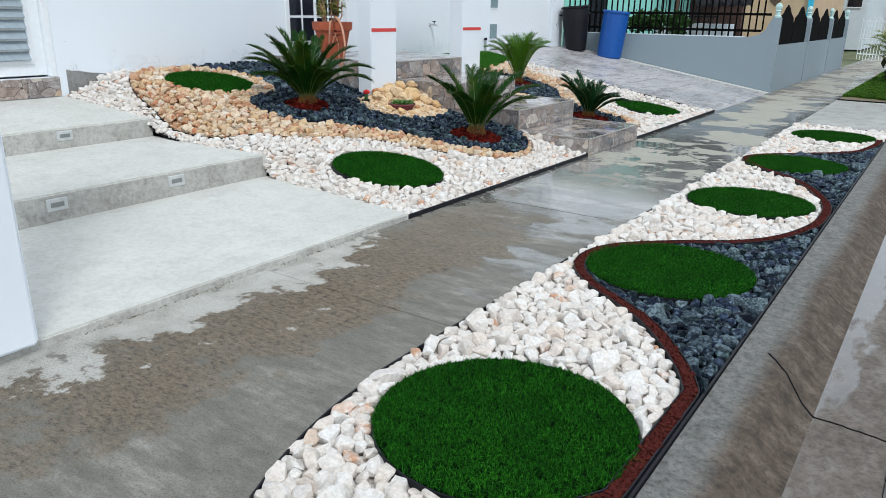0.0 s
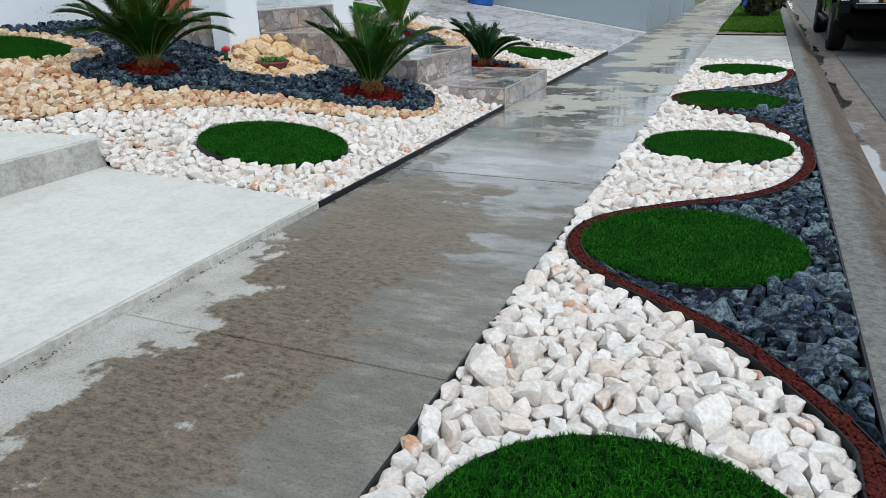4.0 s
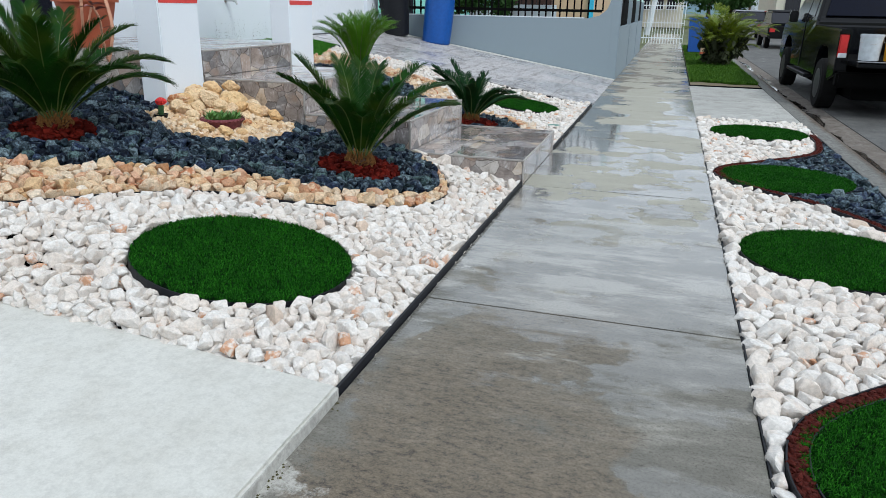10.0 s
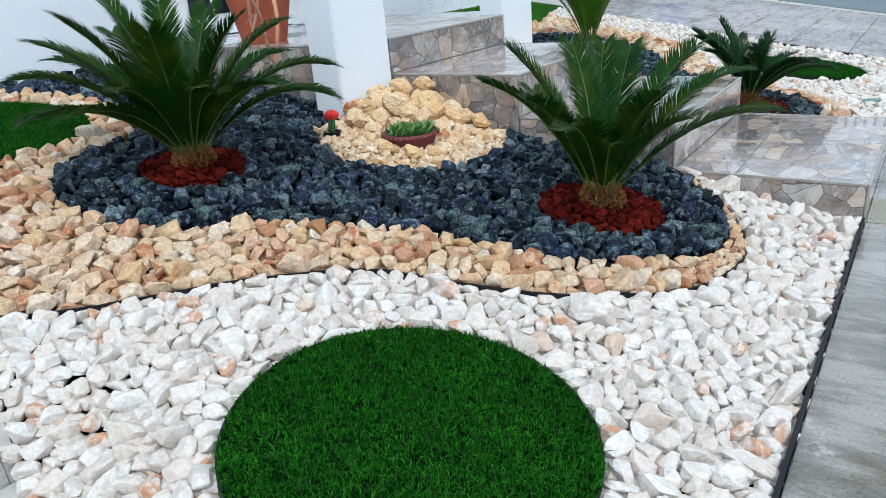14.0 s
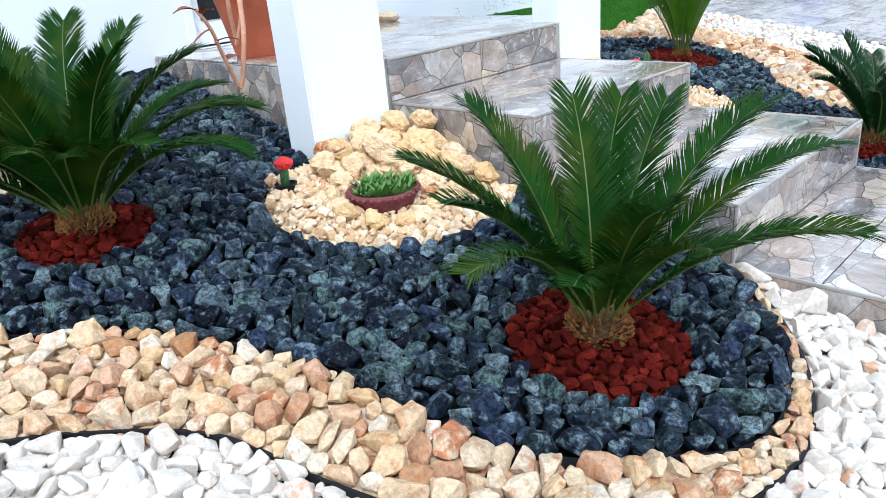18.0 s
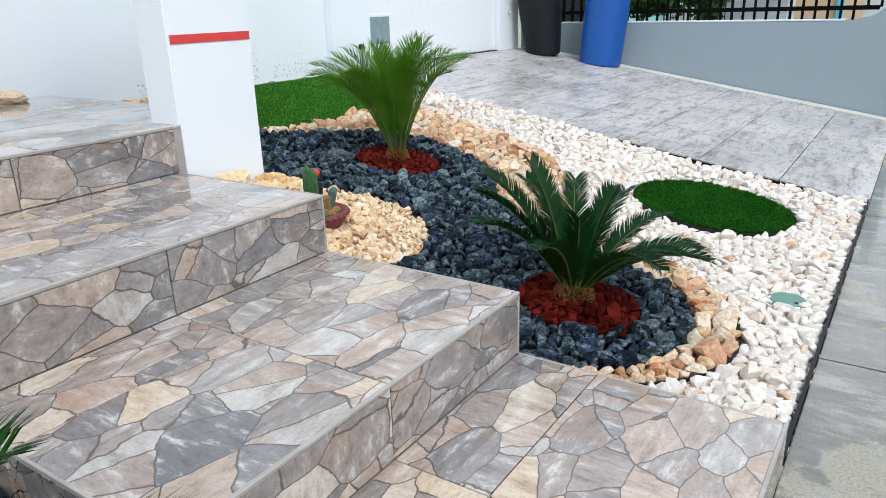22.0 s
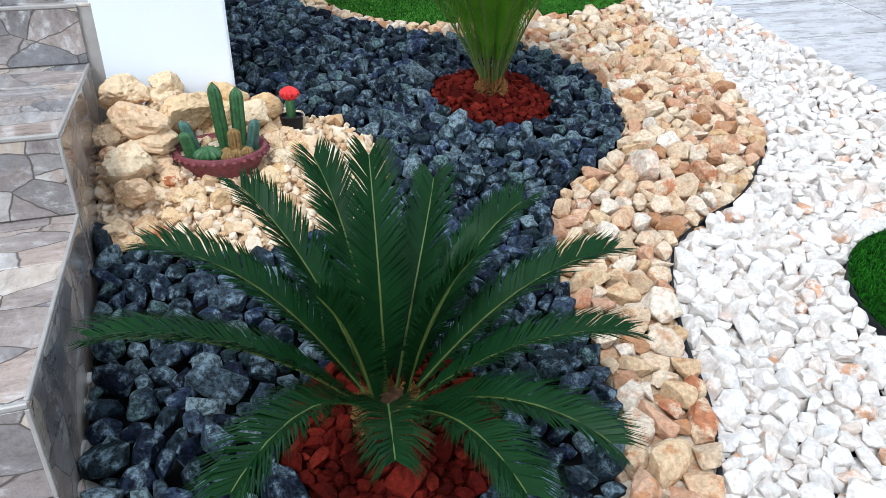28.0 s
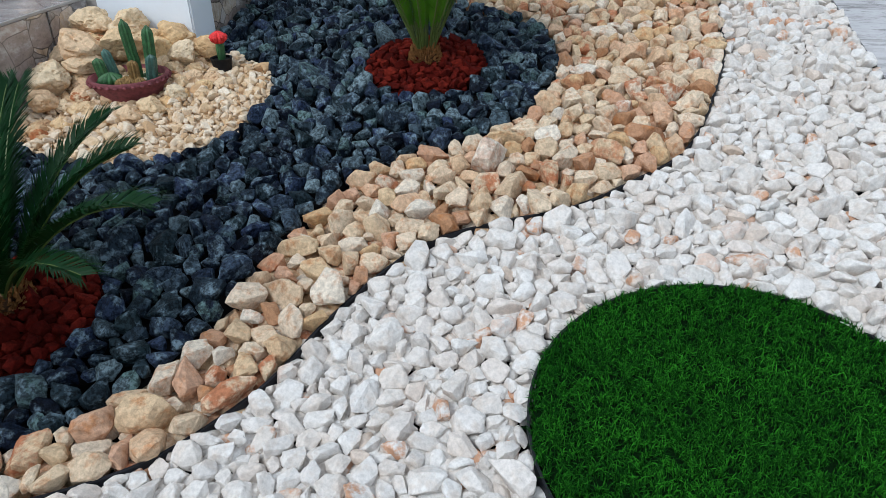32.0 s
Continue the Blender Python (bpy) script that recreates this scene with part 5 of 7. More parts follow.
def sheet(name, plan, step, material, z=None, drop=0.012):
    """A sheet of soil that follows the lie of the bed."""
    x0, y0 = np.min(plan, 0)
    x1, y1 = np.max(plan, 0)
    b = bmesh.new()
    nx, ny = int((x1 - x0) / step) + 1, int((y1 - y0) / step) + 1
    grid = {}
    for i in range(nx + 1):
        for j in range(ny + 1):
            x, y = x0 + (x1 - x0) * i / nx, y0 + (y1 - y0) * j / ny
            grid[i, j] = b.verts.new((x, y, (gz(x, y) if z is None else z) - drop))
    for i in range(nx):
        for j in range(ny):
            cx, cy = x0 + (x1 - x0) * (i + 0.5) / nx, y0 + (y1 - y0) * (j + 0.5) / ny
            if inside(plan, np.array([cx]), np.array([cy]))[0]:
                b.faces.new((grid[i, j], grid[i + 1, j], grid[i + 1, j + 1], grid[i, j + 1]))
    bmesh.ops.delete(b, geom=[v for v in b.verts if not v.link_faces], context="VERTS")
    return part(name, b, material)


tagged(sheet("bed_soil_south", [(-0.0, 6.49), (-1.83, 6.73), (-4.71, 6.5), (-4.71, 9.44), (-2.75, 9.44), (-2.75, 9.75), (0, 9.75)], 0.06, M_SOIL, drop=0.04), "dark soil under the stones", "soil", kind="structure")
tagged(sheet("bed_soil_north", [(0, 11.22), (-2.75, 11.22), (-2.75, 11.73), (-4.71, 11.73), (-4.71, 15.0), (-3.9, 15.0), (-3.9, 14.8), (0, 14.8)], 0.06, M_SOIL, drop=0.055), "dark soil under the stones", "soil", kind="structure")

def offset(line, d):
    t = np.gradient(line, axis=0)
    t /= np.linalg.norm(t, axis=1)[:, None] + 1e-9
    return line + d * np.stack([-t[:, 1], t[:, 0]], 1)


white_a = zone(BED_A_PLAN, BOX_A, [out_(A_IN), off_(a_wt, 0.008)])
packed("white_stone_bed", "broken white marble stones with a few pink ones", "stones", white_a, 0.066, M_WHITE_STONE, walk_a, 1, sink=0.012)
tan_a = zone(BED_A_PLAN, BOX_A, [in_(A_IN), out_(A_DARK), off_(a_wt, 0.008), off_(a_td, 0.004)])
packed("tan_stone_bed", "honey and tan limestone pieces in a curving band", "stones", tan_a, 0.073, M_TAN_STONE, walk_a, 2, narrow=lambda p: line_gap(p, a_wt) + line_gap(p, a_td))
dark_a = zone(BED_A_PLAN, BOX_A, [in_(A_DARK), out_(A_PEA_IN), off_(a_pea, 0.008), off_(a_td, 0.004)])
packed("dark_stone_bed", "dark blue-grey broken stones around the cycads", "stones", dark_a, 0.071, M_BLACK_STONE, walk_a, 3, tall=0.92, fill=False, fit=1.80)
white_b = zone(BED_B_PLAN, BOX_B, [out_(B_IN), off_(b_wt, 0.008), lambda p: np.hypot(p[:, 0] + 0.205, p[:, 1] - 12.67) > 0.066])
packed("white_stone_bed", "broken white marble stones beside the driveway", "stones", white_b, 0.063, M_WHITE_STONE, walk_b, 4, sink=0.014, fit=1.8)
lawn_edge = smooth_line(B_GRASS[:-1], 0.08)
tan_b = zone(BED_B_PLAN, BOX_B, [in_(B_IN), out_(B_DARK), off_(b_wt, 0.008), off_(b_td, 0.004)])
packed("tan_stone_bed", "honey and tan limestone pieces in a curving band", "stones", tan_b, 0.079, M_TAN_STONE, walk_b, 5, narrow=lambda p: line_gap(p, b_td) + np.minimum(line_gap(p, b_wt), line_gap(p, lawn_edge)))
dark_b = zone(BED_B_PLAN, BOX_B, [in_(B_DARK), out_(B_PEA_IN), off_(b_pea, 0.008), off_(b_td, 0.004)])
packed("dark_stone_bed", "dark blue-grey broken stones around the cycads", "stones", dark_b, 0.071, M_BLACK_STONE, walk_b, 6, tall=0.92, fill=False, fit=1.80)
STRIP_LEFT = smooth_line([(2.58, 3.22), (2.2, 3.24), (1.85, 3.32), (1.66, 3.5), (1.54, 3.75), (1.45, 4.05), (1.40, 4.4), (1.375, 5.0), (1.37, 9.0), (1.37, 14.12)])
tagged(part("strip_soil", slab([*STRIP_LEFT, (2.598, 14.12), (2.598, 3.2)], -0.15, -0.055), M_SOIL), "dark soil of the planting strip", "soil", kind="structure")
corner = STRIP_LEFT[STRIP_LEFT[:, 1] < 5.0]
part("slab", slab([(0.0, 2.723), (2.596, 2.723), (2.596, 3.2), *[(x - 0.008, y) for x, y in corner], (1.366, 5.067), (0.0, 5.067)], -0.15, 0.0), M_SIDEWALK, pave)
S_PLAN = [*(STRIP_LEFT + [-0.002, 0.0]), (2.583, 14.11), (2.583, 3.22)]
wave_all = np.vstack([start_line[:-1], wave])
wave_all[:, 0] = np.minimum(wave_all[:, 0], 2.545)
DARK_SIDE = [*wave, (2.7, 12.9), (2.7, 4.62)]
bare = lambda p: ~((p[:, 1] > 12.25) & (p[:, 1] < 12.42) & (p[:, 0] > 1.75) & (p[:, 0] < 2.25))
white_s = zone(S_PLAN, BOX_S, [out_(DARK_SIDE), off_(wave_all, 0.038), bare])
packed("white_stone_bed", "broken white marble stones in the planting strip", "stones", white_s, 0.069, M_WHITE_STONE, walk_s, 7, z=-0.026, fit=1.92)
dark_s = zone(S_PLAN, BOX_S, [in_(DARK_SIDE), off_(wave_all, 0.038)])
packed("dark_stone_bed", "dark blue-grey broken stones in the planting strip", "stones", dark_s, 0.071, M_BLACK_STONE, walk_s, 8, z=-0.024, tall=0.92, fill=False, fit=1.80)
# fine gravel and red stone
for pea, poly, bx, nr, seed in ((a_pea, A_PEA_IN, (-2.75, -1.7, 8.6, 9.8), walk_a, 9), (b_pea, B_PEA_IN, (-2.75, -1.7, 11.2, 12.4), walk_b, 10)):
    p = scatter(rng, *bx, 0.032, 0.38)
    p = p[inside(poly, p[:, 0], p[:, 1])]
    u = scatter(rng, *bx, 0.02)
    p = (p, u[inside(poly, u[:, 0], u[:, 1])])
    stones("pea_gravel", "fine cream and honey pea gravel", "gravel", p, 0.036, M_PEA, nr, seed, single=120, lift=0.75, tip=0.8, spread=0.3)
for cx, cy, r in RED:
    gx, gy = np.meshgrid(np.arange(cx - r, cx + r, 0.005), np.arange(cy - r, cy + r, 0.005))
    disc = np.stack([gx.ravel(), gy.ravel()], 1)
    disc = disc[np.hypot(disc[:, 0] - cx, disc[:, 1] - cy) < r]
    heap = lambda x, y: height(x, y) + 0.012 + 0.028 * np.maximum(0.0, 1 - ((x - cx) ** 2 + (y - cy) ** 2) / r**2)
    packed("red_lava_ring", "dark red lava stones round the cycad trunk", "stones", disc, 0.042, M_RED_STONE, lambda x, y: np.hypot(x, y - cy), 20 + int(r * 1000), z=heap, single=120, step=0.005, aspect=1.9)

# edging
low, high = (lambda x, y: gz(x, y) - 0.05), (lambda x, y: gz(x, y) + 0.032)
for nm, line in (("garden_edging", a_wt), ("garden_edging", a_pea), ("garden_edging", b_wt), ("garden_edging", b_pea), ("garden_edging", a_td[len(a_td) // 3 :])):
    tagged(part(nm, ribbon(line, 0.009, low, lambda x, y: gz(x, y) + 0.010), M_EDGING), "black plastic garden edging set between stones", "edging", "bed edgings")
for y0, y1 in ((6.49, 9.74), (11.23, 14.8)):
    tagged(part("garden_edging", ribbon([(-0.009, y0), (-0.009, y1)], 0.011, lambda x, y: -0.05, lambda x, y: 0.032), M_EDGING), "black plastic edging along the sidewalk", "edging", "bed edgings")
tagged(part("garden_edging", ribbon(STRIP_LEFT, 0.007, lambda x, y: -0.05, lambda x, y: 0.004), M_EDGING), "black plastic edging of the planting strip", "edging", "strip edgings")
tagged(part("garden_edging", ribbon([(2.590, 3.2), (2.590, 14.12)], 0.010, lambda x, y: -0.05, lambda x, y: 0.012), M_EDGING), "black plastic edging of the planting strip", "edging", "strip edgings")
tagged(part("garden_edging", ribbon([(1.36, 14.12), (2.59, 14.12)], 0.008, lambda x, y: -0.05, lambda x, y: 0.006), M_EDGING), "black plastic edging of the planting strip", "edging", "strip edgings")
wv = thing("wave_edging", "double black edging filled with brown rubber, winding through the strip", "edging")
part("filling", ribbon(wave_all, 0.058, lambda x, y: -0.05, lambda x, y: 0.014), M_BROWN_EDGE, wv, "brown rubber filling")
for d in (-0.032, 0.032):
    part("rim", ribbon(offset(wave_all, d), 0.005, lambda x, y: -0.05, lambda x, y: 0.021), M_EDGING, wv)
crumb = scatter(rng, 1.35, 2.6, 2.9, 14.2, 0.014)
crumb = crumb[near_line(crumb, wave_all, 0.026)]
stones("rubber_mulch", "brown rubber crumbs between the edgings", "mulch", crumb, 0.02, M_BROWN_EDGE, walk_s, 31, z=0.012, single=60)

# turf
grng = np.random.default_rng(11)


def blades(pts, length, width, lean, zfun):
    n = len(pts)
    a, tilt = grng.uniform(0, 2 * math.pi, n), np.abs(grng.normal(scale=lean, size=n))
    h = length * grng.uniform(0.7, 1.15, n)
    d = np.stack([np.cos(a), np.sin(a)], 1)
    s = np.stack([-np.sin(a), np.cos(a)], 1) * width / 2
    z = zfun(pts[:, 0], pts[:, 1])
    root = np.concatenate([pts, z[:, None]], 1)
    mid = root + np.concatenate([d * (h * tilt * 0.35)[:, None], (h * 0.6)[:, None]], 1)
    tip = root + np.concatenate([d * (h * tilt)[:, None], (h * (1 - 0.25 * tilt))[:, None]], 1)
    side = np.concatenate([s, np.zeros((n, 1))], 1)
    v = np.stack([root - side, root + side, mid + side * 0.8, mid - side * 0.8, tip], 1).reshape(-1, 3)
    k = np.arange(n)[:, None] * 5
    t = np.stack([k + [0, 1, 2], k + [0, 2, 3], k + [3, 2, 4]], 1).reshape(-1, 3)
    return v, t


def tufts(p, each, spread):
    """Several blades out of each tuft."""
    return np.repeat(p, each, axis=0) + grng.normal(scale=spread, size=(len(p) * each, 2))


def disc_points(n, r):
    a, q = grng.uniform(0, 2 * math.pi, n), np.sqrt(grng.uniform(0, 1, n)) * r
    p = tufts(np.stack([q * np.cos(a), q * np.sin(a)], 1), 6, 0.003)
    return p[np.hypot(p[:, 0], p[:, 1]) < r]


DISC = raw_mesh("grass_pile", *blades(disc_points(8200, TURF_R - 0.002), 0.021, 0.0031, 0.75, lambda x, y: np.zeros(len(x))), M_TURF)
for bed, places in TURF.items():
    for cx, cy in places:
        zc = -0.006 if bed == "s" else gz(cx, cy) + (0.008 if bed == "b" else -0.006)
        slope = 0.0 if bed == "s" else (gz(cx + 0.4, cy) - gz(cx - 0.4, cy)) / 0.8
        ob = thing("turf_disc", "round mat of dark green artificial turf with black rim", "turf", "turf discs", at=(cx, cy, zc + 0.012))
        ob.rotation_euler = (0, -math.atan(slope), random.uniform(0, 0.02))
        ob.scale = (TURF_WIDE[bed], TURF_WIDE[bed], 1)
        part("backing", lathe([(TURF_R - 0.01, -0.05), (TURF_R - 0.01, 0.004)], 64), M_TURF_BASE, ob)
        ring = np.array([(TURF_R * math.cos(t), TURF_R * math.sin(t)) for t in np.linspace(0, 2 * math.pi, 72, endpoint=False)])
        part("rim", ribbon(ring, 0.006, lambda x, y: -0.05, lambda x, y: 0.006, True), M_EDGING, ob, "black plastic rim")
        g = new("turf_surface", DISC)
        g.parent = ob
        g.location = (0, 0, 0.003)
        g.rotation_euler = (0, 0, random.uniform(0, 6.28))
lawn_plan = [*lawn_edge, (-4.715, 14.98), (-4.715, 12.4)]
p = np.stack([grng.uniform(-4.71, -3.55, 80000), grng.uniform(12.25, 15.0, 80000)], 1)
p = p[inside(lawn_plan, p[:, 0], p[:, 1])]
tl = tagged(sheet("turf_lawn", lawn_plan, 0.05, M_TURF_BASE, drop=-0.012), "strip of dark green artificial turf under the house wall", "turf")
pile = new("turf_surface", raw_mesh("turf_surface", *blades(p, 0.015, 0.005, 1.0, lambda x, y: height(x, y) + 0.012), M_TURF_LIGHT))
pile.parent = tl
part("rim", ribbon(lawn_edge, 0.006, low, lambda x, y: gz(x, y) + 0.022), M_EDGING, tl, "black plastic rim")

# ---- driveway ----
dr = thing("driveway", "driveway of long pale grey wood-grain tiles sloping up to the garage", "driveway", kind="structure")
b = slab([(0.0, 14.81), (0.0, 18.93), (HOUSE_X, 18.93), (HOUSE_X, 15.0), (-3.9, 15.0), (-3.9, 14.81)], -0.15, lambda x, y: drive_z(x) - 0.012)
part("bed", b, M_SOIL, dr)
TW = 0.60
for i in range(8):
    for j in range(4):
        xa, xb = -TW * i, max(-TW * (i + 1), HOUSE_X)
        ya, yb = 14.82 + 0.98 * j, min(14.82 + 0.98 * (j + 1), 18.68)
        if xa <= HOUSE_X:
            continue
        plan = [(xa - 0.004, ya + 0.004), (xa - 0.004, yb - 0.004), (xb + 0.004, yb - 0.004), (xb + 0.004, ya + 0.004)]
        if j == 0 and xa <= -3.9:
            plan[0], plan[3] = (xa - 0.004, 15.004), (xb + 0.004, 15.004)
        elif j == 0 and xb < -3.9:
            plan[3:] = [(xb + 0.004, 15.004), (-3.9, 15.004), (-3.9, ya + 0.004)]
        part("tile", slab(plan, lambda x, y: drive_z(x) - 0.014, lambda x, y: drive_z(x)), M_DRIVE, dr)
for i in range(5):
    xa, xb = -1.0 * i, max(-1.0 * (i + 1), HOUSE_X)
    part("border", slab([(xa - 0.004, 18.69), (xa - 0.004, 18.93), (xb + 0.004, 18.93), (xb + 0.004, 18.69)], lambda x, y: drive_z(x) - 0.02, lambda x, y: drive_z(x) + 0.004), M_PAD, dr, "plain concrete border")

# ---- plants ----


def frond(name, parent, length, azim, elev, droop, leaf, pairs, seed, leaf_mat, dense=1.0, vee=0.45, origin=(0, 0, 0), bend=2.1, low=0.08, grow=3.0):
    """One cycad frond: an arching midrib with two dense rows of narrow leaflets."""
    r = np.random.default_rng(seed)
    n = 26
    s = np.linspace(0, 1, n)
    ang = elev - droop * s**bend
    step = length / (n - 1)
    x = np.concatenate([[0], np.cumsum(np.cos(ang[:-1]) * step)])
    z = np.concatenate([[0], np.cumsum(np.sin(ang[:-1]) * step)])
    az = azim + r.normal(scale=0.10) * s**2
    pts = np.stack([x * np.cos(az), x * np.sin(az), z], 1) + np.array(origin)
    side0 = np.array([-math.sin(azim), math.cos(azim), 0.0])
    verts, tris = [], []
    for i in range(pairs):
        u = low + (1 - low) * (i + 0.5) / pairs
        k = u * (n - 1)
        a = int(min(k, n - 2))
        p = pts[a] + (pts[a + 1] - pts[a]) * (k - a)
        d = pts[a + 1] - pts[a]
        d /= np.linalg.norm(d)
        up = np.cross(d, side0)
        up /= np.linalg.norm(up)
        if up[2] < 0:
            up = -up
        ln = leaf * min(1.0, 0.15 + grow * (u - low)) * (1.0 if u < 0.85 else 1.0 - 0.42 * ((u - 0.85) / 0.15) ** 1.5)
        for sg in (-1, 1):
            fw = 0.70 + 0.42 * u + r.normal(scale=0.05)
            w = side0 * sg * math.cos(fw * 0.9) + d * math.sin(fw * 0.9) + up * (vee + r.normal(scale=0.06))
            w /= np.linalg.norm(w)
            q = p + w * ln * r.uniform(0.92, 1.06)
            q = q + np.array([0, 0, -0.16 * ln]) + d * ln * 0.10
            m = p + w * ln * 0.55
            wd = d * 0.0056 * dense
            j = len(verts)
            verts += [p - wd * 0.8, p + wd * 0.8, m - wd, m + wd, q]
            tris += [(j, j + 1, j + 3), (j, j + 3, j + 2), (j + 2, j + 3, j + 4)]
    ob = part(name, tube(pts[::3].tolist() + [pts[-1].tolist()], 0.0052, 6, 0.0016), M_RACHIS, parent)
    lf = new("foliage", raw_mesh("foliage", verts, tris, leaf_mat))
    lf.parent = ob
    tagged(lf, kind="stuff")
    return ob


def cycad(label, at, fronds, rise, leaf, seed, leaf_mat, trunk_h, trunk_r, dense=1.0, bend=2.1, vee=0.45, low=0.08, arch=1.0, pairs=170, grow=3.0):
    """A cycad. fronds: heading in degrees, reach and height of each tip over a point that lies rise above the ground."""
    r = np.random.default_rng(seed)
    x, y = at
    ob = thing("cycad", label, "cycad", at=(x, y, gz(x, y)))
    b = lathe([(trunk_r * 0.8, -0.02), (trunk_r, trunk_h * 0.4), (trunk_r * 0.94, trunk_h * 0.7), (trunk_r * 0.55, trunk_h)], 18)
    for v in b.verts:
        v.co += Vector(r.normal(scale=0.006, size=3).tolist())
    tr = part("trunk", b, M_TRUNK, ob, "short brown trunk of old leaf bases")
    sv, st = [], []
    for k in range(340):
        a, h = k * 2.39996 + r.normal(scale=0.2), (k + 0.5) / 340
        rad = trunk_r * (0.86 + 0.9 * h - 1.2 * h**2)
        p = np.array([rad * math.cos(a), rad * math.sin(a), trunk_h * (0.15 + 0.9 * h)])
        out = np.array([math.cos(a), math.sin(a), 0.5 + 1.6 * h])
        out /= np.linalg.norm(out)
        t = np.array([-math.sin(a), math.cos(a), 0]) * r.uniform(0.005, 0.010)
        q = p + out * r.uniform(0.010, 0.030) * (1 + 1.1 * h**3)
        j = len(sv)
        sv += [p - t, p + t, q - t * 0.4, q + t * 0.4, p + out * 0.014 + np.array([math.cos(a), math.sin(a), 0]) * 0.012]
        st += [(j, j + 1, j + 3), (j, j + 3, j + 2), (j, j + 4, j + 2), (j + 1, j + 3, j + 4)]
    sc = new("old_leaf_base", raw_mesh("leaf_bases", sv, st, M_SCALE))
    sc.parent = tr
    for k, (head, reach, tip) in enumerate(fronds):
        az = radians(head)
        o = np.array([0.5 * trunk_r * math.cos(az), 0.5 * trunk_r * math.sin(az), trunk_h * 0.86])
        across, up = max(reach - 0.5 * trunk_r, 0.06), tip + rise - o[2]
        steep = math.atan2(up, across)
        droop = (0.42 + 0.75 * max(0.0, 1.3 - steep)) * r.uniform(0.9, 1.1) * arch
        u = np.linspace(0, 1, 26)[:-1]
        turn_down = droop * u**bend
        chord = np.array([np.cos(turn_down).mean(), -np.sin(turn_down).mean()])
        elev = steep - math.atan2(chord[1], chord[0])
        length = math.hypot(across, up) / np.hypot(*chord)
        frond("frond", ob, length, az, elev, droop, leaf, int(pairs * length / 0.7), seed * 100 + k, leaf_mat, dense, vee, origin=tuple(o), bend=bend, low=low, grow=grow)
    return ob


def fountain(seed, count, reach, tip):
    """Tips of fronds that rise steeply and arch over all round."""
    r = np.random.default_rng(seed)
    out = []
    for k in range(count):
        f = ((k + 0.5) / count) ** 0.7
        out.append((math.degrees(k * 2.39996) + r.normal(scale=8), reach[0] + (reach[1] - reach[0]) * f + r.normal(scale=0.03), tip[0] + (tip[1] - tip[0]) * f**1.6 + r.normal(scale=0.03)))
    return out


WEST_FRONDS = [(147, 0.41, 0.72), (114, 0.46, 0.67), (59, 0.51, 0.58), (55, 0.70, 0.37), (-155, 0.29, 0.75), (-107, 0.44, 0.69), (-136, 0.57, 0.59), (-117, 0.63, 0.47), (30, 0.69, 0.25), (-92, 0.66, 0.32), (-62, 0.56, 0.42), (-30, 0.55, 0.40), (2, 0.60, 0.36), (85, 0.60, 0.42), (175, 0.55, 0.6), (-20, 0.50, 0.36), (-75, 0.58, 0.32), (20, 0.36, 0.62), (-50, 0.34, 0.62), (130, 0.6, 0.42), (-165, 0.6, 0.5)]
STEP_FRONDS = [(-163, 0.39, 0.66), (133, 0.33, 0.64), (115, 0.36, 0.62), (94, 0.51, 0.59), (63, 0.55, 0.59), (49, 0.73, 0.46), (7, 0.66, 0.39), (-129, 0.53, 0.57), (-103, 0.54, 0.53), (-77, 0.70, 0.46), (-38, 0.47, 0.52), (-62, 0.50, 0.36), (-18, 0.50, 0.42), (160, 0.52, 0.42)]
LOW_FRONDS = [(-118, 0.53, 0.38), (-75, 0.58, 0.35), (-38, 0.61, 0.28), (-14, 0.48, 0.25), (12, 0.55, 0.17), (59, 0.54, 0.22), (87, 0.57, 0.31), (116, 0.46, 0.38), (140, 0.44, 0.40), (172, 0.25, 0.53), (-173, 0.42, 0.48), (-139, 0.43, 0.45), (35, 0.56, 0.14)]
cycad("broad dark green cycad in a ring of red lava stone", (-2.74, 8.15), WEST_FRONDS, 0.05, 0.155, 3, M_CYCAD, 0.085, 0.088, 0.85, 2.1, 0.22, 0.12, 1.15)
cycad("green cycad with upright fronds beside the tiled steps", (-1.0, 8.97), STEP_FRONDS, 0.075, 0.15, 7, M_CYCAD, 0.10, 0.09, 0.72, 2.1, 0.28, 0.12)
cycad("fresh light green cycad with steep arching fronds", (-2.70, 12.9), fountain(12, 29, (0.14, 0.60), (0.74, 0.54)), 0.05, 0.16, 12, M_CYCAD_LIGHT, 0.08, 0.06, 0.55, 2.9, 0.3, 0.18, 1.8, 80, 1.7)
cycad("low dark green cycad with spreading fronds", (-1.0, 11.94), [*LOW_FRONDS, (60, 0.2, 0.40), (-60, 0.18, 0.36)], 0.11, 0.122, 5, M_CYCAD_DARK, 0.09, 0.075, 0.75, 2.1, 0.35)

# ---- rocks and bowls ----


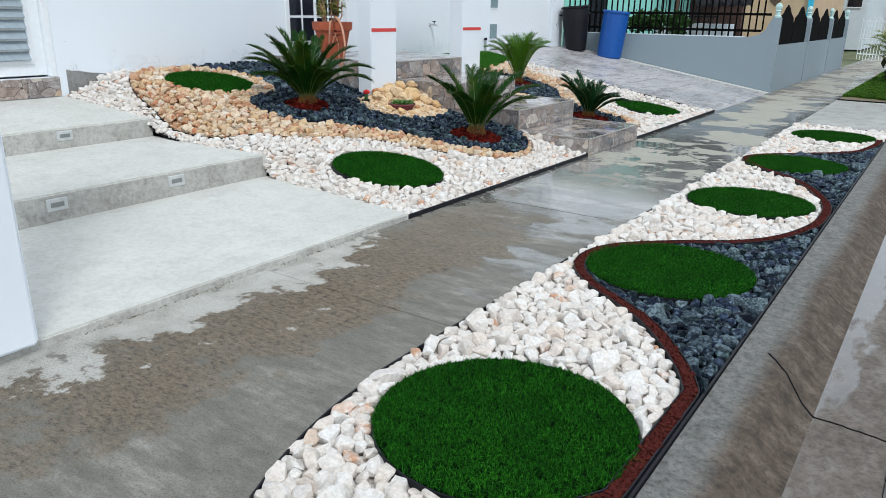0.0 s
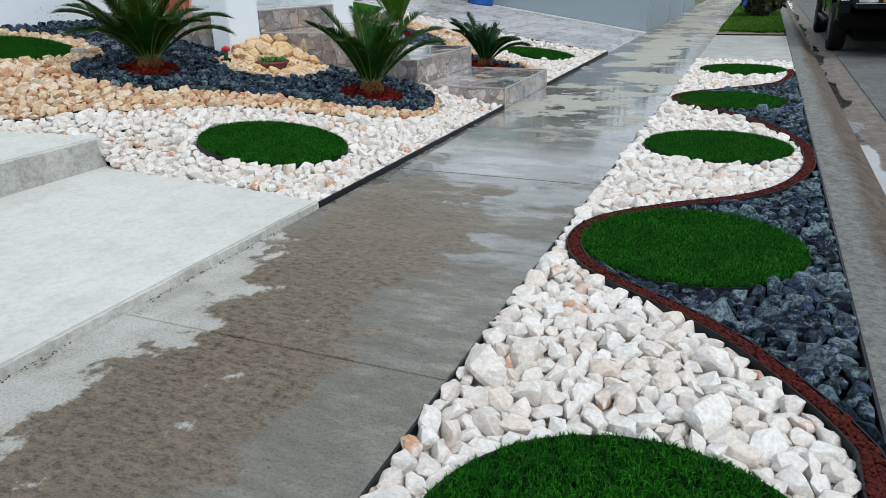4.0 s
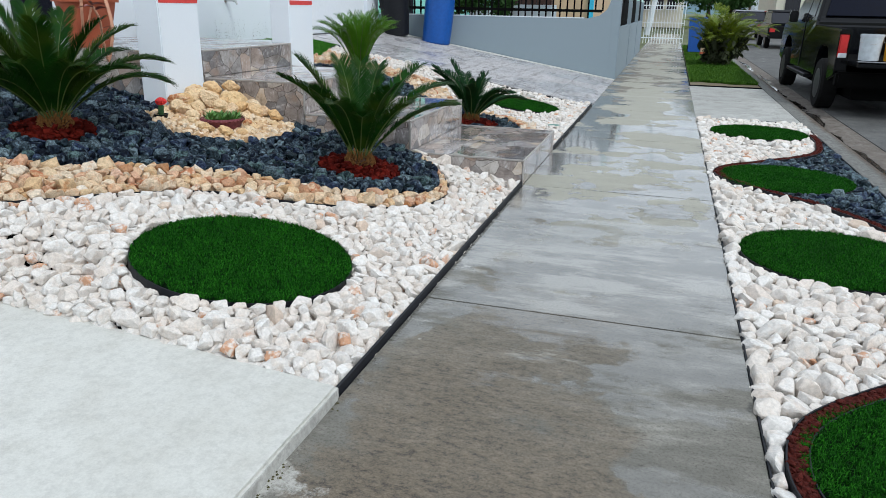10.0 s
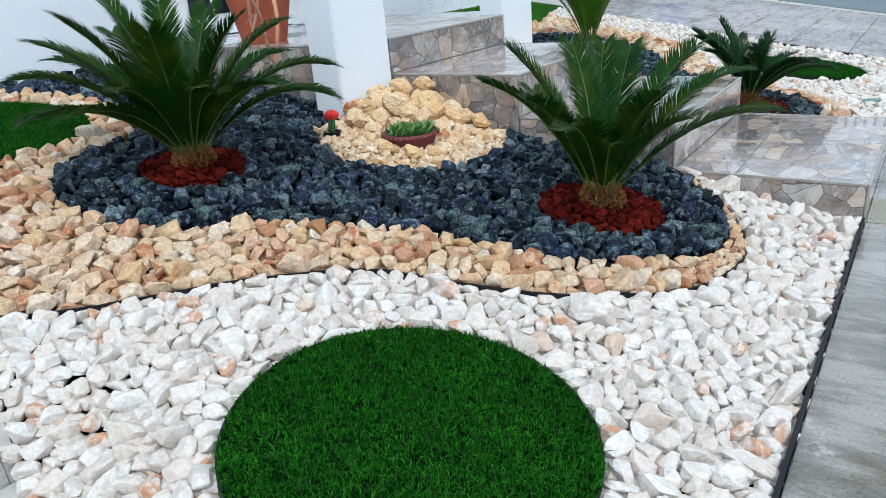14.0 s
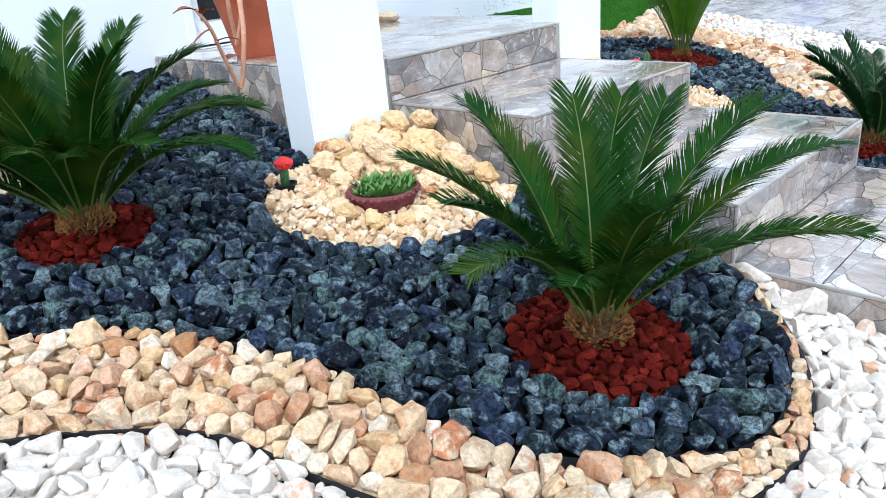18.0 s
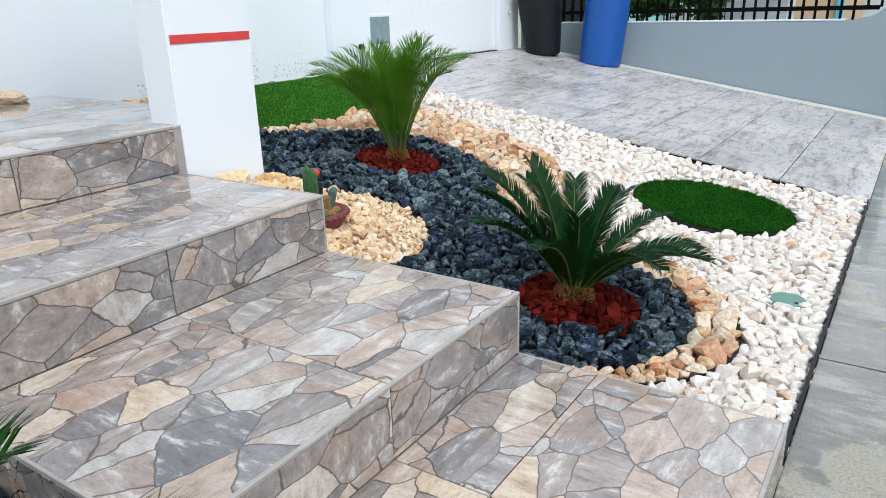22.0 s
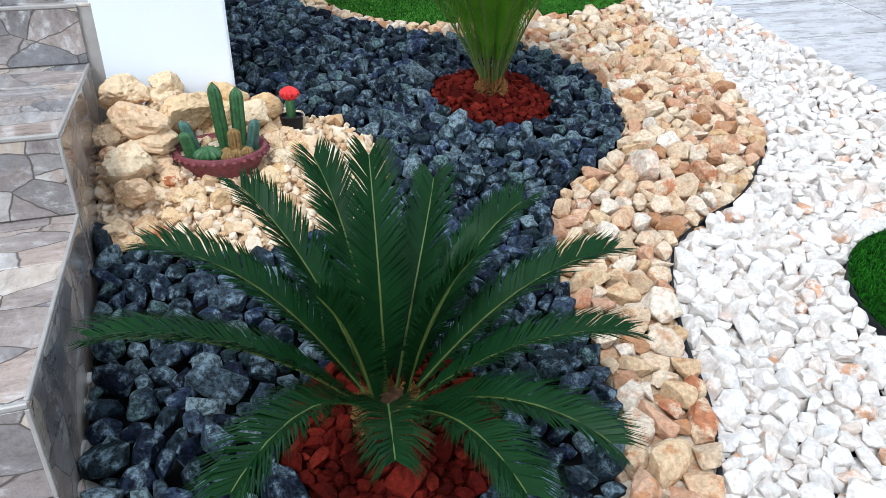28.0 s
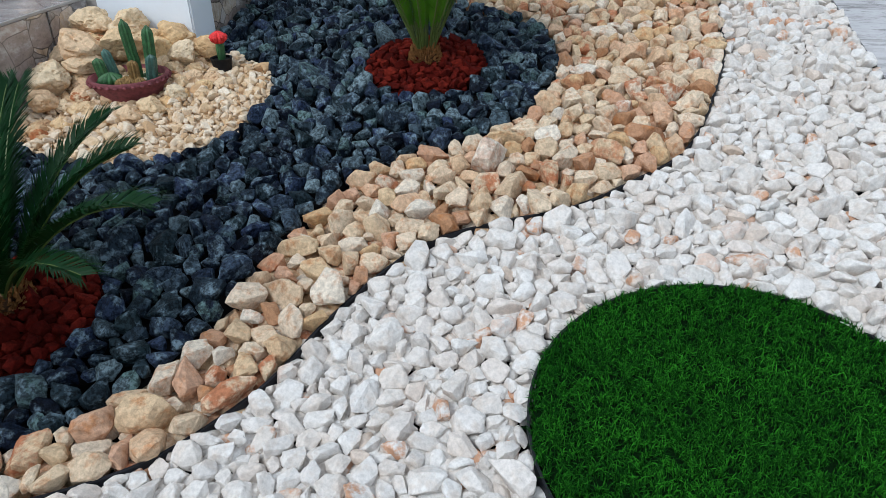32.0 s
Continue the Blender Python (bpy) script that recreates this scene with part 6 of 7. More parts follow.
def rough_rock(seed):
    r = np.random.default_rng(seed)
    b = bmesh.new()
    bmesh.ops.create_icosphere(b, subdivisions=4, radius=1.0)
    o = Vector(r.uniform(-20, 20, 3).tolist())
    cuts = r.normal(size=(15, 3))
    cuts /= np.linalg.norm(cuts, axis=1)[:, None]
    deep = r.uniform(0.72, 1.0, 15)
    for v in b.verts:
        d = v.co.normalized()
        lean = cuts @ np.array(d)
        n1 = float(np.min(np.where(lean > 0.3, deep / np.maximum(lean, 0.3), 1.25))) - 1.0 + noise.noise(d * 1.4 + o) * 0.10
        n2 = noise.noise(d * 4.5 + o) * 0.07 + noise.noise(d * 12.0 + o) * 0.035
        n3 = -max(0.0, noise.noise(d * 7.0 + o) - 0.25) * 0.35
        v.co = d * (1 + n1 + n2 + n3)
    bmesh.ops.transform(b, matrix=Matrix.Diagonal((1.0, r.uniform(0.7, 0.95), r.uniform(0.65, 0.9), 1)), verts=b.verts[:])
    me = bpy.data.meshes.new("rock")
    b.to_mesh(me)
    b.free()
    me.materials.append(M_ROCK)
    return me


ROCKS = [rough_rock(k) for k in range(9)]


def rock_pile(label, spots, seed):
    r = random.Random(seed)
    pile = thing("rock_pile", label, "rocks")
    for x, y, s, up in spots:
        ob = new("rock", r.choice(ROCKS))
        ob.parent = pile
        ob.matrix_basis = Matrix.LocRotScale((x, y, gz(x, y) + up + s * 0.3), Euler((r.uniform(-0.5, 0.5), r.uniform(-0.5, 0.5), r.uniform(0, 6.3))), (s, s, s))
    return pile


def pile_spots(corner, bowl, cactus, seed, size, boulders):
    """Rocks in three layers, heaped up towards the corner of column and steps, and a ring of small ones round the bowl."""
    r = random.Random(seed)
    spots = list(boulders)
    cx, cy, sy = corner
    for low, lift, small, big in ((0.03, 0.0, 0.042, 0.108), (0.30, 0.085, 0.055, 0.105), (0.56, 0.17, 0.06, 0.095)):
        layer = []
        for _ in range(2500):
            x, out = r.uniform(cx + 0.05, cx + 0.78), r.uniform(0.03, 0.72)
            y = cy + sy * out
            near = max(1 - math.hypot(x - cx, out * 0.75) / 0.68, 0.5 * (1 - out / 0.26) * min(1.0, (cx + 0.82 - x) / 0.2))
            if near < low or math.hypot(x - bowl[0], y - bowl[1]) < 0.20 or math.hypot(x - cactus[0], y - cactus[1]) < 0.085:
                continue
            s = size * (small + (big - small) * near * r.uniform(0.5, 1.0))
            if all(math.hypot(x - a, y - b) > 0.74 * (s + t) for a, b, t, _ in layer) and (lift < 0.1 or all(math.hypot(x - a, y - b) > 0.85 * (s + t) for a, b, t, _ in boulders)):
                layer.append((x, y, s, lift * r.uniform(0.8, 1.0) * (0.55 + 0.6 * near)))
        spots += layer
    for k in range(13):
        a = 2 * math.pi * k / 13 + r.uniform(-0.15, 0.15)
        x, y = bowl[0] + 0.215 * math.cos(a), bowl[1] + 0.215 * math.sin(a)
        if all(math.hypot(x - c, y - d) > 0.8 * t for c, d, t, _ in boulders) and math.hypot(x - cactus[0], y - cactus[1]) > 0.09:
            spots.append((x, y, r.uniform(0.040, 0.056), 0.018))
    return spots


BOWL_A, BOWL_B = (-2.21, 9.19), (-2.29, 11.655)
CACTUS_A, CACTUS_B = (-2.545, 8.925, 0.455), (-2.575, 11.955, 0.405)
BOULDERS = [(-2.20, 11.345, 0.10, 0.06), (-2.37, 11.385, 0.10, 0.10), (-2.46, 11.545, 0.10, 0.10), (-2.64, 11.49, 0.085, 0.13), (-2.63, 11.71, 0.09, 0.07), (-2.57, 11.345, 0.09, 0.13)]
rock_pile("heap of honey limestone rocks against the white column", pile_spots((-2.70, 9.72, -1), BOWL_A, CACTUS_A, 4, 0.9, [(x, 20.965 - y, s * 0.85, up * 0.75) for x, y, s, up in BOULDERS]), 1)
rock_pile("heap of large honey limestone rocks against the white column", pile_spots((-2.70, 11.25, 1), BOWL_B, CACTUS_B, 8, 1.0, BOULDERS), 2)


def bowl(label, at, up, wide):
    x, y = at
    ob = thing("cactus_bowl", label, "planter", at=(x, y, gz(x, y) + up))
    ob.scale = (wide, wide, wide)
    part("bowl", lathe([(0.09, -0.03), (0.115, 0.0), (0.148, 0.055), (0.152, 0.075), (0.138, 0.075), (0.128, 0.05)], 36), M_POT_MAUVE, ob, smooth=True)
    for k in range(30):
        a = 2 * math.pi * k / 30
        part("bead", lathe([(0.004, -0.007), (0.009, 0.0), (0.004, 0.007)], 8, (0.152 * math.cos(a), 0.152 * math.sin(a), 0.062)), M_POT_MAUVE, ob)
    part("soil", lathe([(0.13, 0.03), (0.132, 0.052)], 30), plain("green_grit", (0.05, 0.09, 0.04), 0.95, var=0.6, scale=120) if "green_grit" not in bpy.data.materials else bpy.data.materials["green_grit"], ob)
    return ob


def ribbed(radius, h, ribs, mat, parent, at, lean=(0, 0), ball=False):
    b = bmesh.new()
    rings = []
    N = ribs * 4
    for i in range(13):
        t = i / 12
        rr = radius * (math.sin(math.pi * (0.12 + 0.86 * t)) ** 0.7 if ball else (min(1, 0.75 + t) if t < 0.85 else math.cos((t - 0.85) / 0.15 * 1.45)))
        rings.append([b.verts.new((at[0] + lean[0] * t * h + rr * (1 + 0.16 * math.cos(ribs * 2 * math.pi * k / N)) * math.cos(2 * math.pi * k / N), at[1] + lean[1] * t * h + rr * (1 + 0.16 * math.cos(ribs * 2 * math.pi * k / N)) * math.sin(2 * math.pi * k / N), at[2] + h * t)) for k in range(N)])
    for a, c in zip(rings, rings[1:]):
        for k in range(N):
            b.faces.new((a[k], a[(k + 1) % N], c[(k + 1) % N], c[k]))
    b.faces.new(rings[-1])
    return part("cactus", b, mat, parent)


bo = bowl("mauve beaded bowl planted with several small cacti", BOWL_B, -0.02, 1.11)
ribbed(0.019, 0.24, 8, M_CACTUS, bo, (-0.045, 0.015, 0.04), (0.05, -0.06))
ribbed(0.020, 0.21, 8, M_CACTUS, bo, (-0.06, 0.065, 0.04), (-0.06, 0.04))
ribbed(0.018, 0.12, 6, M_CACTUS_BLUE, bo, (0.0, 0.095, 0.04), (0.1, 0.2))
ribbed(0.017, 0.12, 7, M_CACTUS_BLUE, bo, (-0.03, -0.075, 0.04), (-0.1, -0.3))
ribbed(0.020, 0.10, 7, M_CACTUS, bo, (0.02, -0.09, 0.04), (0.0, -0.2))
ribbed(0.019, 0.10, 10, M_CACTUS_BROWN, bo, (0.03, 0.045, 0.04))
for k, (dx, dy) in enumerate(((0.07, 0.045), (0.055, 0.08), (0.085, 0.015), (0.045, 0.015))):
    ribbed(0.02, 0.038, 10, M_CACTUS_BROWN, bo, (dx, dy, 0.045), ball=True)
ribbed(0.042, 0.05, 12, M_CACTUS, bo, (0.055, -0.045, 0.045), ball=True)
ba = bowl("mauve bowl with a cushion of small green succulents", BOWL_A, -0.008, 1.04)
sr = random.Random(6)
for k in range(44):
    a, q = sr.uniform(0, 6.283), 0.12 * math.sqrt(sr.random())
    sv, st = [], []
    c = np.array([q * math.cos(a), q * math.sin(a), 0.055])
    for m in range(9):
        t = m * 2.4
        d = np.array([math.cos(t), math.sin(t), 0.5 + 0.13 * m])
        d /= np.linalg.norm(d)
        s = np.array([-math.sin(t), math.cos(t), 0]) * 0.009
        L = sr.uniform(0.045, 0.085)
        j = len(sv)
        sv += [c, c + d * L * 0.6 - s, c + d * L * 0.6 + s, c + d * L, c + d * L * 0.6 - np.array([0, 0, 0.006])]
        st += [(j, j + 1, j + 2), (j + 1, j + 3, j + 2), (j, j + 4, j + 1), (j, j + 2, j + 4), (j + 1, j + 4, j + 3), (j + 4, j + 2, j + 3)]
    o = new("succulent", raw_mesh("succulent", sv, st, M_SUCCULENT))
    o.parent = ba
    tagged(o, kind="stuff")
for x, y, z, lean in ((*CACTUS_A, 0.1), (*CACTUS_B, -0.05)):
    fl = thing("grafted_cactus", "small cactus with a bright red ball in a black pot", "cactus", "grafted cacti", at=(x, y, z))
    part("pot", lathe([(0.035, -0.06), (0.048, 0.035), (0.051, 0.04), (0.044, 0.04), (0.042, 0.03)], 20), M_STEEL_BLACK, fl)
    st = ribbed(0.019, 0.085, 3, M_CACTUS, fl, (0, 0, 0.028), (lean, 0))
    hd = ribbed(0.036, 0.055, 9, M_RED_CACTUS, fl, (lean * 0.085, 0, 0.105), ball=True)
    hd.name = "red_head"
    for k in range(6):
        a = k * 1.05
        part("offset", lathe([(0.006, -0.01), (0.013, 0), (0.006, 0.01)], 8, (lean * 0.085 + 0.03 * math.cos(a), 0.03 * math.sin(a), 0.135)), M_RED_CACTUS, hd)

# ---- things in the beds and on the porch ----
lid = thing("valve_lid", "round faded green plastic valve lid among white stones", "lid", at=(-0.205, 12.67, gz(-0.205, 12.67) + 0.010))
part("disc", lathe([(0.085, -0.04), (0.085, 0.0), (0.078, 0.006)], 30), M_TEAL_LID, lid)
part("hole", lathe([(0.009, 0.0062), (0.009, 0.008)], 12, (0.045, -0.04, 0)), M_STEEL_BLACK, lid)

POT_AT = (-3.82, 9.72)
pot = thing("flower_pot", "large terracotta pot with a straggly yellow-green plant", "plant pot", at=(POT_AT[0], POT_AT[1], 0.896))
part("pot", lathe([(0.155, 0.0), (0.235, 0.36), (0.262, 0.36), (0.272, 0.46), (0.245, 0.465), (0.235, 0.42)], 40), M_TERRACOTTA, pot, smooth=False)
part("soil", lathe([(0.22, 0.38), (0.236, 0.425)], 24), M_SOIL, pot)
pr = random.Random(3)
for k in range(13):
    a = pr.uniform(0, 6.283)
    top = (0.28 * pr.random() * math.cos(a), 0.28 * pr.random() * math.sin(a), pr.uniform(0.62, 0.85))
    base_pt = (0.1 * math.cos(a), 0.1 * math.sin(a), 0.42)
    stem = part("stem", tube([base_pt, tuple((p + q) / 2 + pr.uniform(-0.03, 0.03) for p, q in zip(base_pt, top)), top], 0.011, 6, 0.006), M_PINK_STEM, pot)
    sv, stt = [], []
    for m in range(26):
        t = pr.uniform(0.35, 1.0)
        c = np.array(base_pt) * (1 - t) + np.array(top) * t
        u = pr.uniform(0, 6.283)
        d = np.array([math.cos(u), math.sin(u), pr.uniform(-0.2, 0.8)])
        d /= np.linalg.norm(d)
        s = np.cross(d, [0, 0, 1]) * 0.024
        L = pr.uniform(0.06, 0.12)
        j = len(sv)
        sv += [c, c + d * L * 0.5 - s, c + d * L * 0.5 + s, c + d * L + np.array([0, 0, -0.02])]
        stt += [(j, j + 1, j + 2), (j + 1, j + 3, j + 2)]
    lf = new("foliage", raw_mesh("foliage", sv, stt, M_CROTON))
    lf.parent = stem
trail = smooth_line([(0.16, -0.15, 0.46), (0.36, -0.30, 0.52), (0.58, -0.44, 0.42), (0.70, -0.52, 0.22), (0.71, -0.56, 0.06), (0.685, -0.585, -0.06), (0.70, -0.62, 0.0), (0.74, -0.68, 0.12), (0.79, -0.74, 0.24), (0.80, -0.80, 0.33)], 0.03)
part("hanging_stem", tube(trail.tolist(), 0.017, 8, 0.008), M_PINK_STEM, pot, "pale pink ringed bare stem")
for k in range(6, len(trail) - 4, 2):
    part("leaf_scar", lathe([(0.012, -0.003), (0.0175 - 0.006 * k / len(trail), 0.0), (0.012, 0.003)], 8, tuple(trail[k]), Vector(trail[k + 1] - trail[k - 1]).to_track_quat("Z", "Y").to_matrix().to_4x4()), M_PINK_STEM, pot)
short = smooth_line([(0.15, -0.18, 0.46), (0.24, -0.29, 0.46), (0.24, -0.31, 0.30), (0.20, -0.28, 0.13), (0.21, -0.29, 0.10), (0.25, -0.27, 0.2), (0.30, -0.26, 0.34)], 0.03)
part("hanging_stem", tube(short.tolist(), 0.015, 8, 0.008), M_PINK_STEM, pot, "pale pink ringed bare stem")
for k, (at_, d) in enumerate(((short[-1], (0.2, -0.5, 0.6)), (short[-1], (0.6, 0.3, 0.4)), (trail[-1], (0.1, -0.9, 0.5)), (trail[-1], (-0.5, -0.5, 0.3)), (trail[-2], (0.6, 0.2, 0.5)), (trail[-4], (-0.3, -0.8, -0.2)), (trail[-6], (0.5, 0.6, 0.4)), (trail[-9], (-0.2, 0.8, 0.5)))):
    d = Vector(d).normalized()
    w = d.cross(Vector((0.2, 0.3, 1.0))).normalized()
    bm = bmesh.new()
    rows_ = []
    for t in np.linspace(0, 1, 6):
        c = Vector(at_) + d * (0.11 * t) + Vector((0, 0, -0.05 * t * t))
        h = 0.022 * math.sin(math.pi * min(1, 0.1 + 0.9 * t))
        rows_.append([bm.verts.new(c - w * h), bm.verts.new(c + Vector((0, 0, -0.005))), bm.verts.new(c + w * h)])
    for a, c in zip(rows_, rows_[1:]):
        for i in range(2):
            bm.faces.new((a[i], a[i + 1], c[i + 1], c[i]))
    part("leaf", bm, M_RED_LEAF, pot, "dull red fleshy leaf")
rk = new("door_stone", ROCKS[2])
tagged(rk, "loose brown limestone rock on the porch floor", "rock")
rk.matrix_basis = Matrix.LocRotScale((-4.55, 11.38, 0.935), Euler((0, 0, 1)), (0.10, 0.13, 0.07))


def drum(name, label, cat, at, r, h, mat, tilt, taper=1.0, rings=True):
    x, y = at
    ob = thing(name, label, cat, at=(x, y, drive_z(x) - 0.02))
    ob.rotation_euler = tilt
    prof = [(r * 0.93 * taper, 0), (r * taper, 0.03)]
    if rings:
        prof += [(r, h * 0.30), (r * 1.025, h * 0.32), (r * 1.025, h * 0.36), (r, h * 0.38), (r, h * 0.64), (r * 1.025, h * 0.66), (r * 1.025, h * 0.70), (r, h * 0.72), (r * 0.98, h * 0.93), (r * 0.93, h * 0.95)]
    else:
        prof += [(r * (0.5 + 0.5 * taper) * 1.01, h * 0.35), (r, h * 0.7), (r * 0.985, h * 0.93)]
    part("barrel", lathe(prof, 40), mat, ob, smooth=False)
    part("rim", lathe([(r * 0.96, h * 0.93), (r * 1.06, h * 0.935), (r * 1.07, h * 0.965), (r * 1.0, h * 0.985), (r * 0.9, h * 0.96)], 40), mat, ob)
    return ob


drum("drum", "blue plastic drum leaning on the grey wall", "barrel", (-3.52, 18.58), 0.29, 1.06, M_BLUE_DRUM, (radians(-2), radians(5), 0), 0.95, False)
bn = drum("trash_can", "black plastic trash can beside the garage", "trash can", (-4.28, 18.42), 0.30, 1.02, M_BLACK_BIN, (radians(1), radians(-5), 0), 0.78, False)
for a in (0.4, 3.5):
    part("handle", tube([(0.29 * math.cos(a), 0.29 * math.sin(a) - 0.06, 0.84), (0.34 * math.cos(a), 0.34 * math.sin(a) - 0.05, 0.82), (0.34 * math.cos(a), 0.34 * math.sin(a) + 0.05, 0.82), (0.29 * math.cos(a), 0.29 * math.sin(a) + 0.06, 0.84)], 0.012), M_BLACK_BIN, bn)

# ---- neighbour's fence ----
fence = thing("fence_wall", "blue-grey rendered garden wall with black iron railings", "fence", kind="structure")
prof = [(-4.9, 1.12), (-1.0, 1.10), (-0.62, 1.11), (-0.40, 1.16), (-0.26, 1.27), (-0.19, 1.45), (-0.15, 1.50), (0.0, 1.50)]
b = bmesh.new()
rows = []
for x, z in prof:
    rows.append([b.verts.new(c) for c in ((x, 18.95, -0.1), (x, 18.95, z), (x, 19.09, z), (x, 19.09, -0.1))])
for a, c in zip(rows, rows[1:]):
    for k in range(4):
        b.faces.new((a[k], a[(k + 1) % 4], c[(k + 1) % 4], c[k]))
b.faces.new(rows[0])
b.faces.new(rows[-1][::-1])
bmesh.ops.recalc_face_normals(b, faces=b.faces[:])
part("side_wall", b, M_GREY_WALL, fence)
PILLARS = [19.03, 22.7, 26.3, 29.6]
for y0, y1 in zip(PILLARS, PILLARS[1:]):
    part("front_wall", box(-0.15, -0.01, y0 + 0.07, y1 - 0.07, -0.1, 0.95), M_GREY_WALL, fence)
for y in PILLARS:
    pl = part("pillar", box(-0.162, 0.003, y - 0.083, y + 0.078, -0.1, 1.515, 0.006), M_GREY_WALL, fence)
    part("finial", lathe([(0.07, 1.515), (0.075, 1.54), (0.05, 1.56), (0.045, 1.62), (0.065, 1.64), (0.045, 1.66), (0.062, 1.70), (0.066, 1.74), (0.045, 1.79), (0.01, 1.80)], 16, (-0.08, y, 0)), M_MORTAR_GREEN, pl, "pale green cast finial")
for z in (1.22, 1.55):
    part("rail", box(-4.9, -0.2 if z > 1.5 else -0.36, 18.995, 19.035, z, z + 0.05), M_UNDER, fence)
n = 0
for x in np.arange(-4.8, -0.25, 0.135):
    top = 1.92
    low_z = 1.11 if x < -0.6 else 1.25
    p = box(x - 0.014, x + 0.014, 18.999, 19.027, low_z, top)
    merge(p, lathe([(0.014, 0), (0.026, 0.03), (0.003, 0.10)], 4, (x, 19.013, top)))
    part("picket", p, M_UNDER, fence)
for y0, y1 in zip(PILLARS, PILLARS[1:]):
    for k in range(2):
        ya = y0 + 0.16 + k * (y1 - y0 - 0.28) / 2
        w = (y1 - y0 - 0.36) / 2
        out = [(ya, 0.96), (ya + w, 0.96), (ya + w, 1.35), (ya + w * 0.93, 1.52), (ya + w * 0.75, 1.60), (ya + w * 0.62, 1.72), (ya + w * 0.5, 1.78), (ya + w * 0.38, 1.72), (ya + w * 0.25, 1.60), (ya + w * 0.07, 1.52), (ya, 1.35)]
        b = bmesh.new()
        fr = [b.verts.new((-0.075, y, z)) for y, z in out]
        bk = [b.verts.new((-0.095, y, z)) for y, z in out]
        b.faces.new(fr)
        b.faces.new(bk[::-1])
        for i in range(len(out)):
            b.faces.new((fr[i], bk[i], bk[(i + 1) % len(out)], fr[(i + 1) % len(out)]))
        bmesh.ops.recalc_face_normals(b, faces=b.faces[:])
        part("sheet_panel", b, M_UNDER, fence, "black sheet metal panel with a wavy top")
part("worn_coping", box(-4.9, -0.68, 18.944, 19.096, 1.104, 1.124, 0.004), M_PALE, fence, "pale worn edge along the wall top")
for y in PILLARS[:3]:
    bm = bmesh.new()
    rows_ = []
    for z in np.arange(0.0, 1.50, 0.035):
        w = max(0.004, 0.014 + 0.016 * noise.noise((z * 9, y, 2)))
        rows_.append([bm.verts.new((0.0045, y - 0.0845 + k * w, z)) for k in (0, 1)])
    for a, c in zip(rows_, rows_[1:]):
        bm.faces.new((a[0], a[1], c[1], c[0]))
    part("chipped_edge", bm, M_PALE, fence, "pale chipped paint on a pillar edge")
gate = thing("garden_gate", "white iron gate across the sidewalk", "gate")
part("top_rail", box(-0.25, 1.4, 36, 36.03, 1.45, 1.49), M_WHITE_PAINT, gate)
part("bottom_rail", box(-0.25, 1.4, 36, 36.03, 0.2, 0.24), M_WHITE_PAINT, gate)
part("middle_rail", box(-0.25, 1.4, 36, 36.03, 0.8, 0.83), M_WHITE_PAINT, gate)
for x in np.arange(-0.25, 1.41, 0.11):
    part("bar", box(x - 0.012, x + 0.012, 36.004, 36.026, 0.0, 1.62), M_WHITE_PAINT, gate)

# ---- neighbours' houses ----


def window_unit(parent, x0, x1, y, z0, z1, bars=4, mat=None):
    w = part("window", box(x0, x1, y - 0.03, y, z0, z1), mat or M_GLASS_DARK, parent)
    part("window_frame", merge(box(x0 - 0.05, x1 + 0.05, y - 0.05, y - 0.031, z1, z1 + 0.06), box(x0 - 0.05, x1 + 0.05, y - 0.05, y - 0.031, z0 - 0.06, z0)), M_WHITE_PAINT, w)
    for k in range(bars):
        x = x0 + (x1 - x0) * (k + 0.5) / bars
        part("bar", box(x - 0.012, x + 0.012, y - 0.055, y - 0.032, z0, z1), M_STEEL_BLACK, w)
    return w


h1 = thing("neighbour_house", "single-storey mint green house with black window grilles", "house")
part("wall", box(-12, -3.9, 23.0, 30, -0.1, 3.4), M_MINT, h1)
part("wall", box(-7.6, -6.9, 22.7, 22.98, -0.1, 3.4), M_CREAM, h1, "cream pilaster")
part("roof", box(-12.3, -2.2, 22.5, 30.3, 3.4, 3.6), M_CREAM, h1)
window_unit(h1, -6.1, -5.55, 22.99, 1.0, 3.0, 3)
part("porch_wall", box(-3.9, -2.35, 25.5, 25.7, -0.1, 3.4), plain("brown_brick_paint", (0.07, 0.035, 0.028), 0.9, var=0.4, scale=12), h1)
gr = part("grille_frame", merge(box(-4.0, -2.3, 22.9, 22.94, 3.0, 3.05), box(-4.0, -2.3, 22.9, 22.94, 1.5, 1.54)), M_STEEL_BLACK, h1)
for x in np.arange(-4.0, -2.29, 0.12):
    part("grille_bar", box(x - 0.01, x + 0.01, 22.905, 22.925, 0.3, 3.4), M_STEEL_BLACK, gr)
part("porch_parapet", box(-4.0, -2.3, 22.95, 23.05, -0.1, 1.25), M_PALE, h1)
th = thing("palm_thatch", "weathered dark thatch hanging from a porch edge", "thatch")
tr_ = np.random.default_rng(8)
